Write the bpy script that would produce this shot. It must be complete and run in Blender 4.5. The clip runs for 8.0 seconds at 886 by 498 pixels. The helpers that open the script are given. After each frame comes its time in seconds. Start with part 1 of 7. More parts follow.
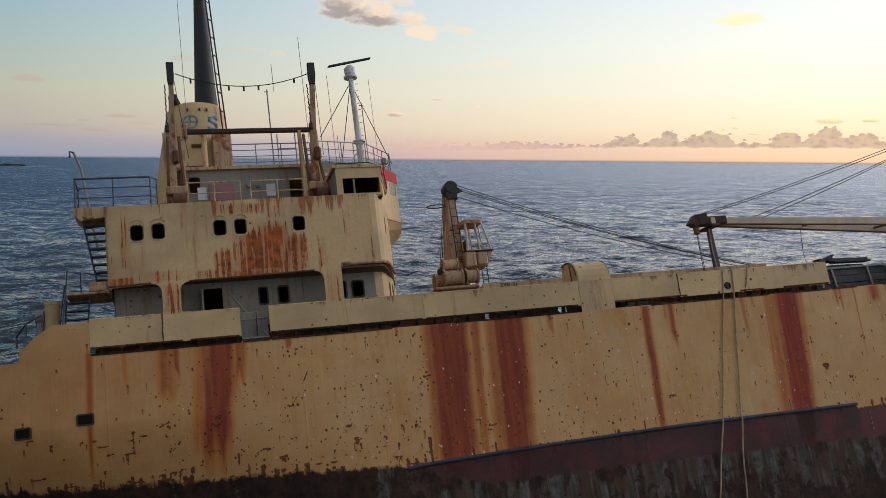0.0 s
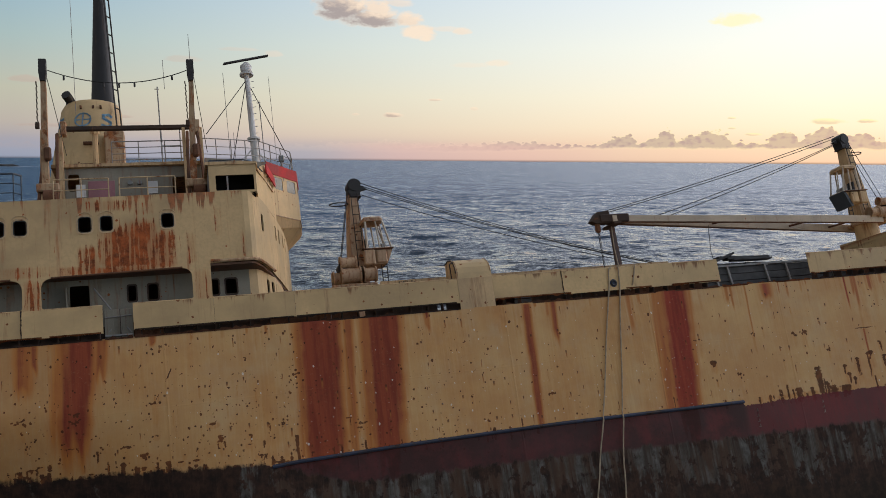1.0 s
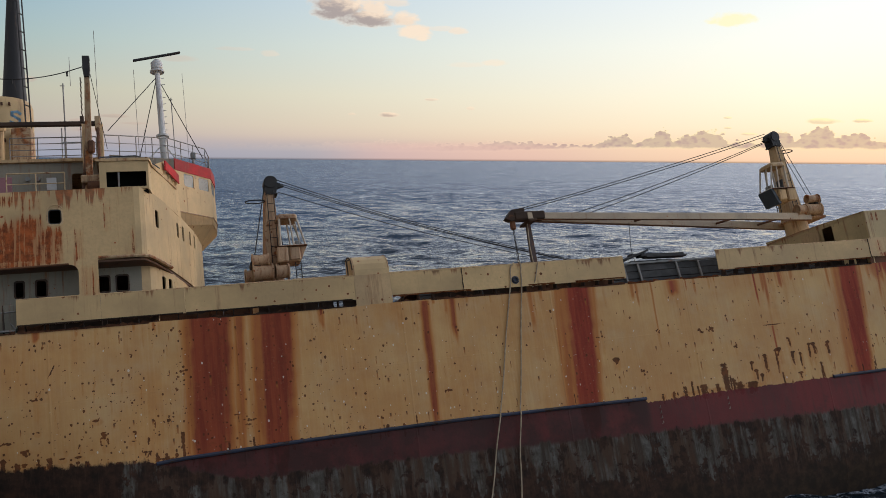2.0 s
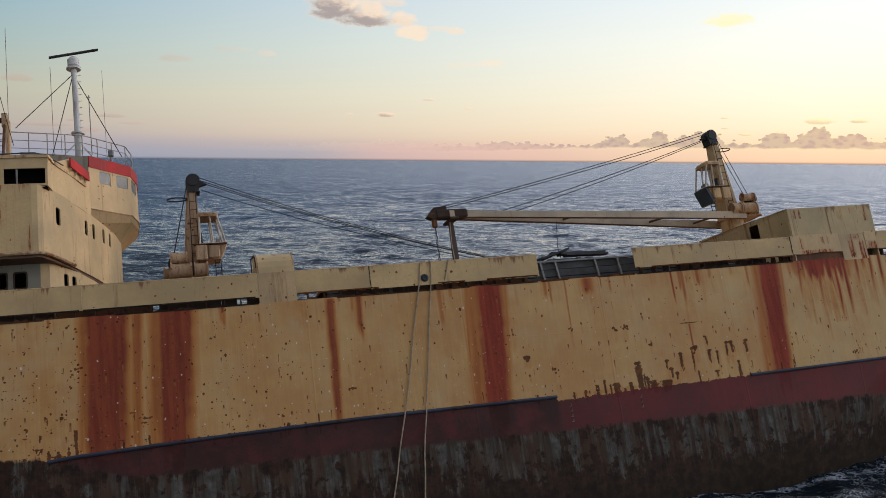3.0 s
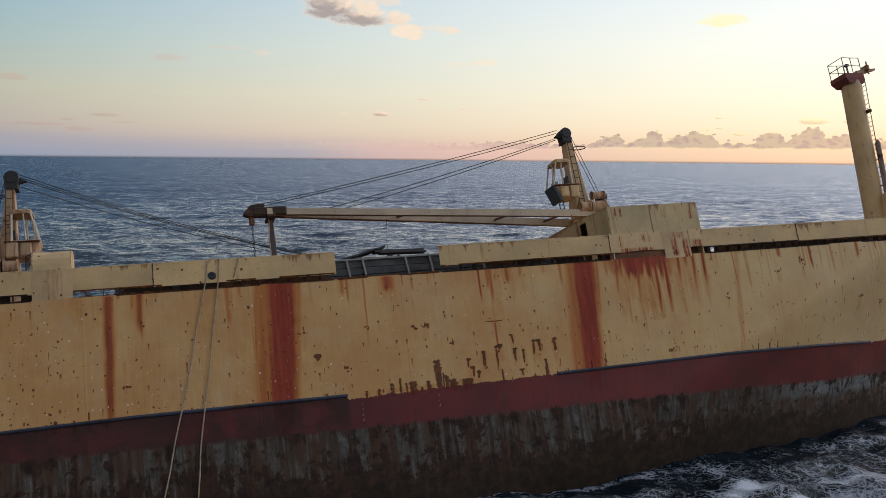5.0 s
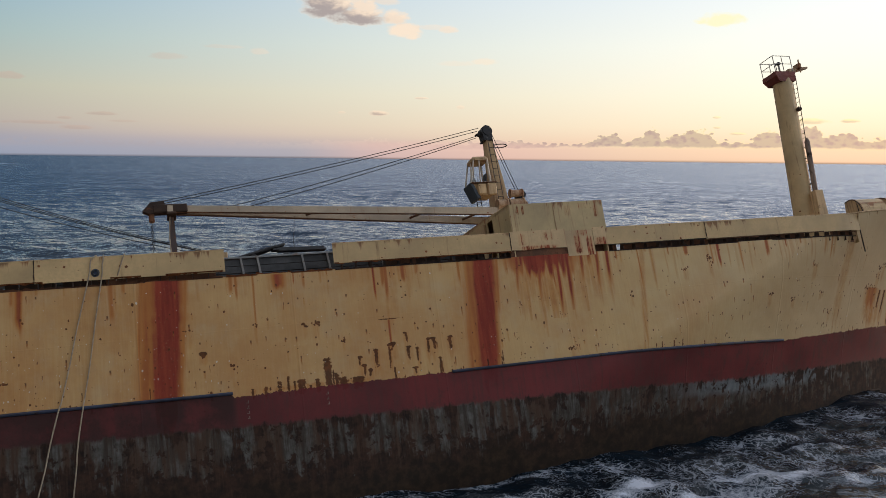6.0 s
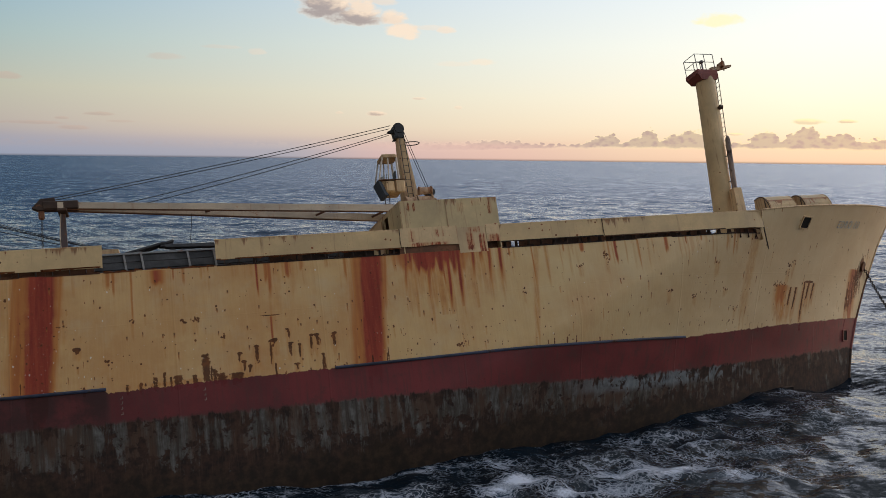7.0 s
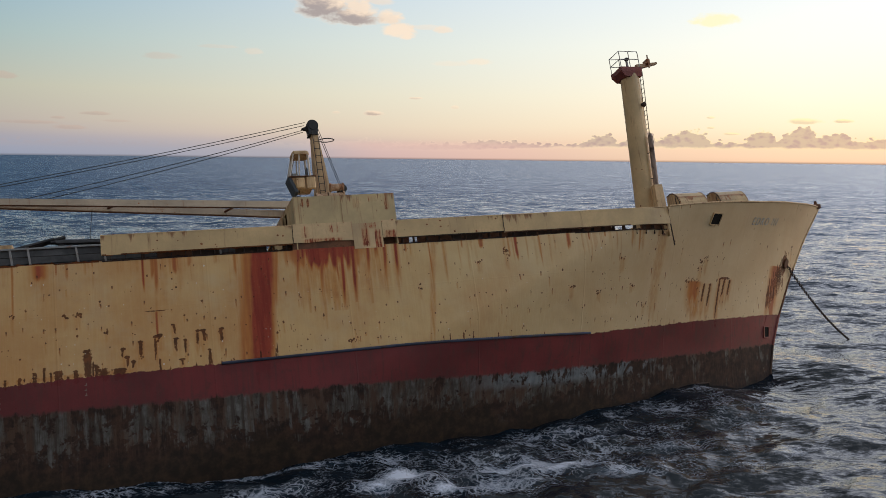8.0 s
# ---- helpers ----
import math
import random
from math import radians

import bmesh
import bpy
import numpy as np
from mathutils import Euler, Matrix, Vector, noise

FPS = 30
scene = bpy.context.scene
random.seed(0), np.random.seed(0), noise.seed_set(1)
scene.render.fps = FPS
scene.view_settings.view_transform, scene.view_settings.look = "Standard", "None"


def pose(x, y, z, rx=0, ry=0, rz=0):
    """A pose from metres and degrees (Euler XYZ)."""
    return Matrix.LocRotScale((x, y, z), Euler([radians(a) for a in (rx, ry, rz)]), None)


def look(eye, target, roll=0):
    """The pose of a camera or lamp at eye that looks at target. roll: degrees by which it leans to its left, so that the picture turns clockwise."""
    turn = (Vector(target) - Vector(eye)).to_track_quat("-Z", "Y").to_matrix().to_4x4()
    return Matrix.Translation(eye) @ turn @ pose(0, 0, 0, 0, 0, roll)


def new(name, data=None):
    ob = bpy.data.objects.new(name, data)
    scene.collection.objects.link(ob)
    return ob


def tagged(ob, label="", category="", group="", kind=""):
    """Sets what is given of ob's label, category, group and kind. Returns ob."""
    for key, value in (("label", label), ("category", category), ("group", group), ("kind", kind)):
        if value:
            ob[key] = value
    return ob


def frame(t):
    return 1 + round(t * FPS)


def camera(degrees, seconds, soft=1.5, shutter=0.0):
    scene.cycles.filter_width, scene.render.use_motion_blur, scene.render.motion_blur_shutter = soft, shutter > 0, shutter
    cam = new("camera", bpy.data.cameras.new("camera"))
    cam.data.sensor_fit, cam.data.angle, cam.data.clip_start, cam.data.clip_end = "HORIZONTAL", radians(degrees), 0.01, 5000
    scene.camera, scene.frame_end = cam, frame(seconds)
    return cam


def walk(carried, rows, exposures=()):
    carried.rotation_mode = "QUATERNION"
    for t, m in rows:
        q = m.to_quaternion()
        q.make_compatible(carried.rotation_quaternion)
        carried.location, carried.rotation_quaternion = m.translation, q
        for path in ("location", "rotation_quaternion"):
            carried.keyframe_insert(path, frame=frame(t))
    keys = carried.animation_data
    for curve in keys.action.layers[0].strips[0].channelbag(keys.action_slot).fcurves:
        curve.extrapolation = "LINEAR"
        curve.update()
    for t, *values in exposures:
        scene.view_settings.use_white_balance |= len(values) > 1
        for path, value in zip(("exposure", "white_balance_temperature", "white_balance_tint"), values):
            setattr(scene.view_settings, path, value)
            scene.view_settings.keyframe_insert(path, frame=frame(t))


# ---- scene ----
cam = camera(53.7, 8.0, soft=0.65)
METRES, EYE, TILT, LEAN, TURN = 33.6, 13.77, -5.94, -0.47, 0.0
ROWS = [
    (0.0, 0.0, 0.0, 0.0, 0.0, 0.0, -0.0),
    (0.5, 0.0698, 0.0036, -0.0006, -0.07, -0.02, 0.01),
    (1.0, 0.1312, 0.0034, -0.0034, -0.18, 0.03, 0.03),
    (1.5, 0.1887, 0.0031, -0.0056, -0.3, 0.01, 0.05),
    (3.0, 0.3448, 0.0071, -0.0096, -0.6, 0.02, 0.04),
    (3.5, 0.4013, 0.0072, -0.0118, -0.64, 0.04, 0.04),
    (4.0, 0.4644, 0.0081, -0.0112, -0.7, 0.03, 0.02),
    (4.5, 0.5238, 0.0099, -0.0112, -0.82, 0.01, 0.01),
    (6.0, 0.7146, 0.0131, -0.0137, -1.09, -0.07, -0.05),
    (6.5, 0.785, 0.0099, -0.0149, -1.14, -0.09, -0.05),
    (7.0, 0.8595, 0.0083, -0.0185, -1.24, -0.05, -0.05),
    (7.5, 0.9286, 0.0063, -0.0204, -1.36, -0.07, -0.08),
    (8.0, 0.9992, 0.0035, -0.0235, -1.45, -0.07, -0.02),
]
walk(cam, [(t, pose(0, 0, EYE, TILT, LEAN, TURN) @ pose(METRES * x, METRES * y, METRES * z, 90 + pitch, roll, yaw)) for t, x, y, z, yaw, pitch, roll in ROWS])

# world: a dusk sky, paler and warmer towards the set sun, with broken cloud low over the sea
SUN_AZ, SUN_EL = 62.0, 2.0        # degrees to the right of the ship's far side, degrees up


def tree_of(holder):
    holder.use_nodes = True
    nt = holder.node_tree
    nt.nodes.clear()
    return nt


class Net:
    """A short hand for node trees."""

    def __init__(self, holder):
        self.nt = tree_of(holder)

    def node(self, kind, inputs=(), **props):
        n = self.nt.nodes.new(kind)
        for k, v in props.items():
            setattr(n, k, v)
        for k, v in (inputs.items() if isinstance(inputs, dict) else enumerate(inputs)):
            self.put(n, k, v)
        return n

    def put(self, n, k, v):
        if v is None:
            return
        if hasattr(v, "is_output"):
            self.nt.links.new(v, n.inputs[k])
        else:
            n.inputs[k].default_value = v

    def math(self, op, a, b=None, c=None, clamp=False):
        n = self.node("ShaderNodeMath", (a, b, c), operation=op)
        n.use_clamp = clamp
        return n.outputs[0]

    def mix(self, f, a, b, blend="MIX"):
        n = self.nt.nodes.new("ShaderNodeMix")
        n.data_type, n.blend_type = "RGBA", blend
        self.put(n, 0, f), self.put(n, 6, a), self.put(n, 7, b)
        return n.outputs[2]

    def ramp(self, f, stops, ease="LINEAR"):
        n = self.nt.nodes.new("ShaderNodeValToRGB")
        e = n.color_ramp.elements
        while len(e) < len(stops):
            e.new(0.5)
        for el, (p, c) in zip(e, stops):
            el.position, el.color = p, (*c, 1) if isinstance(c, tuple) else (c, c, c, 1)
        n.color_ramp.interpolation = ease
        self.put(n, 0, f)
        return n.outputs[0]

    def span(self, v, a, b, lo=0.0, hi=1.0, smooth=True):
        n = self.node("ShaderNodeMapRange", {"Value": v, "From Min": a, "From Max": b, "To Min": lo, "To Max": hi})
        n.interpolation_type = "SMOOTHSTEP" if smooth else "LINEAR"
        return n.outputs[0]

    def noise(self, vec, scale, detail=4.0, rough=0.55, distort=0.0):
        return self.node("ShaderNodeTexNoise", {"Vector": vec, "Scale": scale, "Detail": detail, "Roughness": rough, "Distortion": distort}).outputs[0]

    def stretch(self, vec, s, move=(0, 0, 0)):
        return self.node("ShaderNodeMapping", {"Vector": vec, "Scale": s, "Location": move}).outputs[0]

    def attr(self, name):
        return self.node("ShaderNodeAttribute", attribute_name=name).outputs["Fac"]


def rgb(r, g, b):
    return (r, g, b, 1.0)


world = bpy.data.worlds.new("dusk_sky")
scene.world = world
k = Net(world)
way = k.node("ShaderNodeTexCoord").outputs["Generated"]
sep = k.node("ShaderNodeSeparateXYZ", (way,))
vx, vy, vz = sep.outputs
el = k.math("MULTIPLY", k.math("ARCSINE", vz), 57.2958)
az = k.math("MULTIPLY", k.math("ARCTAN2", vx, vy), 57.2958)
flat = k.math("SQRT", k.math("ADD", k.math("MULTIPLY", vx, vx), k.math("MULTIPLY", vy, vy)))
toward = k.math("DIVIDE", k.math("ADD", k.math("MULTIPLY", vx, math.sin(radians(SUN_AZ))), k.math("MULTIPLY", vy, math.cos(radians(SUN_AZ)))), k.math("ADD", flat, 0.001))
rise = k.math("DIVIDE", el, 90.0, clamp=True)
near_sun = k.ramp(k.math("POWER", rise, 0.5), [(0.0, (0.95, 0.66, 0.46)), (0.105, (1.0, 0.74, 0.53)), (0.149, (1.0, 0.86, 0.66)), (0.21, (1.0, 0.94, 0.79)), (0.279, (0.98, 0.98, 0.91)),
                                               (0.34, (0.88, 0.93, 0.97)), (0.47, (1.22, 1.27, 1.46)), (0.6, (1.15, 1.22, 1.46)), (0.75, (0.52, 0.53, 0.55)), (1.0, (0.34, 0.35, 0.37))])
off_sun = k.ramp(k.math("POWER", rise, 0.5), [(0.0, (0.30, 0.33, 0.43)), (0.105, (0.37, 0.37, 0.43)), (0.149, (0.46, 0.43, 0.41)), (0.21, (0.48, 0.49, 0.42)), (0.279, (0.36, 0.48, 0.50)),
                                              (0.34, (0.27, 0.43, 0.56)), (0.47, (0.10, 0.19, 0.34)), (0.6, (0.20, 0.27, 0.36)), (0.75, (0.32, 0.34, 0.38)), (1.0, (0.34, 0.35, 0.37))])
anti_sun = k.ramp(k.math("POWER", rise, 0.5), [(0.0, (0.22, 0.20, 0.22)), (0.2, (0.31, 0.265, 0.255)), (0.35, (0.30, 0.275, 0.265)), (0.6, (0.285, 0.285, 0.30)), (1.0, (0.34, 0.35, 0.37))])
glow = k.span(toward, 0.04, 0.78, smooth=False)
sky = k.mix(glow, k.mix(k.span(toward, 0.1, -0.6), off_sun, anti_sun), near_sun)
# clouds: azimuth, elevation, half width, half height (degrees), strength, shade
spot = k.node("ShaderNodeCombineXYZ", (k.math("MULTIPLY", az, 0.8), k.math("MULTIPLY", el, 1.5), 0.0)).outputs[0]
rag = k.math("MULTIPLY_ADD", k.math("SUBTRACT", k.noise(spot, 3.0, 3.0, 0.5, 0.2), 0.5), 0.4, k.math("SUBTRACT", k.noise(spot, 1.1, 4.0, 0.55, 0.3), 0.5))
cloud = None
body = None
TOWERS = ((-6.32, 9.35, 1.91, 1.10, 1.0, 1.0), (-4.47, 8.72, 2.28, 0.74, 1.0, 1.0), (-4.04, 9.41, 0.96, 0.66, 0.95, 0.1), (-2.16, 8.69, 1.10, 0.55, 0.95, 0.15), (-1.51, 7.94, 1.25, 0.55, 0.9, 0.0), (-0.93, 7.67, 0.52, 0.40, 0.9, 0.0), (-2.67, 9.72, 0.96, 0.33, 0.6, 0.2), (1.32, 8.04, 0.66, 0.33, 0.7, 0.1), (0.23, 8.17, 0.96, 0.22, 0.4, 0.2))
WISPS = ((18.28, 8.43, 1.47, 0.55, 0.75, 0.0), (3.70, 6.06, 0.88, 0.29, 0.5, 0.0), (1.89, 5.94, 1.25, 0.22, 0.3, 0.2), (-3.12, 2.73, 0.70, 0.22, 0.9, 0.9), (-0.35, 3.74, 0.48, 0.11, 0.7, 0.7), (2.18, 3.19, 0.29, 0.15, 0.5, 0.5), (-5.48, 2.77, 0.29, 0.11, 0.45, 0.6), (-25.09, 4.40, 0.96, 0.26, 0.55, 0.3), (-16.15, 5.92, 1.18, 0.26, 0.38, 0.1), (-10.65, 6.43, 0.63, 0.26, 0.38, 0.1), (-12.93, 6.66, 1.32, 0.15, 0.3, 0.4))
SHREDS = ((-20.06, 2.37, 0.96, 0.15, 0.55, 0.9), (-21.60, 1.52, 1.03, 0.18, 0.5, 0.8), (-23.75, 1.77, 1.91, 0.15, 0.5, 0.9), (-22.14, 2.08, 0.44, 0.11, 0.5, 0.9), (-18.88, 1.96, 0.88, 0.09, 0.35, 0.8), (18.25, 2.61, 0.26, 0.09, 0.7, 0.9), (18.31, 1.98, 0.26, 0.09, 0.7, 0.9), (19.49, 1.60, 0.52, 0.11, 0.7, 0.9), (25.82, 2.35, 0.59, 0.15, 0.8, 0.9), (23.71, 2.34, 1.10, 0.22, 0.75, 0.8))


def puff(a, e, ra, re, strength, shade):
    """One cloud as a ragged ellipse on the sky, flat below."""
    global cloud, body
    dx = k.math("DIVIDE", k.math("SUBTRACT", az, a), ra)
    dy = k.math("DIVIDE", k.math("SUBTRACT", el, e), re)
    rise_ = dy
    dy = k.math("MAXIMUM", dy, k.math("MULTIPLY", dy, -1.5))
    r = k.math("SUBTRACT", 1.0, k.math("ADD", k.math("MULTIPLY", dx, dx), k.math("MULTIPLY", dy, dy)))
    m = k.math("MULTIPLY", k.span(k.math("MULTIPLY_ADD", rag, 1.9, r), -0.25, 0.75), strength)
    low = k.math("MULTIPLY", k.math("MULTIPLY", m, shade), k.span(k.math("MULTIPLY_ADD", rag, 1.6, k.math("MULTIPLY_ADD", dx, 0.45, rise_)), 0.85, -0.2))
    cloud = m if cloud is None else k.math("MAXIMUM", cloud, m)
    body = low if body is None else k.math("MAXIMUM", body, low)


for one in TOWERS + WISPS + SHREDS:
    puff(*one)
# a long low bank with a flat foot and heaped tops
along = k.node("ShaderNodeCombineXYZ", (az, k.math("MULTIPLY", el, 1.6), 4.0)).outputs[0]
shaken = k.math("MULTIPLY_ADD", k.math("SUBTRACT", k.noise(along, 1.8, 2.0, 0.5), 0.5), 0.7, az)
heap = k.math("MULTIPLY", k.ramp(k.span(shaken, -12.0, 30.0, smooth=False), [(0.0424, 0.292), (0.2141, 0.393), (0.2359, 0.323), (0.3626, 0.377), (0.3974, 0.453), (0.4105, 0.370), (0.4278, 0.457), (0.4478, 0.362), (0.5268, 0.370), (0.5536, 0.539), (0.5738, 0.576), (0.5876, 0.411), (0.6041, 0.483), (0.6302, 0.661), (0.6488, 0.450), (0.6640, 0.568), (0.6905, 0.673), (0.7115, 0.615), (0.7264, 0.430), (0.7657, 0.420), (0.7882, 0.648), (0.8003, 0.670), (0.8147, 0.455), (0.8263, 0.613), (0.8527, 0.746), (0.8711, 0.522), (0.8997, 0.620), (0.9175, 0.455), (0.9619, 0.519)], "EASE"), 3.0)
lobes = k.node("ShaderNodeTexVoronoi", {"Vector": along, "Scale": 2.2, "Detail": 1.0, "Roughness": 0.5, "Smoothness": 0.6}, feature="SMOOTH_F1").outputs["Distance"]
heap = k.math("MULTIPLY_ADD", k.math("SUBTRACT", 0.55, lobes), 0.5, heap)
depth_ = k.math("SUBTRACT", heap, el)
foot_ = k.math("MULTIPLY_ADD", k.math("SUBTRACT", k.noise(along, 1.2, 3.0, 0.6), 0.5), 0.3, k.math("ADD", el, k.span(az, 12.0, 0.0, 0.0, 0.3)))
low_bank = k.math("MULTIPLY", k.span(depth_, -0.02, 0.16), k.math("MULTIPLY", k.span(foot_, 0.62, 0.86), k.math("MULTIPLY", k.span(az, -10.0, 10.0, 0.3, 1.0), k.span(az, 80.0, 40.0))))
body = k.math("MAXIMUM", body, k.math("MULTIPLY", low_bank, k.math("MULTIPLY", k.span(depth_, 0.0, 0.15), k.span(lobes, 0.9, 0.3, 0.75, 1.0))))
cloud = k.math("MAXIMUM", cloud, low_bank)
lit = k.mix(k.span(az, -20.0, -6.0), rgb(0.52, 0.40, 0.36), k.mix(k.span(az, 2.0, 18.0), rgb(0.96, 0.76, 0.60), rgb(1.0, 0.90, 0.50)))
dim = k.mix(glow, rgb(0.32, 0.28, 0.29), rgb(0.46, 0.36, 0.36))
sky = k.mix(cloud, sky, k.mix(body, lit, dim))
bank = k.span(el, 1.5, 0.25)
sky = k.mix(k.math("MULTIPLY", bank, k.span(az, 6.0, -10.0, 0.0, 0.6)), sky, rgb(0.31, 0.37, 0.49))
rosy = k.math("MULTIPLY", k.span(el, 1.2, 0.7), k.math("MULTIPLY", k.span(az, -9.0, -2.0), k.span(az, 14.0, 4.0, 0.0, 0.45)))
sky = k.mix(rosy, sky, rgb(0.80, 0.50, 0.47))
flare = k.math("MULTIPLY_ADD", k.span(toward, 0.78, 0.97), k.span(el, 2.0, 14.0, 0.0, 0.35), 1.0)
sky = k.mix(1.0, sky, k.node("ShaderNodeCombineXYZ", (flare, flare, flare)).outputs[0], "MULTIPLY")
sky = k.mix(k.span(el, 0.0, -0.25), sky, rgb(0.030, 0.045, 0.070))
air = k.node("ShaderNodeTexSky", sky_type="NISHITA", sun_disc=False, sun_elevation=radians(SUN_EL), sun_rotation=radians(SUN_AZ), altitude=10.0)
dome = k.node("ShaderNodeBackground", (sky, 0.95))
blue = k.node("ShaderNodeBackground", (air.outputs[0], 0.05))
k.node("ShaderNodeOutputWorld", (k.node("ShaderNodeAddShader", (dome.outputs[0], blue.outputs[0])).outputs[0],))

sun_data = bpy.data.lights.new("sun", "SUN")
sun_data.energy, sun_data.angle, sun_data.color = 0.5, radians(10), (1.0, 0.72, 0.48)
sun = new("sun", sun_data)
sun.matrix_world = look((60, 70, 40), (60 - math.sin(radians(SUN_AZ)) * 50, 70 - math.cos(radians(SUN_AZ)) * 50, 40 - 50 * math.tan(radians(SUN_EL + 3))))

# ---- the ship's own frame: x forward along the near side, y inward from that side, z up its masts; it lists away from the camera ----
SHIP = Matrix(((0.95227, -0.27271, -0.13716, 0.0000), (0.30304, 0.89858, 0.31735, 27.3503), (0.03670, -0.34377, 0.93834, -0.0927), (0, 0, 0, 1)))
HALF = 8.3                        # half the ship's breadth


# ---- materials ----
MATS = {}


def surface(name, colour, rough=0.6, metal=0.0, grain=0.12, scale=3.0, bump=0.15, rust=0.0, rust_col=(0.20, 0.075, 0.03), streak=0.0, spots=0.0, dirt=0.0, patches=(), drips=(), origin=(0, 0, 0)):
    """Paint, steel, rope and the like: uneven colour at two scales, rust blooms, runs and pits, fine relief."""
    if name in MATS:
        return MATS[name]
    m = bpy.data.materials.new(name)
    n = Net(m)
    tc = n.node("ShaderNodeTexCoord").outputs["Object"]
    rnd = n.node("ShaderNodeObjectInfo").outputs["Random"]
    p = n.node("ShaderNodeVectorMath", (tc, n.node("ShaderNodeCombineXYZ", (n.math("MULTIPLY", rnd, 37.0), n.math("MULTIPLY", rnd, 11.0), 0.0)).outputs[0]), operation="ADD").outputs[0]
    big = n.noise(p, scale * 0.25, 5, 0.6)
    fine = n.noise(p, scale * 6, 4, 0.6)
    c = colour
    dark = rgb(*[x * (1 - 2.2 * grain) for x in c])
    lite = rgb(*[min(1, x * (1 + 1.6 * grain)) for x in c])
    col = n.mix(n.span(big, 0.3, 0.7), dark, lite)
    col = n.mix(n.math("MULTIPLY", n.span(fine, 0.35, 0.75), 0.5), col, rgb(*[x * (1 - grain) for x in c]))
    rustiness = None
    if rust:
        bloom = n.span(n.noise(p, scale * 0.7, 8, 0.68, 0.5), 0.72 - 0.42 * rust, 0.80 - 0.30 * rust)
        rustiness = bloom
    if streak:
        runs = n.noise(n.stretch(p, (3.2, 3.2, 0.22)), scale * 0.9, 5, 0.65, 0.2)
        runs = n.math("MULTIPLY", n.span(runs, 0.60 - 0.2 * streak, 0.82 - 0.12 * streak), 0.85)
        rustiness = runs if rustiness is None else n.math("MAXIMUM", rustiness, runs)
    if spots:
        cell = n.node("ShaderNodeTexVoronoi", {"Vector": p, "Scale": 4.5})
        pick = n.node("ShaderNodeSeparateColor", (cell.outputs["Color"],)).outputs
        size = n.math("MULTIPLY_ADD", n.math("POWER", pick[0], 3.0), 0.18, 0.07)
        pits = n.math("LESS_THAN", n.math("MULTIPLY_ADD", n.math("SUBTRACT", n.noise(p, 14.0, 3), 0.5), 0.25, cell.outputs["Distance"]), size)
        pits = n.math("MULTIPLY", pits, n.math("LESS_THAN", pick[1], n.math("MULTIPLY", n.span(n.noise(p, 0.6, 3), 0.35, 0.65), 0.75 * spots)))
        rustiness = pits if rustiness is None else n.math("MAXIMUM", rustiness, pits)
    if patches:
        loc = n.node("ShaderNodeSeparateXYZ", (tc,)).outputs
        thin = n.noise(n.stretch(tc, (8.0, 8.0, 0.35)), 1.0, 5, 0.68, 0.25)
        lump = n.noise(tc, 5.0, 5, 0.65)
        whole = None
        for x0, ztop, zfoot, half, much in patches:
            dx = n.math("ABSOLUTE", n.math("SUBTRACT", loc[0], x0 - origin[0]))
            mk = n.math("MULTIPLY", n.span(dx, half, half * 0.25), n.span(loc[2], ztop - origin[2] + 0.05, ztop - origin[2] - 0.35 * (ztop - zfoot)))
            mk = n.math("MULTIPLY", mk, n.span(loc[2], zfoot - origin[2] - 0.15, zfoot - origin[2] + 0.1, 0.0, much))
            whole = mk if whole is None else n.math("MAXIMUM", whole, mk)
        soft = n.math("MULTIPLY", n.span(n.math("MULTIPLY_ADD", n.math("SUBTRACT", thin, 0.5), 1.3, whole), 0.3, 0.95), 0.7)
        col = n.mix(soft, col, rgb(0.43, 0.135, 0.030))
        hard = n.span(n.math("MULTIPLY_ADD", n.math("SUBTRACT", lump, 0.5), 0.7, n.math("MULTIPLY_ADD", n.math("SUBTRACT", thin, 0.5), 3.4, n.math("MULTIPLY", whole, 0.85))), 0.60, 0.76)
        rustiness = hard if rustiness is None else n.math("MAXIMUM", rustiness, hard)
    for ztop, length in drips:
        zz = n.node("ShaderNodeSeparateXYZ", (tc,)).outputs[2]
        cols = n.math("MULTIPLY_ADD", n.math("SUBTRACT", n.noise(n.stretch(p, (1.0, 1.0, 0.03)), 1.1, 2), 0.5), 0.9, n.noise(n.stretch(p, (5.0, 5.0, 0.03)), 1.0, 5, 0.7))
        reach = n.span(cols, 0.54, 0.92, 0.0, length, smooth=False)
        below = n.math("SUBTRACT", ztop - origin[2], zz)
        run_ = n.math("MULTIPLY", n.span(n.math("SUBTRACT", reach, below), 0.0, 0.22), n.math("GREATER_THAN", below, -0.2))
        run_ = n.math("MULTIPLY", run_, 0.8)
        rustiness = run_ if rustiness is None else n.math("MAXIMUM", rustiness, run_)
    if rustiness is not None:
        rc = n.mix(n.span(n.noise(p, scale * 2.5, 5, 0.7), 0.3, 0.7), rgb(*[x * 0.45 for x in rust_col]), rgb(rust_col[0] * 1.6, rust_col[1] * 1.5, rust_col[2] * 1.2))
        col = n.mix(rustiness, col, rc)
    if dirt:
        col = n.mix(n.math("MULTIPLY", n.span(n.noise(p, scale * 0.5, 6, 0.7), 0.45, 0.75), dirt), col, rgb(0.05, 0.042, 0.035))
    ro = n.span(big, 0.2, 0.8, max(0.05, rough - 0.12), min(1, rough + 0.12))
    if rustiness is not None:
        ro = n.math("MAXIMUM", ro, n.math("MULTIPLY", rustiness, 0.9))
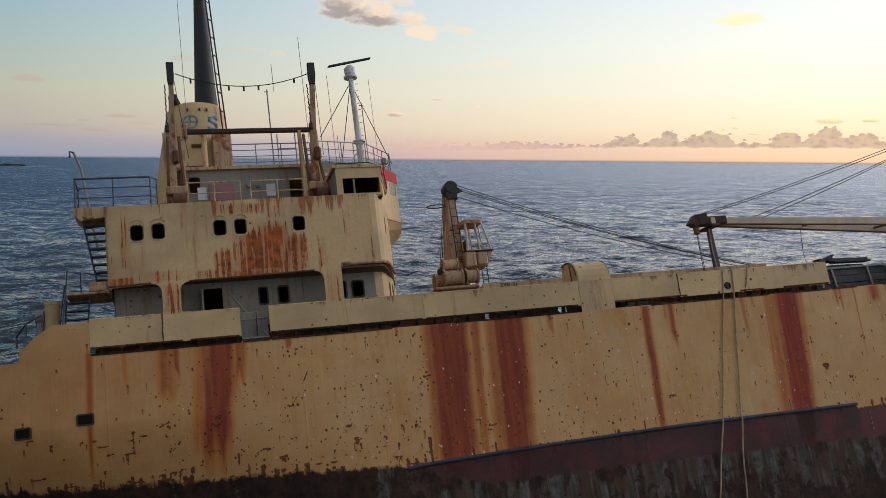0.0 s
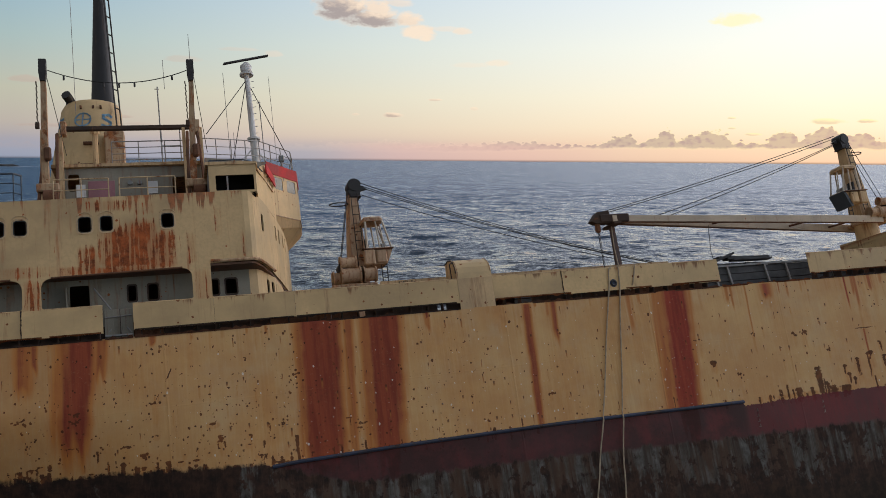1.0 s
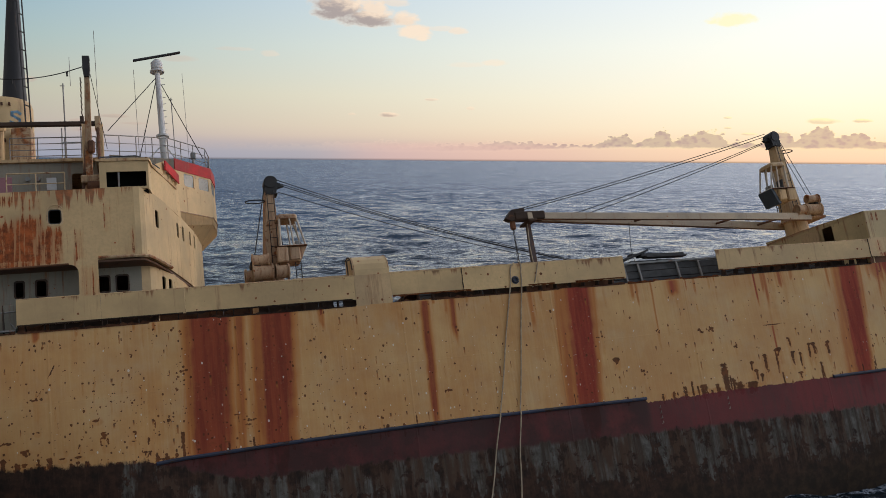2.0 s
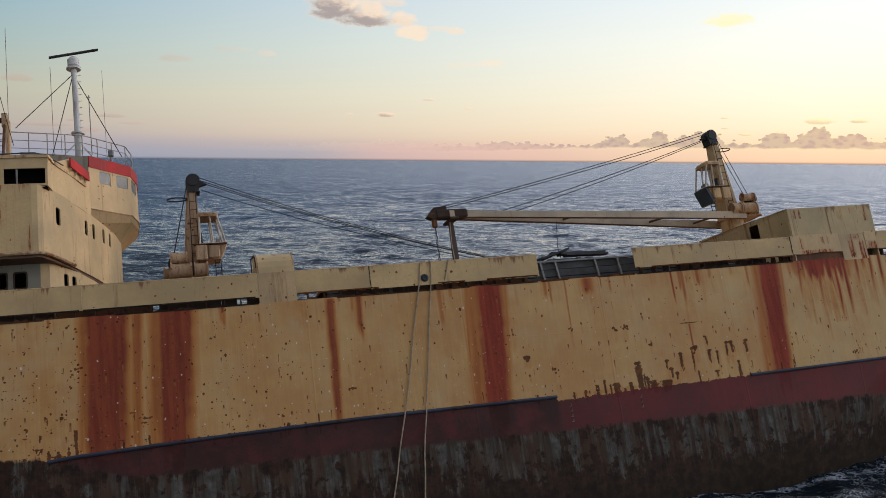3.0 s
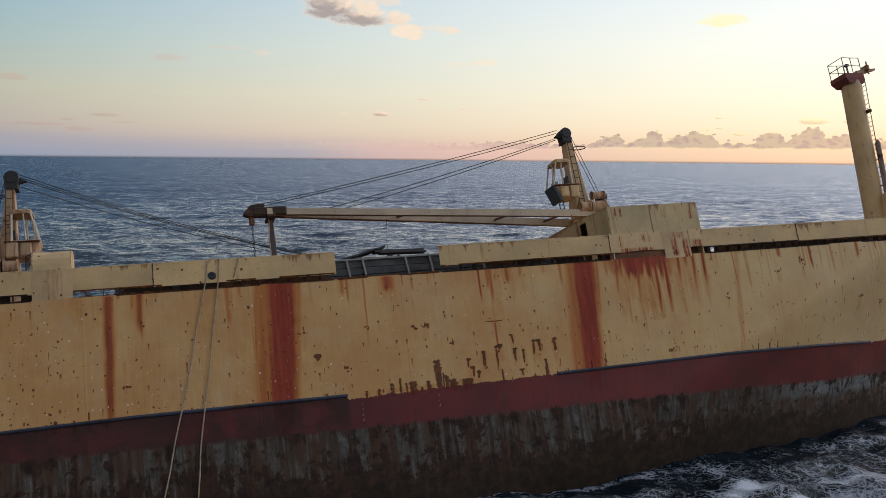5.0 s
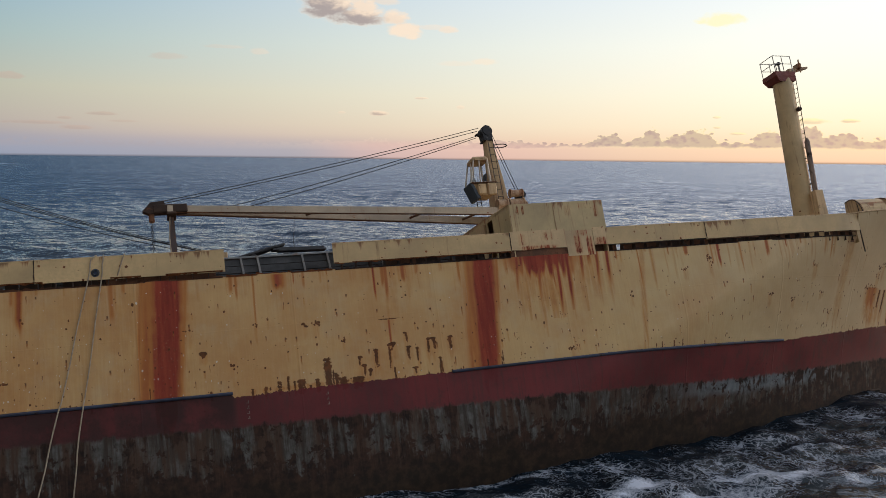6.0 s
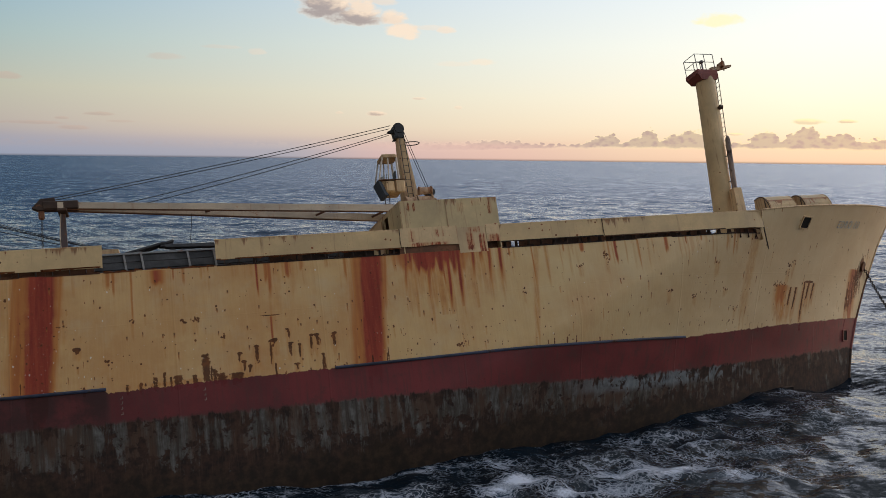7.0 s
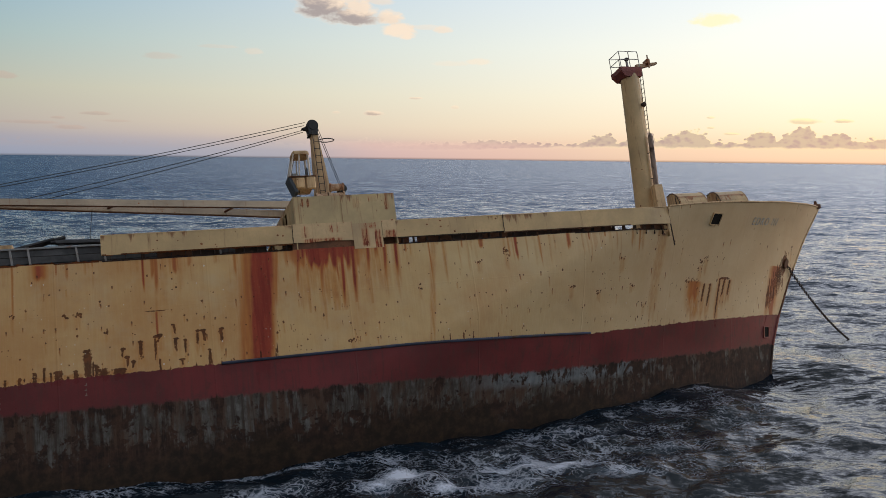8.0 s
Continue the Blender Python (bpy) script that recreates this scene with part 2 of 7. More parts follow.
    b = n.node("ShaderNodeBump", {"Strength": bump, "Distance": 0.02, "Height": n.math("ADD", n.noise(p, scale * 3, 6, 0.65), n.math("MULTIPLY", rustiness, 0.5) if rustiness is not None else 0.0)})
    bsdf = n.node("ShaderNodeBsdfPrincipled", {"Base Color": col, "Roughness": ro, "Metallic": metal, "Normal": b.outputs[0], "Specular IOR Level": 0.5 if rough < 0.88 else 0.1})
    n.node("ShaderNodeOutputMaterial", (bsdf.outputs[0],))
    MATS[name] = m
    return m


CREAM = (0.60, 0.425, 0.22)
cream = surface("weathered_cream_paint", CREAM, 0.62, scale=1.6, streak=0.25, spots=0.7, rust=0.08)
bulwark_paint = surface("bulwark_paint", (0.59, 0.41, 0.203), 0.62, scale=1.4, streak=0.15, spots=0.9, rust=0.05, drips=((9.66, 0.7),), origin=(20, HALF, -3.8))
house_paint = surface("mast_house_paint", (0.58, 0.43, 0.22), 0.62, scale=1.6, streak=0.2, spots=0.8, rust=0.06, drips=((11.0, 1.1),), rust_col=(0.22, 0.07, 0.028), origin=(33, HALF, 8.3), patches=((31.3, 10.98, 10.5, 0.5, 0.5), (33.6, 10.98, 10.3, 0.35, 0.55), (35.1, 10.98, 10.2, 0.3, 0.6), (34.3, 10.98, 10.6, 0.5, 0.5)))
plate_paint = surface("rusted_patch_paint", (0.60, 0.42, 0.225), 0.62, scale=1.6, streak=0.25, spots=0.8, rust=0.08, rust_col=(0.26, 0.055, 0.026), origin=(20, HALF, -3.8), patches=((33.9, 9.62, 8.5, 0.35, 0.75), (34.5, 9.5, 8.3, 0.3, 0.75), (34.1, 9.7, 9.3, 0.7, 0.6), (31.1, 9.72, 9.0, 0.35, 0.6), (32.4, 9.7, 9.2, 0.5, 0.5), (31.9, 9.05, 8.7, 1.6, 0.8), (35.1, 9.3, 8.8, 0.5, 0.8)))
cream_rusty = surface("rusted_cream_paint", (0.58, 0.40, 0.215), 0.65, scale=1.8, streak=0.75, spots=1.0, rust=0.3)
cream_rotten = surface("flaking_cream_paint", (0.50, 0.35, 0.21), 0.7, scale=2.4, streak=0.9, spots=1.0, rust=0.62, rust_col=(0.24, 0.085, 0.03), dirt=0.35)
# green-white paint darkened to carry the shade of the recessed and side walls
inner = surface("shaded_green_white_paint", (0.265, 0.245, 0.195), 0.7, scale=2.0, streak=0.5, spots=0.8, rust=0.18, dirt=0.25)
grey = surface("grey_painted_steel", (0.24, 0.25, 0.25), 0.6, scale=2.0, streak=0.5, rust=0.25, dirt=0.3)
dark = surface("black_sooty_steel", (0.022, 0.021, 0.022), 0.6, scale=3.0, rust=0.12, grain=0.2)
blackpaint = surface("black_weathered_paint", (0.016, 0.016, 0.019), 0.55, scale=2.0, grain=0.2, streak=0.12, rust_col=(0.09, 0.06, 0.045))
rusty = surface("bare_rusted_steel", (0.15, 0.065, 0.032), 0.85, scale=4.0, grain=0.25, rust=0.5, rust_col=(0.10, 0.04, 0.02), bump=0.4)
beam_rust = surface("dark_rusted_beam", (0.055, 0.032, 0.022), 0.85, scale=4.0, grain=0.25, rust=0.35, rust_col=(0.14, 0.06, 0.03), bump=0.3)
# near-black colour that stands in for the shade inside openings
void = surface("shade_black_fill", (0.012, 0.011, 0.010), 0.9, grain=0.1)
white = surface("chalky_white_paint", (0.60, 0.60, 0.60), 0.6, scale=2.5, rust=0.1, streak=0.25, spots=0.5)
redband = surface("faded_red_paint", (0.50, 0.022, 0.026), 0.8, scale=3.0, streak=0.1, grain=0.2, spots=0.8, rust_col=(0.42, 0.20, 0.16))
oxide = surface("red_oxide_paint", (0.22, 0.06, 0.05), 0.7, scale=2.0, streak=0.3, rust=0.2)
bluepaint = surface("faded_blue_paint", (0.26, 0.46, 0.64), 0.6, scale=5.0, rust=0.1)
rail_mat = surface("worn_rail_paint", (0.27, 0.26, 0.25), 0.55, scale=5.0, rust=0.4, streak=0.2)
rail_dark = surface("dark_rail_paint", (0.05, 0.065, 0.085), 0.55, scale=5.0, rust=0.25)
wire_mat = surface("greasy_steel_wire", (0.014, 0.013, 0.014), 0.6, scale=9.0)
rope_mat = surface("bleached_hemp_rope", (0.42, 0.34, 0.25), 0.9, scale=20.0, bump=0.5)
rub_mat = surface("blue_grey_fender_paint", (0.030, 0.040, 0.075), 0.6, scale=2.5, rust=0.45, grain=0.3, rust_col=(0.05, 0.03, 0.025))
deck_mat = surface("rusted_deck_plate", (0.16, 0.09, 0.06), 0.85, scale=1.5, rust=0.5)
coam = surface("blue_grey_planking", (0.072, 0.072, 0.074), 0.8, scale=4.0, grain=0.3, bump=0.5, rust=0.2, rust_col=(0.05, 0.04, 0.035))
wood = surface("charred_grey_timber", (0.055, 0.055, 0.058), 0.85, scale=5.0, grain=0.3, bump=0.5)
canvas = surface("faded_pink_panel", (0.32, 0.15, 0.17), 0.7, scale=3.0, rust=0.15)
yellowframe = surface("cream_window_frame", (0.55, 0.40, 0.23), 0.6, scale=5.0, rust=0.4, streak=0.4)


def glass_material():
    m = bpy.data.materials.new("salt_hazed_glass")
    n = Net(m)
    tc = n.node("ShaderNodeTexCoord").outputs["Object"]
    bs = n.node("ShaderNodeBsdfPrincipled", {"Base Color": rgb(0.09, 0.12, 0.14), "Roughness": n.span(n.noise(tc, 3.0), 0.3, 0.7, 0.25, 0.5), "Transmission Weight": 0.25, "IOR": 1.3, "Specular IOR Level": 0.25})
    n.node("ShaderNodeOutputMaterial", (bs.outputs[0],))
    return m


glass = glass_material()


def hull_material():
    """Cream topsides over a red band over scabbed grey bottom paint, with rust from the weathering fields."""
    m = bpy.data.materials.new("wrecked_hull_paint")
    n = Net(m)
    p = n.node("ShaderNodeTexCoord").outputs["Object"]
    loc = n.node("ShaderNodeSeparateXYZ", (p,)).outputs
    flat_ = n.node("ShaderNodeCombineXYZ", (loc[0], loc[2], 0.0)).outputs[0]
    runs = n.noise(n.stretch(p, (2.2, 1.0, 0.16)), 2.2, 6, 0.62, 0.15)
    runs_fine = n.noise(n.stretch(p, (7.0, 2.0, 0.30)), 2.2, 5, 0.6, 0.1)
    wide = n.noise(p, 0.35, 6, 0.6)
    mid = n.noise(p, 2.4, 7, 0.66)
    fine = n.noise(p, 11.0, 5, 0.65)
    # cream topsides
    top = n.mix(n.span(wide, 0.32, 0.7), rgb(0.56, 0.325, 0.135), rgb(0.66, 0.440, 0.205))
    top = n.mix(n.math("MULTIPLY", n.span(n.noise(p, 0.9, 5, 0.6), 0.45, 0.7), 0.35), top, rgb(0.58, 0.47, 0.30))
    top = n.mix(n.math("MULTIPLY", n.span(runs, 0.45, 0.75), 0.20), top, rgb(0.52, 0.29, 0.105))
    top = n.mix(n.math("MULTIPLY", n.span(fine, 0.55, 0.8), 0.22), top, rgb(0.62, 0.46, 0.28))
    top = n.mix(n.math("MULTIPLY", n.span(loc[0], 2.0, 24.0), n.span(wide, 0.25, 0.65, 0.35, 0.8)), top, rgb(0.66, 0.515, 0.255))
    top = n.mix(n.math("MULTIPLY", n.span(loc[0], -21.0, -31.0), n.span(n.noise(p, 0.5, 6, 0.65), 0.3, 0.62, 0.35, 0.8)), top, rgb(0.44, 0.25, 0.108))
    top = n.mix(n.span(loc[0], 12.0, 34.0, 0.0, 0.8), top, n.mix(n.span(wide, 0.3, 0.7), rgb(0.60, 0.455, 0.275), rgb(0.67, 0.525, 0.335)))
    flake = n.span(n.noise(p, 5.0, 8, 0.7), 0.70, 0.73)
    top = n.mix(n.math("MULTIPLY", flake, 0.35), top, rgb(0.60, 0.50, 0.37))
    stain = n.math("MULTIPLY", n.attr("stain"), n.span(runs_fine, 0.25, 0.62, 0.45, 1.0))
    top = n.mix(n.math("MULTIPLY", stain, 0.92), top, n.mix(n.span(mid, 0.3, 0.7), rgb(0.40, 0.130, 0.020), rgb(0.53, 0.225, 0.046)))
    rust = n.math("MULTIPLY_ADD", n.math("SUBTRACT", runs_fine, 0.5), 0.40, n.attr("rust"))
    rust = n.math("MULTIPLY_ADD", n.math("SUBTRACT", mid, 0.5), 0.22, rust)
    halo = n.math("MULTIPLY", n.span(rust, 0.06, 0.55), 0.85)
    core = n.math("MULTIPLY", n.span(rust, 0.42, 0.85), 0.92)
    rust = core
    top = n.mix(halo, top, n.mix(n.span(runs_fine, 0.35, 0.65), rgb(0.40, 0.115, 0.020), rgb(0.51, 0.195, 0.042)))
    deep = n.mix(n.span(runs, 0.35, 0.65), rgb(0.215, 0.024, 0.020), rgb(0.315, 0.046, 0.027))
    deep = n.mix(n.span(loc[0], -6.0, -10.0), deep, n.mix(n.span(runs, 0.35, 0.65), rgb(0.19, 0.029, 0.019), rgb(0.285, 0.054, 0.025)))
    deep = n.mix(n.math("MULTIPLY", n.span(n.noise(p, 3.2, 6, 0.7), 0.55, 0.68), 0.45), deep, rgb(0.13, 0.030, 0.018))
    deep = n.mix(n.span(n.math("ADD", loc[2], n.math("MULTIPLY", mid, 1.5)), 9.2, 6.4), deep, rgb(0.33, 0.080, 0.024))
    deep = n.mix(n.math("MULTIPLY", n.span(fine, 0.58, 0.75), 0.30), deep, rgb(0.40, 0.22, 0.11))
    top = n.mix(core, top, deep)
    # chips through to bare steel, and white flecks of dropped lime
    cell = n.node("ShaderNodeTexVoronoi", {"Vector": flat_, "Scale": 4.4}, voronoi_dimensions="2D")
    pick = n.node("ShaderNodeSeparateColor", (cell.outputs["Color"],)).outputs
    size = n.math("MULTIPLY_ADD", n.math("POWER", pick[0], 4.0), 0.15, 0.03)
    where = n.math("ADD", n.attr("chip"), n.math("MULTIPLY", n.math("SUBTRACT", n.noise(p, 0.7, 4, 0.7), 0.56), 2.6))
    chips = n.math("MULTIPLY", n.math("LESS_THAN", n.math("MULTIPLY_ADD", n.math("SUBTRACT", fine, 0.5), 0.34, cell.outputs["Distance"]), size), n.math("LESS_THAN", pick[1], where))
    lime = n.node("ShaderNodeTexVoronoi", {"Vector": n.stretch(flat_, (1, 0.7, 1), (3.3, 1.7, 0)), "Scale": 3.8}, voronoi_dimensions="2D")
    pick2 = n.node("ShaderNodeSeparateColor", (lime.outputs["Color"],)).outputs
    flecks = n.math("MULTIPLY", n.math("LESS_THAN", n.math("MULTIPLY_ADD", n.math("SUBTRACT", fine, 0.5), 0.22, lime.outputs["Distance"]), n.math("MULTIPLY_ADD", n.math("POWER", pick2[2], 4.0), 0.10, 0.03)), n.math("LESS_THAN", pick2[1], n.attr("lime")))
    pit = n.span(n.math("MULTIPLY_ADD", n.math("SUBTRACT", fine, 0.5), 1.0, n.math("MULTIPLY_ADD", n.math("SUBTRACT", n.noise(p, 8.0, 6, 0.72), 0.5), 1.9, n.attr("pit"))), 0.50, 0.66)
    pit = n.math("MAXIMUM", pit, chips)
    top = n.mix(n.math("MULTIPLY", pit, 0.92), top, n.mix(n.span(mid, 0.35, 0.7), rgb(0.058, 0.021, 0.012), rgb(0.175, 0.052, 0.018)))
    top = n.mix(n.math("MULTIPLY", flecks, 0.75), top, rgb(0.70, 0.66, 0.58))
    nail = n.node("ShaderNodeTexVoronoi", {"Vector": n.stretch(flat_, (1, 0.75, 1), (5.1, 2.3, 0)), "Scale": 1.7}, voronoi_dimensions="2D")
    pick3 = n.node("ShaderNodeSeparateColor", (nail.outputs["Color"],)).outputs
    spot = n.node("ShaderNodeSeparateXYZ", (nail.outputs["Position"],)).outputs
    side = n.math("ABSOLUTE", n.math("ADD", n.math("SUBTRACT", n.math("ADD", loc[0], 5.1), spot[0]), n.math("MULTIPLY", n.math("SUBTRACT", mid, 0.5), 0.10)))
    drop = n.math("DIVIDE", n.math("SUBTRACT", spot[1], n.math("MULTIPLY_ADD", loc[2], 0.75, 2.3)), 0.75)
    reach = n.math("MULTIPLY_ADD", n.math("POWER", pick3[0], 2.0), 0.42, 0.06)
    wide_ = n.math("MULTIPLY_ADD", pick3[2], 0.030, 0.020)
    weep = n.math("MULTIPLY", n.span(side, wide_, n.math("MULTIPLY", wide_, 0.4)), n.math("MULTIPLY", n.math("GREATER_THAN", drop, -0.03), n.span(drop, reach, n.math("MULTIPLY", reach, 0.4))))
    weep = n.math("MULTIPLY", weep, n.math("LESS_THAN", pick3[1], n.math("MULTIPLY_ADD", n.attr("chip"), 0.6, 0.22)))
    top = n.mix(n.math("MULTIPLY", weep, 0.85), top, n.mix(n.span(drop, 0.02, 0.12), rgb(0.10, 0.034, 0.015), rgb(0.33, 0.115, 0.028)))
    # red band
    red = n.mix(n.span(wide, 0.3, 0.7), rgb(0.10, 0.018, 0.018), rgb(0.175, 0.029, 0.029))
    red = n.mix(n.math("MULTIPLY", n.span(runs, 0.45, 0.75), 0.65), red, rgb(0.080, 0.030, 0.026))
    red = n.mix(n.math("MULTIPLY", n.span(n.noise(p, 1.2, 6, 0.7), 0.52, 0.72), 0.6), red, rgb(0.072, 0.028, 0.025))
    red = n.mix(n.math("MULTIPLY", n.span(n.noise(p, 3.0, 8, 0.72), 0.70, 0.74), 0.6), red, rgb(0.27, 0.14, 0.10))
    red = n.mix(n.math("MULTIPLY", n.span(loc[0], -1.9, -2.2), n.span(n.noise(p, 0.8, 6, 0.68), 0.34, 0.6, 0.35, 0.92)), red, rgb(0.040, 0.014, 0.012))
    # bottom: dark scab with grey paint left in vertical tatters
    scab = n.mix(n.span(mid, 0.35, 0.7), rgb(0.018, 0.011, 0.009), rgb(0.060, 0.029, 0.018))
    scab = n.mix(n.math("MULTIPLY", n.span(runs_fine, 0.5, 0.75), 0.3), scab, rgb(0.11, 0.062, 0.036))
    # what is left of the grey bottom paint: wide torn sheets, combed by runs, with round dark scabs through it
    hang = n.noise(n.stretch(p, (1.0, 1.0, 0.42)), 1.1, 8, 0.68, 0.4)
    torn = n.math("MULTIPLY_ADD", n.attr("tatter"), 0.42, n.math("MULTIPLY_ADD", n.math("SUBTRACT", runs, 0.5), 0.35, hang))
    sheet = n.span(torn, 0.63, 0.71)
    comb = n.span(n.math("MULTIPLY_ADD", runs_fine, 0.3, n.math("MULTIPLY", runs, 0.7)), 0.40, 0.62)
    paint = n.mix(comb, rgb(0.048, 0.036, 0.028), n.mix(n.span(mid, 0.3, 0.7), rgb(0.055, 0.049, 0.042), rgb(0.150, 0.146, 0.135)))
    paint = n.mix(n.math("MULTIPLY", n.span(n.noise(n.stretch(p, (1.6, 1.0, 0.3)), 1.0, 6, 0.65), 0.44, 0.62), 0.85), paint, rgb(0.070, 0.036, 0.021))
    fresh = n.math("MULTIPLY", n.math("MULTIPLY", n.span(loc[0], 17.0, 22.0), n.span(loc[0], 32.0, 28.0)), n.span(n.attr("under"), -0.9, -0.4))
    paint = n.mix(n.math("MULTIPLY", fresh, 0.8), paint, n.mix(n.span(mid, 0.3, 0.7), rgb(0.12, 0.135, 0.145), rgb(0.23, 0.255, 0.27)))
    lumps = n.span(n.math("MULTIPLY_ADD", n.attr("under"), -0.07, n.noise(p, 1.7, 6, 0.66, 0.3)), 0.60, 0.66)
    low = n.mix(n.math("MULTIPLY", sheet, n.math("SUBTRACT", 1.0, lumps)), scab, paint)
    low = n.mix(n.attr("slime"), low, n.mix(n.span(mid, 0.4, 0.7), rgb(0.019, 0.012, 0.008), rgb(0.048, 0.028, 0.015)))
    edge = n.math("MULTIPLY_ADD", n.math("SUBTRACT", mid, 0.5), 0.14, n.math("MULTIPLY_ADD", n.math("SUBTRACT", runs_fine, 0.5), 0.16, n.attr("band")))
    col = n.mix(n.span(edge, 0.01, -0.01), top, red)
    edge2 = n.math("MULTIPLY_ADD", n.math("SUBTRACT", runs, 0.5), 0.45, n.math("MULTIPLY_ADD", n.math("SUBTRACT", mid, 0.5), 0.5, n.attr("under")))
    lowmask = n.span(edge2, 0.06, -0.12)
    col = n.mix(lowmask, col, low)
    relief = n.math("ADD", n.math("MULTIPLY", mid, 0.5), n.math("ADD", n.math("MULTIPLY", fine, 0.3), n.math("ADD", n.math("MULTIPLY", pit, -0.6), n.math("MULTIPLY", n.attr("seam"), 0.8))))
    b = n.node("ShaderNodeBump", {"Strength": 0.35, "Distance": 0.03, "Height": relief})
    ro = n.math("MAXIMUM", n.span(wide, 0.2, 0.8, 0.5, 0.68), n.math("MULTIPLY", n.math("MAXIMUM", rust, n.math("MAXIMUM", pit, lowmask)), 0.85))
    bs = n.node("ShaderNodeBsdfPrincipled", {"Base Color": col, "Roughness": ro, "Normal": b.outputs[0], "Specular IOR Level": 0.3})
    n.node("ShaderNodeOutputMaterial", (bs.outputs[0],))
    return m


hull_mat = hull_material()


# ---- building helpers ----
def thing(name, at, label, category, group="", turn=None):
    """An Empty at a thing's base, given in the ship's frame, standing up the ship's masts."""
    e = new(name)
    e.empty_display_size = 0.3
    e.matrix_world = SHIP @ Matrix.Translation(at) @ (turn or Matrix())
    e["at"] = tuple(at)
    return tagged(e, label, category, group)


def base_of(ob):
    while ob.parent:
        ob = ob.parent
    return Vector(ob["at"]) if "at" in ob else Vector((0, 0, 0))


def part(name, bm, mat, parent, label="", smooth=False):
    """One mesh under a thing or a part, drawn in the ship's frame."""
    me = bpy.data.meshes.new(name)
    bmesh.ops.translate(bm, verts=bm.verts, vec=-base_of(parent))
    bmesh.ops.recalc_face_normals(bm, faces=bm.faces)
    if smooth:
        for f in bm.faces:
            f.smooth = True
        for e in bm.edges:
            if len(e.link_faces) == 2 and e.calc_face_angle(0) > 0.7:
                e.smooth = False
    bm.to_mesh(me)
    bm.free()
    me.materials.append(mat)
    ob = new(name, me)
    ob.parent = parent
    if label:
        tagged(ob, label)
    return ob


def B():
    return bmesh.new()


def box(bm, a, b, bevel=0.0, turn=None):
    """A box from corner a to corner b, its edges bevelled; turn: a matrix about its middle."""
    a, b = Vector(a), Vector(b)
    s = b - a
    r = bmesh.ops.create_cube(bm, size=1.0)["verts"]
    for v in r:
        v.co = Vector((v.co.x * s.x, v.co.y * s.y, v.co.z * s.z))
    if bevel:
        es = list({e for v in r for e in v.link_edges})
        got = bmesh.ops.bevel(bm, geom=es, offset=min(bevel, 0.45 * min(abs(c) for c in s)), segments=1, affect="EDGES")
        r = list({v for f in got["faces"] for v in f.verts} | {v for v in r if v.is_valid})
    if turn is not None:
        for v in r:
            v.co = turn @ v.co
    for v in r:
        v.co += (a + b) / 2
    return bm


def pipe(bm, points, r, seg=8, r2=None, caps=True):
    """A round bar or pipe through points; tapers to r2."""
    pts = [Vector(p) for p in points]
    rings = []
    for i, p in enumerate(pts):
        d = (pts[min(i + 1, len(pts) - 1)] - pts[max(i - 1, 0)]).normalized()
        q = d.to_track_quat("Z", "Y")
        rr = r if r2 is None else r + (r2 - r) * i / max(1, len(pts) - 1)
        rings.append([bm.verts.new(p + q @ Vector((math.cos(2 * math.pi * j / seg) * rr, math.sin(2 * math.pi * j / seg) * rr, 0))) for j in range(seg)])
    for a, b in zip(rings, rings[1:]):
        for j in range(seg):
            bm.faces.new((a[j], a[(j + 1) % seg], b[(j + 1) % seg], b[j]))
    if caps:
        bm.faces.new(rings[0][::-1]), bm.faces.new(rings[-1])
    return bm


def prism(bm, outline, y0, y1, axis="y"):
    """A flat outline pushed through from y0 to y1. axis y: outline in (x, z); axis x: outline in (y, z); axis z: outline in (x, y)."""
    def at(p, d):
        return {"y": (p[0], d, p[1]), "x": (d, p[0], p[1]), "z": (p[0], p[1], d)}[axis]
    a = [bm.verts.new(at(p, y0)) for p in outline]
    b = [bm.verts.new(at(p, y1)) for p in outline]
    bm.faces.new(a), bm.faces.new(b[::-1])
    for i in range(len(a)):
        j = (i + 1) % len(a)
        bm.faces.new((a[i], b[i], b[j], a[j]))
    return bm


def rounded(x0, z0, x1, z1, r, seg=4, corners=(1, 1, 1, 1)):
    """A rectangle's outline with rounded corners (which of lower left, lower right, upper right, upper left)."""
    out = []
    for (cx, cz, a0), on in zip(((x0, z0, 180), (x1, z0, 270), (x1, z1, 0), (x0, z1, 90)), corners):
        if not on:
            out.append((cx, cz))
            continue
        ox = cx + (r if cx == x0 else -r)
        oz = cz + (r if cz == z0 else -r)
        for i in range(seg + 1):
            a = radians(a0 + 90 * i / seg)
            out.append((ox + r * math.cos(a), oz + r * math.sin(a)))
    return out


def pierced(bm, outline, holes, y0, y1, axis="y"):
    """A plate with real openings, from y0 to y1 thick."""
    def at(p, d):
        return {"y": (p[0], d, p[1]), "x": (d, p[0], p[1])}[axis]
    loops = []
    for loop in [outline] + holes:
        loops.append([bm.verts.new(at(p, y0)) for p in loop])
    es = [bm.edges.new((lp[i], lp[(i + 1) % len(lp)])) for lp in loops for i in range(len(lp))]
    face = bmesh.ops.triangle_fill(bm, use_beauty=True, use_dissolve=False, edges=es)["geom"]
    face = [f for f in face if isinstance(f, bmesh.types.BMFace)]
    step = Vector(at((0, 0), y1)) - Vector(at((0, 0), y0))
    twin = {v: bm.verts.new(v.co + step) for lp in loops for v in lp}
    for f in face:
        bm.faces.new([twin[v] for v in f.verts][::-1])
    for lp in loops:
        for i in range(len(lp)):
            a, b = lp[i], lp[(i + 1) % len(lp)]
            bm.faces.new((a, twin[a], twin[b], b))
    return bm


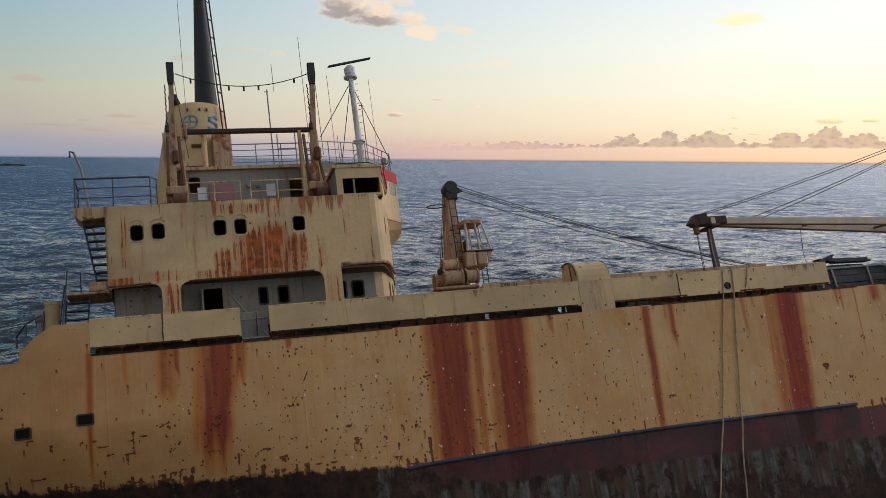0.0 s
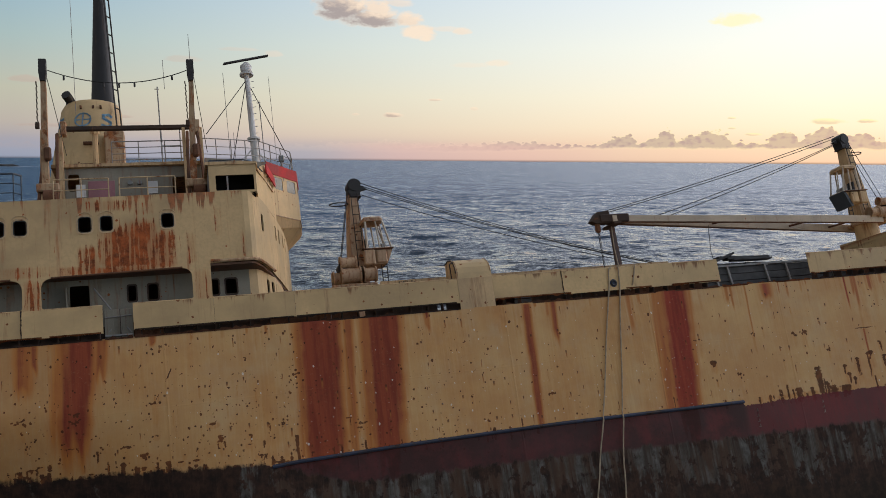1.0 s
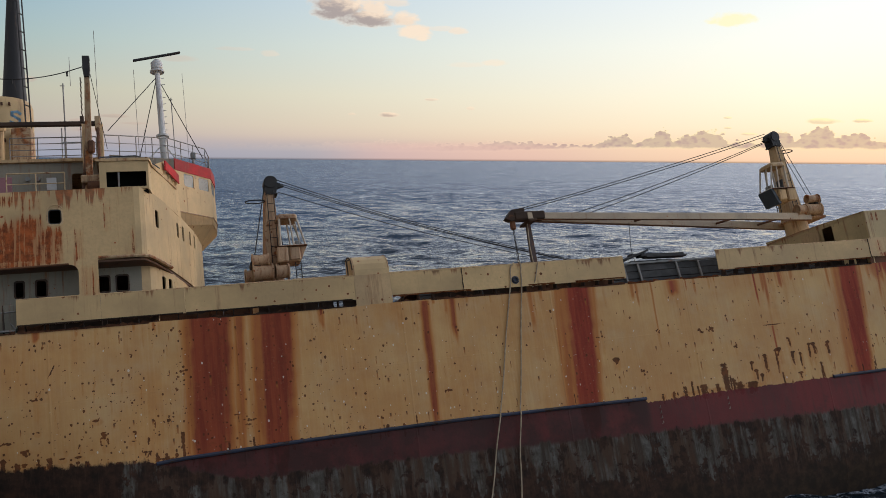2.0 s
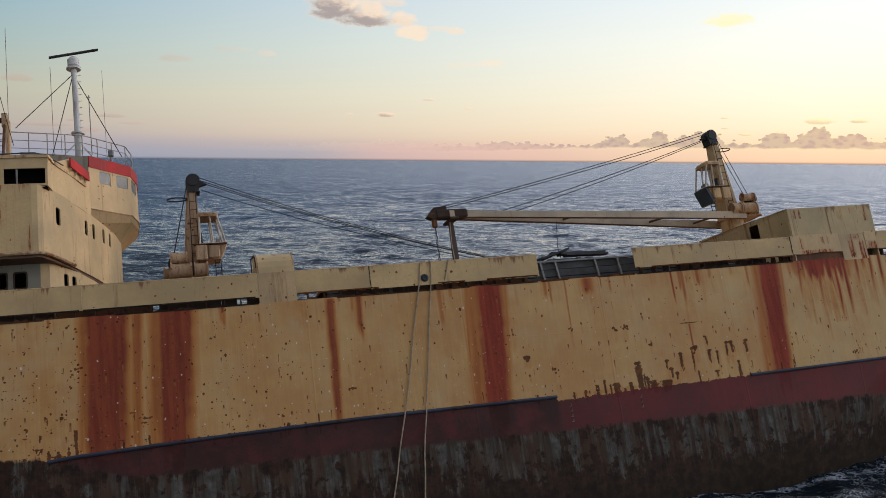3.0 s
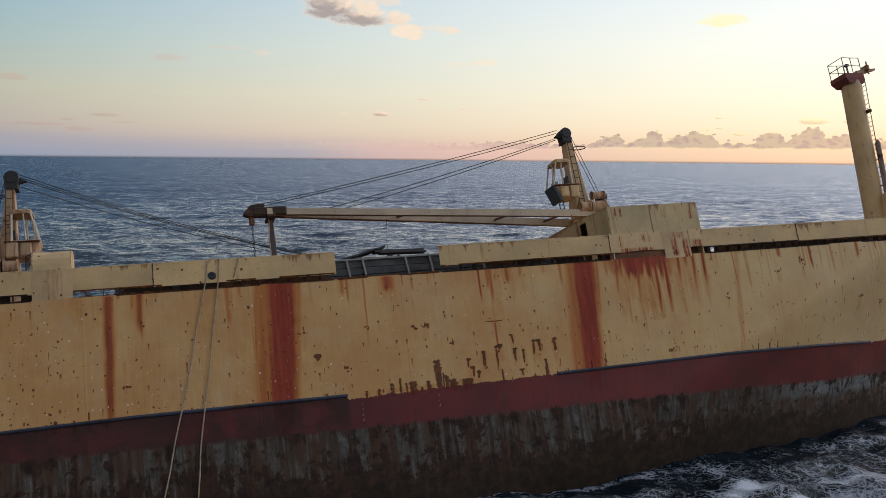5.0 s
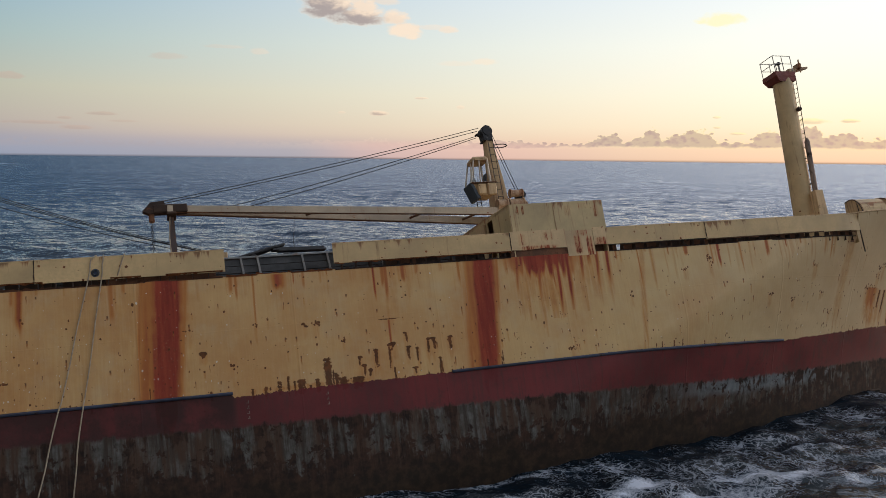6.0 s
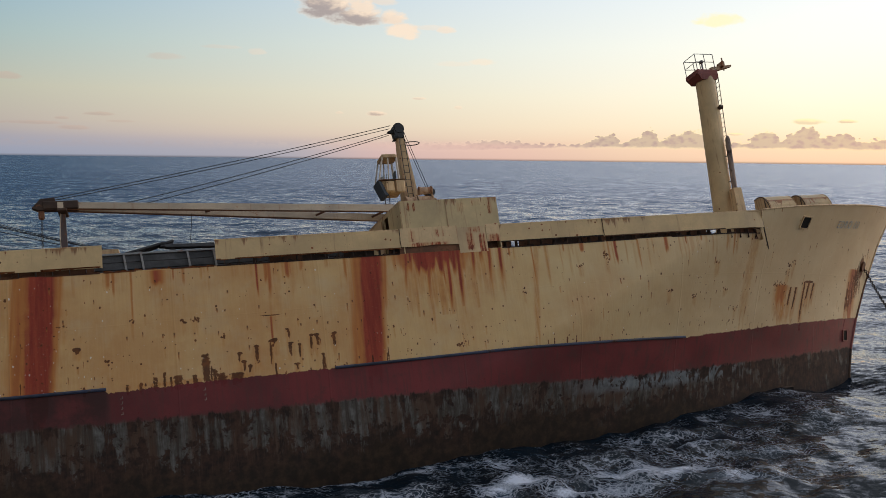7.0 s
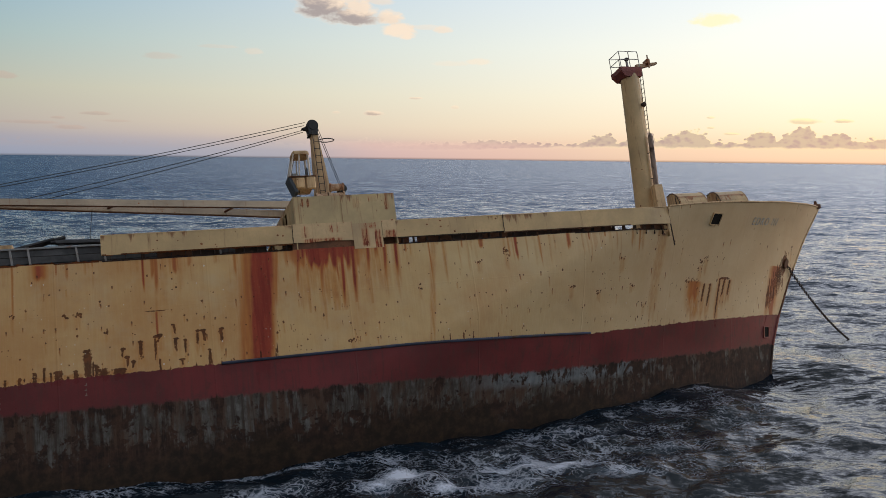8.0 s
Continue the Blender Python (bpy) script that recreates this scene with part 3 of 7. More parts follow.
def ring_frame(bm, outer, inner_, y0, y1, axis="y"):
    return pierced(bm, outer, [inner_], y0, y1, axis)


def sag(a, b, drop, n=14):
    a, b = Vector(a), Vector(b)
    return [a.lerp(b, i / n) - Vector((0, 0, drop * 4 * (i / n) * (1 - i / n))) for i in range(n + 1)]


def railing(name, path, height, label, mat, posts=None, bars=2, r=0.022, group="", top_r=None):
    """A pipe railing along a path on deck: posts, a top rail and mid bars."""
    t = thing(name, path[0], label, "railing", group)
    up = Vector((0, 0, 1))
    pts = [Vector(p) for p in path]
    part("top_rail", pipe(B(), [p + up * height for p in pts], top_r or r * 1.15), mat, t, smooth=True)
    for i in range(bars):
        part("mid_rail", pipe(B(), [p + up * height * (i + 1) / (bars + 1) for p in pts], r * 0.8, 6), mat, t, smooth=True)
    stands = []
    for a, b in zip(pts, pts[1:]):
        n = max(1, round((b - a).length / (posts or 1.1)))
        stands += [a.lerp(b, i / n) for i in range(n)]
    stands.append(pts[-1])
    for s in stands:
        part("post", pipe(B(), [s, s + up * height], r, 6), mat, t, smooth=True)
    return t


def ladder(name, a, b, width, side, label, mat, parent=None, step=0.3, r=0.02):
    """A rung ladder from a to b; side: the unit way across it."""
    a, b, s = Vector(a), Vector(b), Vector(side) * width / 2
    t = parent or thing(name, a, label, "ladder")
    lad = t
    for sg in (-1, 1):
        part("stringer", pipe(B(), [a + s * sg, b + s * sg], r, 6), mat, lad, smooth=True)
    n = int((b - a).length / step)
    for i in range(1, n + 1):
        p = a.lerp(b, (i - 0.5) / n)
        part("rung", pipe(B(), [p - s, p + s], r * 0.8, 6), mat, lad)
    return t


# ---- the sea: one swelling sheet to the horizon ----
def sea_material():
    m = bpy.data.materials.new("dusk_sea_water")
    n = Net(m)
    p = n.node("ShaderNodeTexCoord").outputs["Object"]
    slope = None
    for sc, much, st in ((0.035, 0.030, (0.8, 0.6, 1.0)), (0.10, 0.070, (0.7, 0.8, 1.0)), (0.28, 0.19, (0.5, 1.0, 1.0)), (0.8, 0.30, (0.45, 1.2, 1.0)), (2.0, 0.34, (0.5, 1.2, 1.0)), (5.0, 0.24, (0.6, 1.1, 1.0)), (13.0, 0.12, (0.8, 1.1, 1.0))):
        tex = n.node("ShaderNodeTexNoise", {"Vector": n.stretch(p, st, (sc * 3, 7.0, 0)), "Scale": sc, "Detail": 3.0, "Roughness": 0.6, "Distortion": 0.4}).outputs["Color"]
        v3 = n.node("ShaderNodeVectorMath", (n.node("ShaderNodeVectorMath", (tex, (0.5, 0.5, 0.5)), operation="SUBTRACT").outputs[0], (2.2 * much, 3.6 * much, 0.0)), operation="MULTIPLY").outputs[0]
        slope = v3 if slope is None else n.node("ShaderNodeVectorMath", (slope, v3), operation="ADD").outputs[0]
    geo = n.node("ShaderNodeNewGeometry").outputs["Normal"]
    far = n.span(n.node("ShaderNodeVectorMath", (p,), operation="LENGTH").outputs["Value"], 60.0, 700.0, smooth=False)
    calm = n.span(far, 0.0, 0.55, 1.0, 0.42)
    slope = n.node("ShaderNodeVectorMath", (slope, n.node("ShaderNodeCombineXYZ", (calm, calm, 0.0)).outputs[0]), operation="MULTIPLY").outputs[0]
    slope = n.node("ShaderNodeVectorMath", (slope, n.node("ShaderNodeCombineXYZ", (0.03, n.math("MULTIPLY_ADD", n.span(far, 0.0, 0.45), -0.09, n.math("MULTIPLY_ADD", n.math("MULTIPLY", n.span(n.node("ShaderNodeSeparateXYZ", (p,)).outputs[0], 40.0, 66.0), n.span(far, 0.10, 0.0)), 0.06, -0.12)), 0.0)).outputs[0]), operation="ADD").outputs[0]
    bump = n.node("ShaderNodeVectorMath", (n.node("ShaderNodeVectorMath", (geo, slope), operation="ADD").outputs[0],), operation="NORMALIZE")
    foam = n.attr("foam")
    push = n.node("ShaderNodeVectorMath", (n.node("ShaderNodeVectorMath", (n.node("ShaderNodeTexNoise", {"Vector": p, "Scale": 0.9, "Detail": 2.0}).outputs["Color"], (0.5, 0.5, 0.5)), operation="SUBTRACT").outputs[0], (2.2, 1.6, 0.0)), operation="MULTIPLY").outputs[0]
    curl = n.node("ShaderNodeVectorMath", (n.node("ShaderNodeVectorMath", (n.node("ShaderNodeTexNoise", {"Vector": p, "Scale": 4.5, "Detail": 3.0}).outputs["Color"], (0.5, 0.5, 0.5)), operation="SUBTRACT").outputs[0], (0.5, 0.4, 0.0)), operation="MULTIPLY").outputs[0]
    warped = n.node("ShaderNodeVectorMath", (n.node("ShaderNodeVectorMath", (p, push), operation="ADD").outputs[0], curl), operation="ADD").outputs[0]
    patchy = n.noise(p, 0.45, 5, 0.62)
    grain = n.noise(p, 7.0, 6, 0.7)
    lace = None
    for size_, wide_ in ((0.55, 0.05), (1.3, 0.075), (3.0, 0.10)):
        vein = n.node("ShaderNodeTexVoronoi", {"Vector": n.stretch(warped, (0.75, 1.25, 1.0), (size_, 2.0, 0)), "Scale": size_}, feature="DISTANCE_TO_EDGE").outputs[0]
        line_ = n.span(vein, n.math("MULTIPLY", n.math("MULTIPLY_ADD", foam, 1.3, 0.15), n.math("MULTIPLY", grain, 2 * wide_)), 0.0)
        lace = line_ if lace is None else n.math("MAXIMUM", lace, line_)
    lace = n.math("MULTIPLY", lace, n.span(n.math("MULTIPLY_ADD", foam, 0.55, n.math("MULTIPLY_ADD", n.math("SUBTRACT", grain, 0.5), 0.5, patchy)), 0.57, 0.83))
    dense = n.span(n.math("MULTIPLY_ADD", n.math("SUBTRACT", patchy, 0.5), 1.1, n.math("MULTIPLY_ADD", n.math("SUBTRACT", grain, 0.5), 0.8, foam)), 0.62, 1.05)
    white_ = n.math("MULTIPLY", n.math("MAXIMUM", n.math("MULTIPLY", lace, 0.52), dense), n.span(foam, 0.02, 0.22))
    # base colour turns bluer and paler far out, painting in the reflected sky
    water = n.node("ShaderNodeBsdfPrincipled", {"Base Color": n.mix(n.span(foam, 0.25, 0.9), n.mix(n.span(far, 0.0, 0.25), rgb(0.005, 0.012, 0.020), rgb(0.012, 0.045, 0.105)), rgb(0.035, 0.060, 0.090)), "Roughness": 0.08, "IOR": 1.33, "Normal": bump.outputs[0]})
    froth = n.node("ShaderNodeBsdfPrincipled", {"Base Color": rgb(0.74, 0.81, 0.95), "Roughness": 0.9, "Normal": bump.outputs[0]})
    mixed = n.node("ShaderNodeMixShader", (n.math("MULTIPLY", white_, 0.85), water.outputs[0], froth.outputs[0]))
    n.node("ShaderNodeOutputMaterial", (mixed.outputs[0],))
    return m


def build_sea():
    rng = np.random.default_rng(5)
    mid = np.array([17.0, 0.0])
    r = np.concatenate([[0.02, 1.0, 2.0, 3.0, 4.0], np.geomspace(5.0, 4900.0, 640)])
    ang = np.concatenate([np.linspace(-48, 48, 520, endpoint=False), np.linspace(48, 312, 66, endpoint=False)])
    ang = np.radians(ang)
    rr, aa = np.meshgrid(r, ang, indexing="ij")
    x, y = mid[0] + rr * np.sin(aa), mid[1] + rr * np.cos(aa)
    cell = np.maximum(rr * 0.0033, rr * 0.0109)
    z = np.zeros_like(x)
    for i in range(80):
        lam = float(np.exp(rng.uniform(np.log(0.9), np.log(16.0))))
        th = radians(250 + rng.normal(0, 38))
        kx, ky = 2 * np.pi / lam * np.cos(th), 2 * np.pi / lam * np.sin(th)
        amp = 0.0088 * lam ** 0.62 * rng.uniform(0.5, 1.4)
        fade = np.clip(lam / (2.2 * cell) - 0.6, 0, 1)
        ph = kx * x + ky * y + rng.uniform(0, 6.28)
        s = np.sin(ph)
        z += amp * fade * (s + 0.22 * np.cos(2 * ph))
    inv = np.array(SHIP.inverted())
    u = inv[0, 0] * x + inv[0, 1] * y + inv[0, 3]
    v = inv[1, 0] * x + inv[1, 1] * y + inv[1, 3]
    foam = np.zeros_like(x)
    for (cu, cv, su, sv, h) in ((28.6, -1.8, 2.0, 0.8, 0.62), (33.8, -2.3, 1.3, 0.7, 1.1), (32.4, -2.8, 1.2, 0.7, 1.0), (35.3, -3.6, 1.6, 0.7, 0.8), (38.6, -2.6, 2.2, 1.0, 1.0), (40.5, -3.2, 2.2, 1.0, 1.05), (42.6, -4.6, 2.4, 1.0, 0.8), (37.0, -3.8, 2.5, 0.9, 0.8),
                                (44.2, 0.1, 2.2, 0.35, 0.85), (43.4, 1.6, 2.0, 0.35, 0.6), (47.0, -1.5, 3.0, 1.2, 0.5), (38, -2.6, 7.0, 2.4, 0.44), (41, -2, 14.0, 5.0, 0.36), (52, 2, 8.0, 4.0, 0.34), (34, -9.0, 9.0, 3.5, 0.30),
                                (30, 0.3, 14.0, 0.35, 0.62), (44, 1.6, 6.0, 0.6, 0.5), (50, 3.2, 4.0, 0.7, 0.5), (55, 5.0, 4.0, 0.8, 0.5), (60, 7.0, 2.0, 0.7, 0.4), (22.5, -0.6, 5.0, 0.7, 0.40)):
        foam = np.maximum(foam, h * np.exp(-((u - cu) / su) ** 2 - ((v - cv) / sv) ** 2))
    # surf over the far reef
    foam = np.maximum(foam, 0.9 * np.exp(-((x + 492) / 24.0) ** 2 - ((y - 1050) / 30.0) ** 2))
    z += 0.22 * np.exp(-((u - 38) / 6.0) ** 2 - ((v + 6.0) / 2.0) ** 2)
    # short steep chop thrown back by the hull, and the wave that breaks along it
    lee = np.exp(-((u - 42) / 14.0) ** 2 - ((v + 1.5) / 6.0) ** 2)
    for i in range(36):
        lam = float(np.exp(rng.uniform(np.log(0.7), np.log(3.2))))
        th = rng.uniform(0, 6.28)
        ph = 2 * np.pi / lam * (np.cos(th) * x + np.sin(th) * y) + rng.uniform(0, 6.28)
        z += 0.016 * lam ** 0.8 * lee * np.clip(lam / (2.2 * cell) - 0.6, 0, 1) * (np.sin(ph) + 0.25 * np.cos(2 * ph))
    z += 0.30 * np.exp(-((u - 44.2) / 2.6) ** 2 - ((v - 0.1) / 0.5) ** 2) + 0.35 * np.exp(-((u - 33.4) / 1.8) ** 2 - ((v + 2.0) / 0.8) ** 2)
    nr, na = x.shape
    co = np.stack([x, y, z], -1).reshape(-1, 3)
    i, j = np.meshgrid(np.arange(nr - 1), np.arange(na), indexing="ij")
    j2 = (j + 1) % na
    quads = np.stack([i * na + j, i * na + j2, (i + 1) * na + j2, (i + 1) * na + j], -1).reshape(-1, 4)
    me = bpy.data.meshes.new("sea")
    me.vertices.add(len(co)), me.loops.add(quads.size), me.polygons.add(len(quads))
    me.vertices.foreach_set("co", co.ravel())
    me.loops.foreach_set("vertex_index", quads[:, ::-1].ravel().astype(np.int32))
    me.polygons.foreach_set("loop_start", np.arange(0, quads.size, 4, dtype=np.int32))
    me.polygons.foreach_set("use_smooth", np.ones(len(quads), dtype=bool))
    at = me.attributes.new("foam", "FLOAT", "POINT")
    at.data.foreach_set("value", foam.ravel().astype(np.float32))
    me.update(calc_edges=True)
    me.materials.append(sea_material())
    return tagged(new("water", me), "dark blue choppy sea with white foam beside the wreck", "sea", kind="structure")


build_sea()


# ---- the hull ----
STEM_W = (-4.0, 0.88, 2.45, 4.2, 6.34, 8.91, 11.3)
STEM_U = (60.2, 61.04, 61.63, 62.53, 63.86, 65.7, 67.75)


def stem(w):
    return np.interp(w, STEM_W, STEM_U)


def stern_end(w):
    return -20.5 + np.clip(5 - w, 0, 9) * 1.2


def inset(u, w):
    """How far the plating stands in from the flat of the side."""
    u0 = 26 + 2.5 * w
    f = np.clip((u - u0) / (stem(w) - u0), 0, 1)
    v = HALF * f ** (1.38 + 0.02 * w)
    g = np.clip((-10.2 - u) / (-10.2 - stern_end(w)), 0, 1)
    v = v + HALF * g ** 2.1
    v = v + 2.9 * np.clip((-1.5 - u) / 12.0, 0, 1) * np.clip((6.4 - w) / 3.4, 0, 1.6) ** 1.5
    bilge = np.clip((-0.2 - w) / 4.0, 0, 1)
    return np.minimum(v + 1.6 * bilge ** 2, HALF)


def sheer(u):
    """The top of the side plating at the ends."""
    return np.interp(u, (-21, -15.5, -13.6, -12.5, -11.9, -11.4, 50.3, 57.9, 63.0, 67.8), (6.6, 6.9, 7.6, 8.75, 9.3, 9.58, 9.66, 10.2, 10.7, 11.28))


rng = np.random.default_rng(11)


def wander(x, step, seed):
    """Smooth random values along x."""
    r = np.random.default_rng(seed)
    t = x / step
    i = np.floor(t).astype(int)
    table = r.uniform(-1, 1, 4096)
    f = t - i
    f = f * f * (3 - 2 * f)
    return table[i % 4096] * (1 - f) + table[(i + 1) % 4096] * f


class Fields:
    """Weathering drawn on the hull's own grid."""

    def __init__(self, u, w):
        self.u, self.w = u, w
        self.rust, self.stain, self.pit = np.zeros_like(u), np.zeros_like(u), np.zeros_like(u)
        self.reach = u.min(1), u.max(1), w.min(0), w.max(0)

    def window(self, u0, u1, w0, w1):
        """The rows and columns of the grid that reach into a rectangle."""
        i = np.nonzero((self.reach[1] > u0) & (self.reach[0] < u1))[0]
        j = np.nonzero((self.reach[3] > w0) & (self.reach[2] < w1))[0]
        if not len(i) or not len(j):
            return slice(0, 0), slice(0, 0)
        return slice(i[0], i[-1] + 1), slice(j[0], j[-1] + 1)

    def run(self, at, top, foot, width, much=1.0, field="rust", lean=0.0, seed=0, fringe=0.22):
        """A run of rust down the plating from top to foot."""
        far = width * 2.2 + abs(lean) + 0.1
        k_ = self.window(at - far, at + far, foot - 0.6, top + 0.12)
        u, w = self.u[k_], self.w[k_]
        down = (top - w) / (top - foot)
        c = at + lean * down + 0.02 * wander(w, 0.9, seed + 1)
        half = width / 2 * (0.95 - 0.12 * down + 0.06 * wander(w, 0.35, seed + 2))
        d = np.abs(u - c) / half
        m = np.clip(1.45 - d * 0.72 if field == "rust" else 1.5 - d * 1.05, 0, 1) * np.clip((top + 0.05 - w) / 0.08, 0, 1)
        end = 1 - np.clip((down - 0.80 - fringe * wander(u, 0.11, seed + 3)) / 0.45, 0, 1)
        m = m * end * (0.88 + 0.16 * wander(u, 0.13, seed + 4)) * much
        a = {"rust": self.rust, "stain": self.stain, "pit": self.pit}[field]
        a[k_] = np.maximum(a[k_], m)

    def blot(self, at, w0, ru, rw, much=1.0, field="pit"):
        k_ = self.window(at - 2 * ru, at + 2 * ru, w0 - 2 * rw, w0 + 2 * rw)
        d = ((self.u[k_] - at) / ru) ** 2 + ((self.w[k_] - w0) / rw) ** 2
        a = {"rust": self.rust, "stain": self.stain, "pit": self.pit}[field]
        a[k_] = np.maximum(a[k_], np.clip(1.6 - d, 0, 1) * much)


def scab(fl, at, w0, ru, rw, n, seed):
    """A ragged patch of pits with a weep below it."""
    q = np.random.default_rng(seed)
    for i in range(n):
        g_, d_ = q.uniform(0, 6.28), q.random() ** 0.6
        s_ = q.uniform(0.024, 0.055)
        fl.blot(at + ru * d_ * math.cos(g_), w0 + rw * d_ * math.sin(g_), s_, s_ * q.uniform(0.6, 1.4), q.uniform(0.7, 1.0))
    fl.run(at, w0, w0 - rw - q.uniform(0.3, 0.8), ru * 1.5, 0.6, field="stain", seed=seed)


def weep(fl, at, top, foot, width, seed):
    """A torn drip: a dark head that runs down into an orange tail."""
    q = np.random.default_rng(seed)
    fl.blot(at + q.uniform(-0.03, 0.03), top, width * q.uniform(0.6, 1.1), q.uniform(0.04, 0.09), 1.0)
    fl.run(at, top, foot, width, 1.0, field="pit", lean=q.uniform(-0.06, 0.03), seed=seed)
    fl.run(at, top, foot - q.uniform(0.2, 0.6), width * 2.2, 0.75, field="stain", seed=seed + 1)


def weather(fl):
    """All the rust runs, stains and pits of the near side."""
    # broad red runs below the scuppers, each with an orange edge drawn out on its after side
    for i, (at, wide, foot, much, lean, edge) in enumerate(((-6.4, 0.85, 4.9, 1.0, -0.35, 0.5), (1.42, 1.12, 2.6, 1.15, -0.2, 0.55), (3.76, 1.05, 2.6, 1.15, -0.42, 0.55), (15.75, 0.95, 2.4, 1.15, -0.45, 0.85), (29.08, 0.85, 2.4, 1.2, -0.52, 0.75))):
        fl.run(at, 8.6, foot, wide, much, lean=lean, seed=10 + 20 * i, fringe=0.1)
        fl.run(at - wide * 0.55, 8.6, foot + 0.4, edge, 0.62, field="rust", lean=lean * 1.1, seed=15 + 20 * i)
        fl.run(at - wide * 0.2, 8.6, foot, wide + 1.4 * edge, 0.78, field="stain", lean=lean, seed=18 + 20 * i)
    # thinner runs
    for i, (at, top, foot, wide, much, lean) in enumerate(((-8.05, 8.5, 7.1, 0.5, 0.75, -0.05), (-7.75, 8.5, 7.6, 0.18, 0.7, 0.0), (-10.38, 8.6, 5.3, 0.18, 0.85, -0.05), (-5.75, 8.5, 7.2, 0.35, 0.7, -0.1), (2.42, 8.5, 3.0, 0.30, 0.66, -0.25), (9.32, 8.5, 3.2, 0.28, 0.95, -0.12), (10.4, 8.5, 7.0, 0.22, 0.75, -0.05),
                                                         (10.15, 8.5, 7.9, 0.12, 0.6, 0.0), (14.75, 8.6, 5.4, 0.16, 0.6, -0.2), (20.05, 8.5, 7.9, 0.4, 0.8, 0.0), (16.42, 8.6, 4.6, 0.12, 0.6, -0.35), (29.75, 8.6, 6.0, 0.12, 0.55, -0.25), (27.9, 8.5, 7.7, 0.1, 0.6, 0.0))):
        fl.run(at, top, foot, wide, much, lean=lean, seed=120 + 5 * i)
        fl.run(at, top, foot - 0.4, wide * 2.6, 0.6, field="stain", lean=lean, seed=122 + 5 * i)
    for i, (at, foot, wide, much, lean) in enumerate(((8.2, 7.6, 0.7, 0.65, 0.0), (13.9, 5.2, 0.4, 0.45, -0.2), (18.6, 7.4, 0.5, 0.5, 0.0), (24.9, 6.2, 0.5, 0.55, -0.1), (25.6, 7.0, 0.35, 0.5, 0.0), (37.15, 3.4, 0.34, 0.85, -0.75), (50.1, 4.4, 0.8, 0.7, -0.2), (-3.0, 7.2, 0.35, 0.55, 0.0), (-1.2, 7.3, 0.8, 0.5, 0.0), (5.0, 7.2, 0.3, 0.6, 0.0), (6.3, 7.0, 0.12, 0.7, 0.0))):
        fl.run(at, 8.56, foot, wide, much, field="stain", lean=lean, seed=190 + 5 * i)
    # the curtain of rust below the patched plates
    r = np.random.default_rng(77)
    fl.run(31.95, 8.9, 7.9, 2.7, 0.95, seed=340, fringe=0.45)
    fl.run(31.9, 8.9, 6.2, 3.2, 0.85, field="stain", lean=-0.1, seed=345, fringe=0.4)
    for i in range(26):
        a = r.uniform(30.7, 33.3)
        fl.run(a, 8.9, 8.5 - r.gamma(1.8, 0.5), r.uniform(0.05, 0.22), r.uniform(0.6, 1.0), lean=-0.06, seed=350 + 4 * i)
    for a, foot in ((30.72, 7.3), (31.75, 6.3), (33.22, 6.5), (33.95, 7.3), (34.75, 7.0), (34.35, 7.8), (35.3, 7.2)):
        fl.run(a, 9.6, foot, 0.14, 0.9, lean=-0.08, seed=int(a * 100))
        fl.run(a, 9.6, foot - 0.9, 0.5, 0.75, field="stain", lean=-0.1, seed=int(a * 100) + 1)
    fl.run(34.1, 9.6, 6.4, 1.7, 0.85, field="stain", lean=-0.15, seed=470, fringe=0.4)
    # the bow: scabs, weeps and the torn plating about the hawse
    fl.run(53.2, 6.1, 4.2, 1.5, 1.0, field="stain", lean=0.3, seed=58)
    fl.run(53.3, 6.1, 5.2, 0.9, 0.6, seed=59)
    for i, (a, top, foot) in enumerate(((54.2, 6.0, 4.9), (54.75, 6.0, 4.8), (55.65, 6.3, 4.3), (56.1, 6.25, 5.2), (56.65, 6.25, 5.5))):
        fl.run(a, top, foot, 0.21, 1.0, field="pit", lean=-0.12, seed=600 + 3 * i)
        fl.run(a, top, foot - 0.5, 0.55, 0.85, field="stain", lean=-0.1, seed=602 + 3 * i)
    fl.blot(56.1, 6.3, 0.5, 0.07, 1.0)
    fl.run(61.9, 7.2, 4.2, 1.0, 0.75, lean=-0.5, seed=70)
    for i in range(16):
        fl.run(61.0 + 0.14 * i, 5.6 + 0.14 * i + 0.3 * (i % 3), 4.4 + 0.1 * i, 0.14, 1.0, field="pit", lean=-0.1, seed=75 + 3 * i)
    fl.blot(63.0, 7.4, 0.35, 0.55, 1.0)
    fl.blot(62.4, 6.7, 0.3, 0.5, 0.8)
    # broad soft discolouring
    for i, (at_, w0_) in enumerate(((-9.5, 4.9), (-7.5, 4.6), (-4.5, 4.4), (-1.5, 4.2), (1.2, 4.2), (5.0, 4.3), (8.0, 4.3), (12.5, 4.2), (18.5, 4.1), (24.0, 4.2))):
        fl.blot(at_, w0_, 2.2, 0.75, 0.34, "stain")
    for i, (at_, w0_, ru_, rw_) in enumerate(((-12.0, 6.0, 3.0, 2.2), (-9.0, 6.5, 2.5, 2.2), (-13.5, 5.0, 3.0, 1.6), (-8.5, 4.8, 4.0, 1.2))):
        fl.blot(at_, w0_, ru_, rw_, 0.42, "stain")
    # many thin runs below the scupper slot
    r = np.random.default_rng(21)
    for i in range(260):
        a = r.uniform(-10, 50)
        fl.run(a, 8.53, 8.53 - r.gamma(1.4, 0.42) - 0.15, r.uniform(0.04, 0.2), r.uniform(0.3, 0.85), field="stain" if r.random() < 0.8 else "rust", seed=200 + i * 7)
    for i in range(34):
        a = r.uniform(-12, 34)
        top_ = r.uniform(4.5, 8.2)
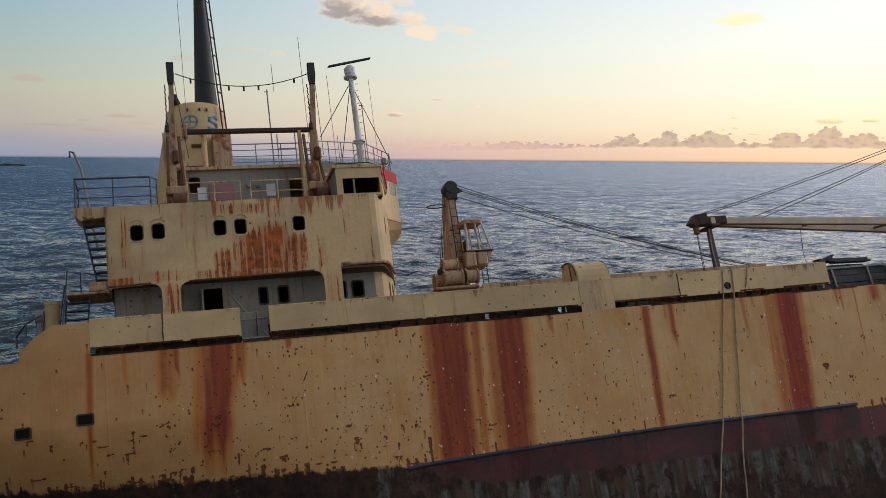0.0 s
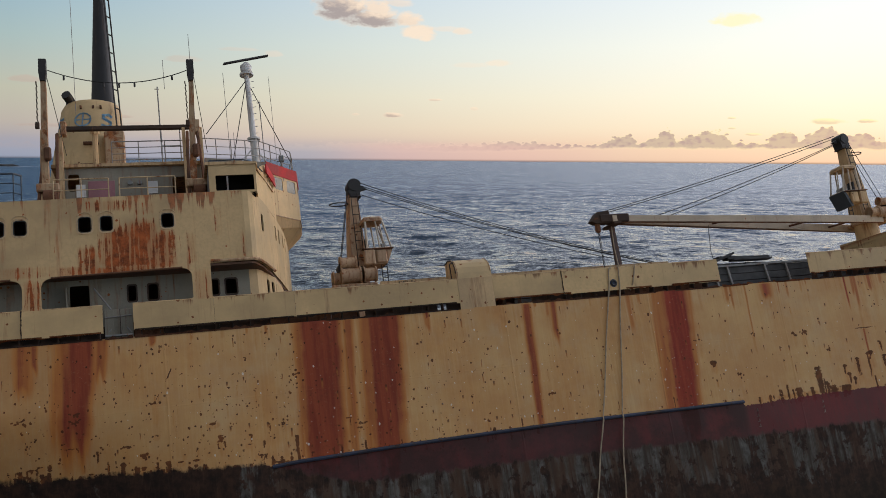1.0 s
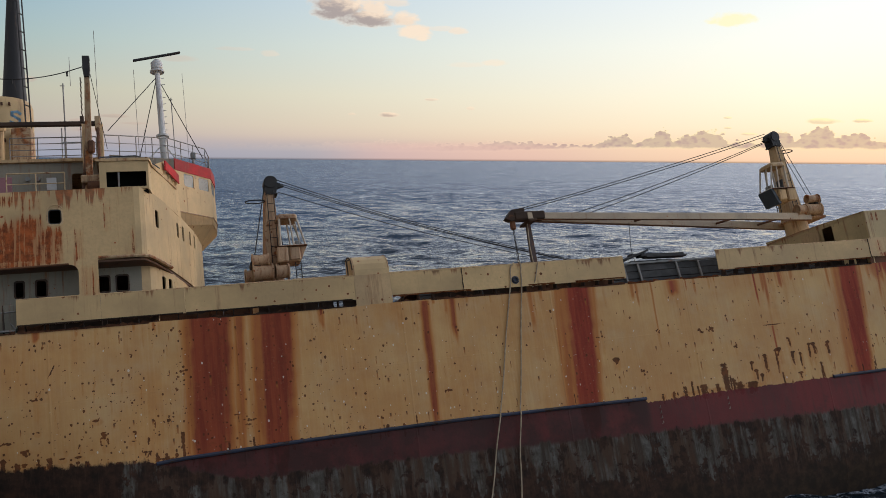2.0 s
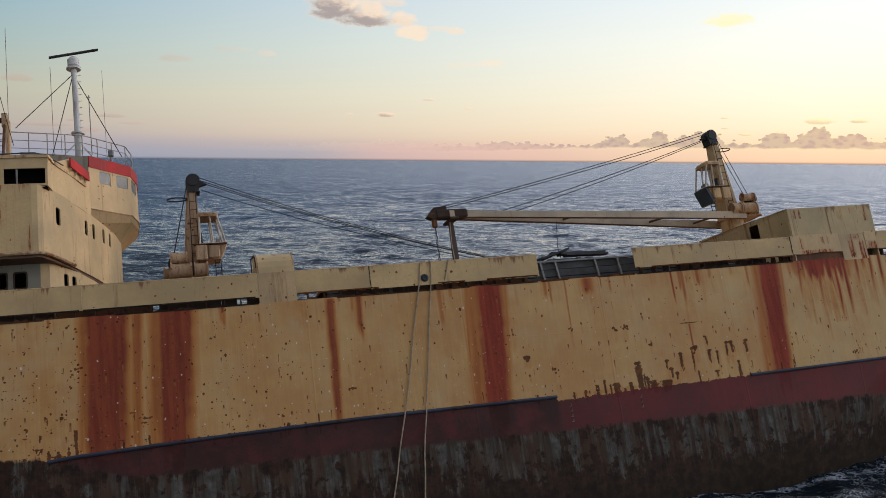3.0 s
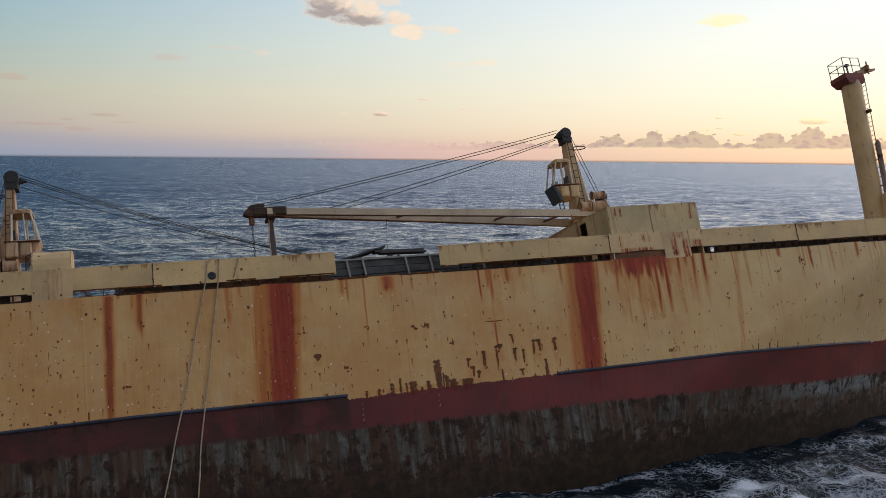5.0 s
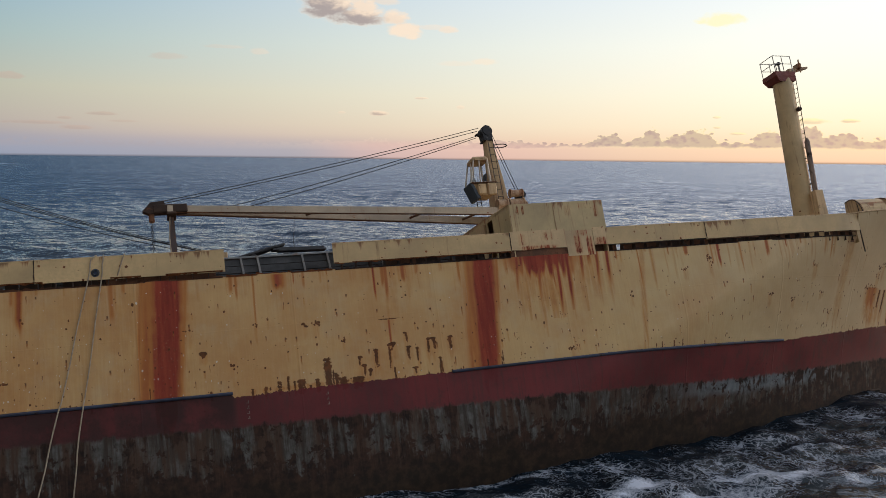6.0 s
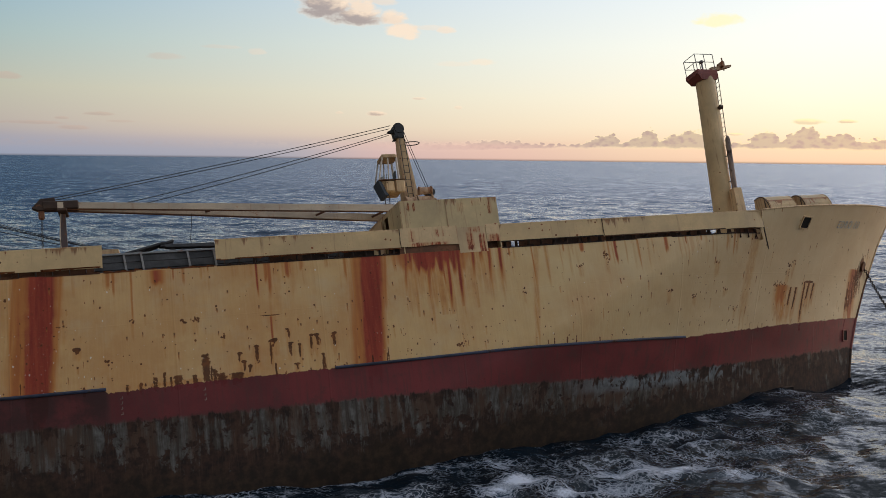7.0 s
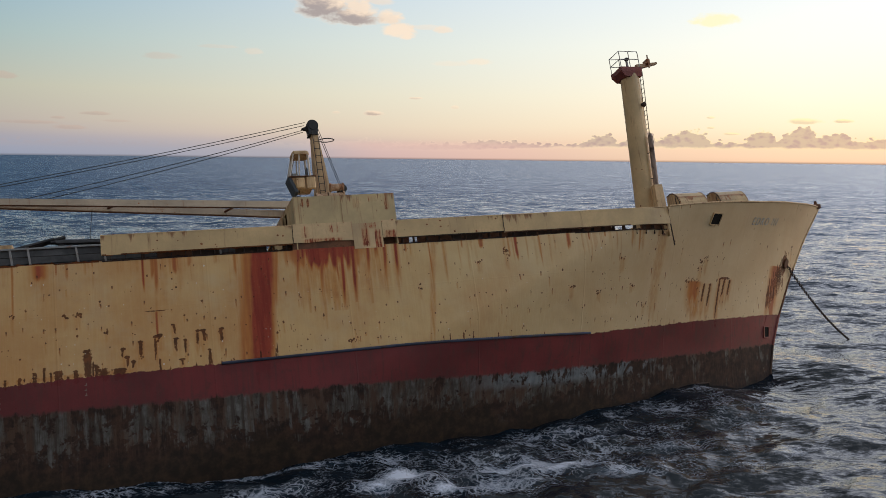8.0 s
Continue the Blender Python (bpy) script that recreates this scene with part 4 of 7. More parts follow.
        fl.run(a, top_, top_ - r.uniform(0.8, 3.0), r.uniform(0.3, 1.3), r.uniform(0.12, 0.4), field="stain", seed=700 + i * 7)
    # peppered pits, thick on the after part, sparser and larger forward
    for u0, u1, n, s0, s1, tails in ((-8.5, 0.5, 300, 0.020, 0.040, 0.15), (0.0, 8.0, 130, 0.020, 0.045, 0.2), (8.0, 24.0, 62, 0.024, 0.055, 0.6), (24.0, 36.0, 56, 0.024, 0.055, 0.6), (36.0, 52.0, 56, 0.022, 0.05, 0.5), (51.0, 62.0, 25, 0.024, 0.06, 0.4)):
        for i in range(n):
            a, b = r.uniform(u0, u1), 4.0 + 4.4 * r.random() ** (1.0 if u1 < 9 else 1.35)
            s = s0 + (s1 - s0) * r.random() ** 2
            fl.blot(a, b, s, s * r.uniform(0.8, 1.6), r.uniform(0.8, 1.0))
            if r.random() < tails:
                fl.run(a, b, b - r.uniform(0.12, 0.5), 2.0 * s, r.uniform(0.5, 0.9), field="stain", seed=2000 + i * 3)
    # dark flat scabs with drips in the lowest metre of the cream paint, worst aft
    for i in range(80):
        a = r.uniform(-13, 2.5)
        foot = 3.78 + 0.07 * max(0.0, -a)
        b = foot + 1.5 * r.random() ** 2.0 + 0.05
        wd = r.uniform(0.03, 0.07) if r.random() < 0.7 else r.uniform(0.07, 0.22)
        fl.blot(a, b, wd, r.uniform(0.02, 0.045), r.uniform(0.75, 1.0))
        fl.blot(a, b - 0.05, 1.8 * wd, 0.12, 0.6, "stain")
        if r.random() < 0.45:
            for q_ in range(r.integers(1, 4)):
                c = a + r.uniform(-wd, wd)
                fl.run(c, b, b - r.uniform(0.08, 0.35), r.uniform(0.04, 0.09), 0.9, field="pit", seed=3000 + 7 * i + q_)
            fl.run(a, b, b - 0.5, 2 * wd, 0.6, field="stain", seed=3500 + i)
    for i in range(70):
        a = r.uniform(-13, 0.0)
        foot = 3.75 + 0.07 * max(0.0, -a)
        fl.run(a, foot + r.gamma(1.0, 0.10) + 0.03, foot - 0.2, r.uniform(0.06, 0.2), 1.0, field="pit", seed=5000 + i * 3)
    for i in range(60):
        a = r.uniform(0.0, 28.0) if i < 45 else r.uniform(28, 60)
        foot = 3.78
        fl.run(a, foot + r.gamma(1.3, 0.13) + 0.04, foot - 0.15, r.uniform(0.05, 0.14), 1.0, field="pit", seed=5400 + i * 3)
    # scratches and single scars
    for i, (a, b, c, d, n_) in enumerate(((-4.2, 6.28, 0.22, 0.03, 10), (0.45, 6.75, 0.14, 0.04, 7), (9.75, 5.05, 0.2, 0.03, 9), (-9.3, 6.0, 0.16, 0.02, 7), (32.75, 4.2, 0.2, 0.08, 14), (2.6, 4.85, 0.15, 0.05, 8), (-8.2, 6.1, 0.3, 0.12, 9), (-6.6, 6.1, 0.25, 0.2, 14), (-5.2, 5.0, 0.3, 0.04, 10), (-2.2, 4.9, 0.12, 0.10, 10), (-4.6, 4.6, 0.16, 0.12, 12))):
        scab(fl, a, b, c, d, n_, 8000 + 13 * i)
    fl.run(-3.62, 7.35, 6.95, 0.06, 1.0, field="pit", lean=-0.2, seed=8500)
    fl.run(-9.2, 6.0, 5.2, 0.05, 1.0, field="pit", seed=8503)
    fl.run(0.3, 4.7, 3.7, 0.14, 1.0, field="pit", seed=8506)
    # the torn patch above the second step of the red band
    fl.run(21.72, 4.85, 3.7, 0.40, 1.0, field="pit", seed=6100, fringe=0.05)
    for a, w_, h_ in ((21.25, 0.3, 0.28), (22.05, 0.2, 0.45), (22.3, 0.5, 0.26), (22.9, 0.6, 0.2), (20.6, 0.5, 0.34), (20.1, 0.12, 0.5), (19.75, 0.22, 0.35), (19.2, 0.18, 0.2), (18.7, 0.12, 0.16), (20.35, 0.1, 0.3)):
        fl.run(a, 3.78 + h_, 3.5, w_, 1.0, field="pit", seed=6110 + int(a * 10), fringe=0.05)
        fl.blot(a, 3.82, w_, 0.12, 0.8, "stain")
    for i, (a, top, foot) in enumerate(((23.1, 4.75, 4.35), (23.25, 4.4, 4.0), (23.8, 5.0, 4.3), (24.4, 5.15, 4.25), (25.15, 5.6, 5.25), (25.2, 5.0, 4.5), (25.6, 4.9, 4.3), (26.1, 5.25, 4.75), (26.35, 5.25, 4.8), (26.55, 4.4, 3.9), (25.4, 4.1, 3.85), (27.1, 5.25, 4.75), (23.5, 4.2, 3.9), (24.6, 5.2, 5.0), (16.9, 5.5, 5.3))):
        weep(fl, a, top, foot, 0.11 + 0.035 * (i % 3), 6000 + 9 * i)
    # a faint welded mark
    fl.blot(24.55, 6.24, 0.55, 0.02, 0.9)
    fl.run(24.5, 6.2, 5.2, 0.08, 0.8, field="rust", seed=6200)
    fl.run(24.55, 6.2, 5.6, 0.7, 0.5, field="stain", seed=6203)
    for i, (a, b, c, d, n_) in enumerate(((21.43, 6.3, 0.2, 0.1, 14), (20.98, 6.28, 0.14, 0.1, 9), (19.0, 6.45, 0.1, 0.1, 6), (16.4, 6.45, 0.22, 0.04, 7), (22.5, 5.55, 0.1, 0.14, 7), (18.0, 4.9, 0.08, 0.14, 6), (46.0, 5.6, 0.22, 0.14, 9), (40.75, 7.7, 0.16, 0.4, 18), (39.3, 7.4, 0.24, 0.12, 10), (53.0, 6.15, 0.7, 0.14, 34), (53.6, 6.9, 0.3, 0.4, 18), (54.0, 7.2, 0.25, 0.15, 8),
                                              (47.4, 7.2, 0.3, 0.05, 6), (44.2, 5.9, 0.25, 0.08, 7), (36.2, 6.4, 0.12, 0.15, 6), (49.3, 5.0, 0.2, 0.2, 6), (62.5, 6.9, 0.25, 0.5, 18), (63.9, 8.2, 0.16, 0.3, 10), (63.2, 7.9, 0.14, 0.2, 8), (48.2, 5.9, 0.2, 0.06, 6))):
        scab(fl, a, b, c, d, n_, 9000 + 11 * i)


def shell(name, parent, us, w_of, dense=True, far=False, label=""):
    """A patch of plating: us is a grid of stations, w_of the heights at each station."""
    u, w = us, w_of
    v = inset(u, w)
    dent = 0.035 * wander(u, 2.2, 3) * wander(w, 1.4, 4) + 0.012 * wander(u + 31, 0.7, 5) * wander(w + 9, 0.5, 6)
    v = v + np.where((u > stem(w) - 1.5), 0, dent)
    me = bpy.data.meshes.new(name)
    nu, nw = u.shape
    y = (2 * HALF - v) if far else v
    b0 = base_of(parent)
    co = np.stack([u - b0.x, y - b0.y, w - b0.z], -1).reshape(-1, 3)
    i, j = np.meshgrid(np.arange(nu - 1), np.arange(nw - 1), indexing="ij")
    q = np.stack([i * nw + j, (i + 1) * nw + j, (i + 1) * nw + j + 1, i * nw + j + 1], -1).reshape(-1, 4)
    if far:
        q = q[:, ::-1]
    me.vertices.add(len(co)), me.loops.add(q.size), me.polygons.add(len(q))
    me.vertices.foreach_set("co", co.ravel())
    me.loops.foreach_set("vertex_index", q.ravel().astype(np.int32))
    me.polygons.foreach_set("loop_start", np.arange(0, q.size, 4, dtype=np.int32))
    me.polygons.foreach_set("use_smooth", np.ones(len(q), dtype=bool))
    fl = Fields(u, w)
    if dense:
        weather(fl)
    if dense:
        wash = 0.32 * np.interp(u, (-20, -5, 14, 34, 60), (1.9, 1.5, 1.3, 0.95, 0.5)) * np.clip(0.75 + 0.5 * wander(u, 2.6, 41) * wander(w, 1.9, 42) + 0.25 * wander(u, 0.6, 43), 0, 1.3)
        fl.stain = np.maximum(fl.stain, wash)
    line = np.interp(u, (-21, -13, -0.3, 0.2, 4, 10, 17.8, 17.95, 22, 27, 27.1, 35, 45.6, 52, 63), (4.9, 4.55, 3.78, 3.86, 3.95, 3.98, 3.86, 3.68, 3.74, 3.74, 3.8, 3.81, 3.66, 3.95, 4.35))
    under = np.interp(u, (-21, -13, -1, 2, 10, 20, 30, 43, 55, 63), (5.0, 4.65, 3.95, 2.95, 2.8, 2.5, 2.35, 2.05, 2.3, 2.6))
    band = w - line + 0.03 * wander(u, 0.35, 8) + 0.02 * wander(u, 0.09, 9)
    tatter = np.clip(0.62 - np.abs(w - under + 0.75) * 0.28, 0, 1) * np.interp(u, (-5, 2, 40, 52, 60), (0.15, 1.0, 1.05, 0.6, 0.4))
    slime = np.clip((0.75 + 0.5 * wander(u, 1.7, 12) + 0.25 * wander(u, 0.4, 13) - w) / 0.9, 0, 1)
    seam = np.zeros_like(u)
    for s in np.arange(-16, 64, 6.1):
        seam = np.maximum(seam, np.clip(1 - np.abs(u - s) / 0.04, 0, 1))
    for s in (6.15, 2.0):
        seam = np.maximum(seam, 0.3 * np.clip(1 - np.abs(w - s - 0.01 * u) / 0.03, 0, 1))
    chip = np.interp(u, (-20, -11, -8, 6, 9, 30, 62), (0.1, 0.2, 0.75, 0.7, 0.35, 0.25, 0.2)) * np.clip((9.2 - w) / 4.0, 0.35, 1.0)
    lime = np.interp(u, (-20, -6, 0, 6, 10, 20, 30, 62), (0.02, 0.06, 0.3, 0.35, 0.45, 0.3, 0.06, 0.03)) * np.clip((8.4 - w) / 3.0, 0.3, 1.0)
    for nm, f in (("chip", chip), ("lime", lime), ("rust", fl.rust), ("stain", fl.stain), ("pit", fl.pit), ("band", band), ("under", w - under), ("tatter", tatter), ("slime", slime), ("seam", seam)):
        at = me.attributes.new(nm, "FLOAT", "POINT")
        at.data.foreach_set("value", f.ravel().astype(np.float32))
    me.update(calc_edges=True)
    me.materials.append(hull_mat)
    ob = new(name, me)
    ob.parent = parent
    if label:
        tagged(ob, label)
    return ob


def stations(n_mid, w, aft=None, fore=None):
    """Stations along the side at heights w: even amidships, drawn in to stem and stern at the ends."""
    a = np.linspace(0, 1, n_mid)
    s0, s1 = (stern_end(w) if aft is None else np.full_like(w, aft)), (stem(w) if fore is None else np.full_like(w, fore))
    return s0[None, :] + (s1 - s0)[None, :] * a[:, None]


HULL_TOP = 8.53
hull = thing("ship_hull", (20, HALF, -3.8), "wrecked cream and red cargo ship hull, rust-streaked, aground", "ship")
ws = np.concatenate([np.linspace(-3.8, -0.4, 12, endpoint=False), np.linspace(-0.4, 3.4, 46, endpoint=False), np.linspace(3.4, HULL_TOP, 190)])
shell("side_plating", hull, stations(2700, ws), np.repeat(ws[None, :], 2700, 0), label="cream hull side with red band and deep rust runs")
wf = np.linspace(-3.8, HULL_TOP, 14)
shell("far_side_plating", hull, stations(120, wf), np.repeat(wf[None, :], 120, 0), dense=False, far=True)


def end_plating(name, u0, u1, dense, far, n, rows, label=""):
    f = np.linspace(0, 1, rows)[None, :]
    t = np.linspace(0, 1, n)[:, None]
    u = u0 + (u1 - u0) * t + 0 * f
    for _ in range(4):            # follow the raking stem as the height grows
        top = np.maximum(sheer(u), HULL_TOP - (4 if u1 < 0 else 0))
        w = HULL_TOP + (top - HULL_TOP) * f if u1 > 0 else np.minimum(HULL_TOP, top) - 0.0 + (top - np.minimum(HULL_TOP, top)) * f
        if u1 > 0:
            u = u0 + (stem(w) - u0) * t
    shell(name, hull, u, w, dense, far, label)


end_plating("forecastle_plating", 50.35, 66, True, False, 340, 52, "cream bow plating above the scupper line")
end_plating("forecastle_plating_far", 50.35, 66, False, True, 40, 6)
end_plating("stern_bulwark", -12.4, -10.33, True, False, 60, 26)

# deck and its far bulwark
bm = B()
us_ = np.linspace(-19, 64, 50)
rows_ = []
for u_ in us_:
    i_ = float(inset(np.array(u_), np.array(8.2)))
    z_ = 8.2 if u_ > -13 else 6.6
    rows_.append([bm.verts.new((u_, i_ + 0.02, z_)), bm.verts.new((u_, 2 * HALF - i_ - 0.02, z_))])
for a, b in zip(rows_, rows_[1:]):
    bm.faces.new((a[0], b[0], b[1], a[1]))
bmesh.ops.solidify(bm, geom=bm.faces[:], thickness=0.03)
part("main_deck", bm, deck_mat, hull)
bm = B()
box(bm, (-10, 2 * HALF - 0.05, 8.5), (50, 2 * HALF, 9.65))
part("far_bulwark", bm, cream, hull)

# bulwark plates above the scupper slot, end to end, with a broken-out stretch
for a, b, lo in ((-10.33, -8.12, 8.74), (-8.12, -5.66, 8.72), (-4.72, -2.1, 8.74), (-2.1, 0.65, 8.76), (0.65, 6.72, 8.75), (8.1, 10.95, 8.80), (10.95, 18.0, 8.74), (22.45, 30.55, 8.78), (35.4, 40.85, 8.80), (40.85, 50.38, 8.76)):
    bm = B()
    n = max(2, int((b - a) / 0.5))
    bend = lambda x: 0.02 * float(wander(np.array(x), 1.1, 33))
    for i in range(n):
        x0, x1 = a + 0.004 + (b - a - 0.008) * i / n, a + 0.004 + (b - a - 0.008) * (i + 1) / n
        y0, y1 = float(inset(np.array(x0), np.array(9.2))) + bend(x0), float(inset(np.array(x1), np.array(9.2))) + bend(x1)
        t0, t1 = 9.64 + 0.4 * bend(x0 + 50), 9.64 + 0.4 * bend(x1 + 50)
        vs = [bm.verts.new(c) for c in ((x0, y0, lo), (x1, y1, lo), (x1, y1, t1), (x0, y0, t0))]
        bm.faces.new(vs)
    bmesh.ops.remove_doubles(bm, verts=bm.verts, dist=0.002)
    bmesh.ops.solidify(bm, geom=bm.faces[:], thickness=0.03)
    plate = part("bulwark_plate", bm, bulwark_paint, hull)
    bm = B()
    pipe(bm, [(a, float(inset(np.array(a), np.array(9.6))) + 0.03, 9.65), (b, float(inset(np.array(b), np.array(9.6))) + 0.03, 9.65)], 0.03, 6)
    part("cap_rail", bm, cream_rusty, plate)
# open joints between the plates, weeping rust
for x_, lo in ((-8.12, 8.74), (10.95, 8.77), (30.55, 8.80), (40.85, 8.80)):
    y_ = float(inset(np.array(x_), np.array(9.2)))
    bm = B()
    pts = [(x_ + 0.012 * float(wander(np.array(9.0 * q), 1.0, 19)), y_ - 0.02, lo + (9.66 - lo) * q) for q in np.linspace(0, 1, 7)]
    pipe(bm, pts, 0.022, 5)
    part("plate_joint", bm, beam_rust, hull)
# rust scale along the slot's two lips
lip_rust = surface("orange_rust_scale", (0.24, 0.085, 0.035), 0.9, scale=5.0, grain=0.3, rust=0.5, rust_col=(0.13, 0.04, 0.02), bump=0.5)
r_ = random.Random(14)
for a, b, lo in ((-10.33, -5.66, 8.73), (-5.66, -4.72, 0), (-4.72, 0.65, 8.75), (0.65, 6.72, 8.75), (8.1, 18.0, 8.77), (18.0, 22.45, 0), (22.45, 30.55, 8.78), (35.4, 40.85, 8.80), (40.85, 50.38, 8.76)):
    for z_, up_, deep_ in ((HULL_TOP - 0.02, 1, 0.10), (lo + 0.02, -1, 0.07)):
        if z_ < 1:
            continue
        bm = B()
        last = None
        x = a + 0.02
        while x < b - 0.02:
            y = float(inset(np.array(x), np.array(8.6))) - 0.012
            h = max(0.012, deep_ * r_.random() ** 2.2) if r_.random() < 0.75 else 0.012
            now = [bm.verts.new((x, y, z_ - 0.02 * up_)), bm.verts.new((x, y, z_ + up_ * (0.02 + h)))]
            if last:
                bm.faces.new((last[0], now[0], now[1], last[1]))
            last = now
            x += r_.uniform(0.06, 0.2)
        bmesh.ops.solidify(bm, geom=bm.faces[:], thickness=0.02)
        part("rust_scale", bm, r_.choice((rusty, beam_rust, lip_rust)), hull)
# stays behind the slot
r_ = random.Random(4)
x = -10.0
while x < 50.2:
    if not (6.6 < x < 8.2 or 30.5 < x < 35.5 or 17.9 < x < 22.5):
        y = float(inset(np.array(x), np.array(8.7)))
        bm = B()
        prism(bm, [(y + 0.05, 8.3), (y + 0.05, 9.5), (y + 0.1, 9.5), (y + 0.5, 8.3)], x - 0.012, x + 0.012, "x")
        part("bulwark_stay", bm, beam_rust, hull)
    x += 0.62 + r_.uniform(-0.05, 0.05)
# the deck-edge bar behind the slot, broken through in places
holes_ = ((3.0, 3.2), (5.95, 6.3), (11.7, 11.9), (24.2, 24.7), (27.3, 28.0), (29.4, 30.1), (36.1, 36.5), (47.0, 48.8))
x0 = -10.2
while x0 < 50:
    x1 = min(50.2, x0 + r_.uniform(1.1, 2.2), *[a for a, b in holes_ if a > x0 + 0.01])
    if not (6.3 < x0 < 8.0 or 17.0 < x0 < 22.3) and x1 - x0 > 0.05:
        y_ = 0.42 + float(inset(np.array(x0), np.array(8.6)))
        bm = B()
        box(bm, (x0, y_, 8.25), (x1 - 0.01, y_ + 0.05, 8.98 + r_.uniform(0, 0.15)), 0.01)
        part("scupper_plate", bm, r_.choice((beam_rust, beam_rust, rusty)), hull)
    x0 = next((b for a, b in holes_ if abs(a - x1) < 0.01), x1)

# plates that fill the side between the slots
bm = B()
prism(bm, [(6.72, 8.5), (8.1, 8.5), (8.1, 9.66), (6.72, 9.66)], 0.0, 0.035)
part("filler_plate", bm, cream_rusty, hull)
bm = B()
prism(bm, [(30.56, 8.84), (31.2, 8.80), (32.1, 8.86), (33.32, 8.82), (33.32, 9.70), (30.56, 9.70)], -0.02, 0.01)
part("patch_plate", bm, plate_paint, hull, "cream patch plate with a rust-eaten lower edge")
bm = B()
prism(bm, [(33.33, 8.40), (34.72, 8.40), (34.72, 9.70), (33.33, 9.70)], -0.005, 0.02)
part("patch_plate", bm, plate_paint, hull, "heavily rusted cream patch plate")
bm = B()
prism(bm, [(34.73, 8.86), (35.4, 8.86), (35.4, 9.70), (34.73, 9.70)], -0.02, 0.01)
part("patch_plate", bm, plate_paint, hull)
bm = B()
prism(bm, [(30.5, 8.4), (33.4, 8.4), (33.4, 9.0), (30.5, 9.0)], 0.05, 0.08)
part("backing_plate", bm, rusty, hull)
bm = B()
box(bm, (50.37, -0.03 + float(inset(np.array(50.4), np.array(9.1))), 7.6), (50.41, 0.02 + float(inset(np.array(50.4), np.array(9.1))), 9.68))
part("joint_strip", bm, beam_rust, hull)

# fenders along the foot of the cream paint
for a, b in ((-0.6, 17.9), (27.0, 45.6)):
    bm = B()
    pts = []
    for x in np.linspace(a, b, 60):
        w_ = float(np.interp(x, (-0.6, 0.2, 4, 10, 17.9, 27, 35, 45.6), (3.76, 3.82, 3.9, 3.94, 3.84, 3.76, 3.78, 3.68)))
        pts.append((x, float(inset(np.array(x), np.array(w_))) - 0.03, w_))
    pipe(bm, pts, 0.065, 8)
    part("fender", bm, rub_mat, hull, "blue-grey half-round fender bar", smooth=True)

# side ports: two at the stern, one in the forecastle, one near the stem
for a, b, wdt, hgt in ((-12.55, 6.35, 0.42, 0.27), (-10.75, 6.55, 0.42, 0.27)):
    y = float(inset(np.array(a + wdt / 2), np.array(b)))
    sl = float(inset(np.array(a), np.array(b))) - float(inset(np.array(a + wdt), np.array(b)))
    bm = B()
    ring_frame(bm, rounded(-wdt / 2 - 0.05, -hgt / 2 - 0.05, wdt / 2 + 0.05, hgt / 2 + 0.05, 0.07), rounded(-wdt / 2, -hgt / 2, wdt / 2, hgt / 2, 0.05), -0.04, 0.02)
    bmesh.ops.rotate(bm, verts=bm.verts, matrix=Matrix.Rotation(-math.atan2(sl, wdt), 3, "Z"))
    bmesh.ops.translate(bm, verts=bm.verts, vec=(a + wdt / 2, y, b))
    f = part("freeing_port", bm, beam_rust, hull)
    # black plate over the closed plating, painted as the port's dark inside
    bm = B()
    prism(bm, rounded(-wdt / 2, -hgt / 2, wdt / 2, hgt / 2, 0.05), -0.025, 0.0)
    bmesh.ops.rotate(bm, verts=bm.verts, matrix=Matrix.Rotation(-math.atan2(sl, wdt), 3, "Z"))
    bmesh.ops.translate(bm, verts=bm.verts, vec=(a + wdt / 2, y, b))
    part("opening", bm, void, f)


def on_bow(u, w, lift=0.0):
    """The place on the near bow plating, and the ways along, up and out there."""
    p = Vector((u, float(inset(np.array(u), np.array(w))), w))
    au = Vector((u + 0.2, float(inset(np.array(u + 0.2), np.array(w))), w)) - p
    aw = Vector((u, float(inset(np.array(u), np.array(w + 0.2))), w + 0.2)) - p
    au.normalize(), aw.normalize()
    out = au.cross(aw).normalized()
    return p + out * lift, au, out.cross(au), out


def bow_matrix(u, w, lift):
    p, a, b_, o = on_bow(u, w, lift)
    return Matrix(((a.x, o.x, b_.x, p.x), (a.y, o.y, b_.y, p.y), (a.z, o.z, b_.z, p.z), (0, 0, 0, 1)))


for u_, w_, wdt, hgt, nm in ((54.05, 9.15, 0.78, 0.62, "mooring_port"), (60.9, 3.25, 0.5, 0.62, "draught_opening"), (54.5, 0.22, 0.95, 0.62, "hull_breach")):
    M = bow_matrix(u_, w_, 0.02)
    bm = B()
    ring_frame(bm, rounded(-wdt / 2 - 0.06, -hgt / 2 - 0.06, wdt / 2 + 0.06, hgt / 2 + 0.06, 0.08), rounded(-wdt / 2, -hgt / 2, wdt / 2, hgt / 2, 0.05), -0.03, 0.05)
    bmesh.ops.transform(bm, matrix=M, verts=bm.verts)
    f = part(nm, bm, cream_rusty if w_ > 5 else (oxide if w_ > 1 else beam_rust), hull)
    # the hole's shade is a black plate laid on the bow plating
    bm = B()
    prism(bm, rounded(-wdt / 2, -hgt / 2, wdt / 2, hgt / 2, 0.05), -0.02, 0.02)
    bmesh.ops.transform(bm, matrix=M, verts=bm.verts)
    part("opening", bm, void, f)

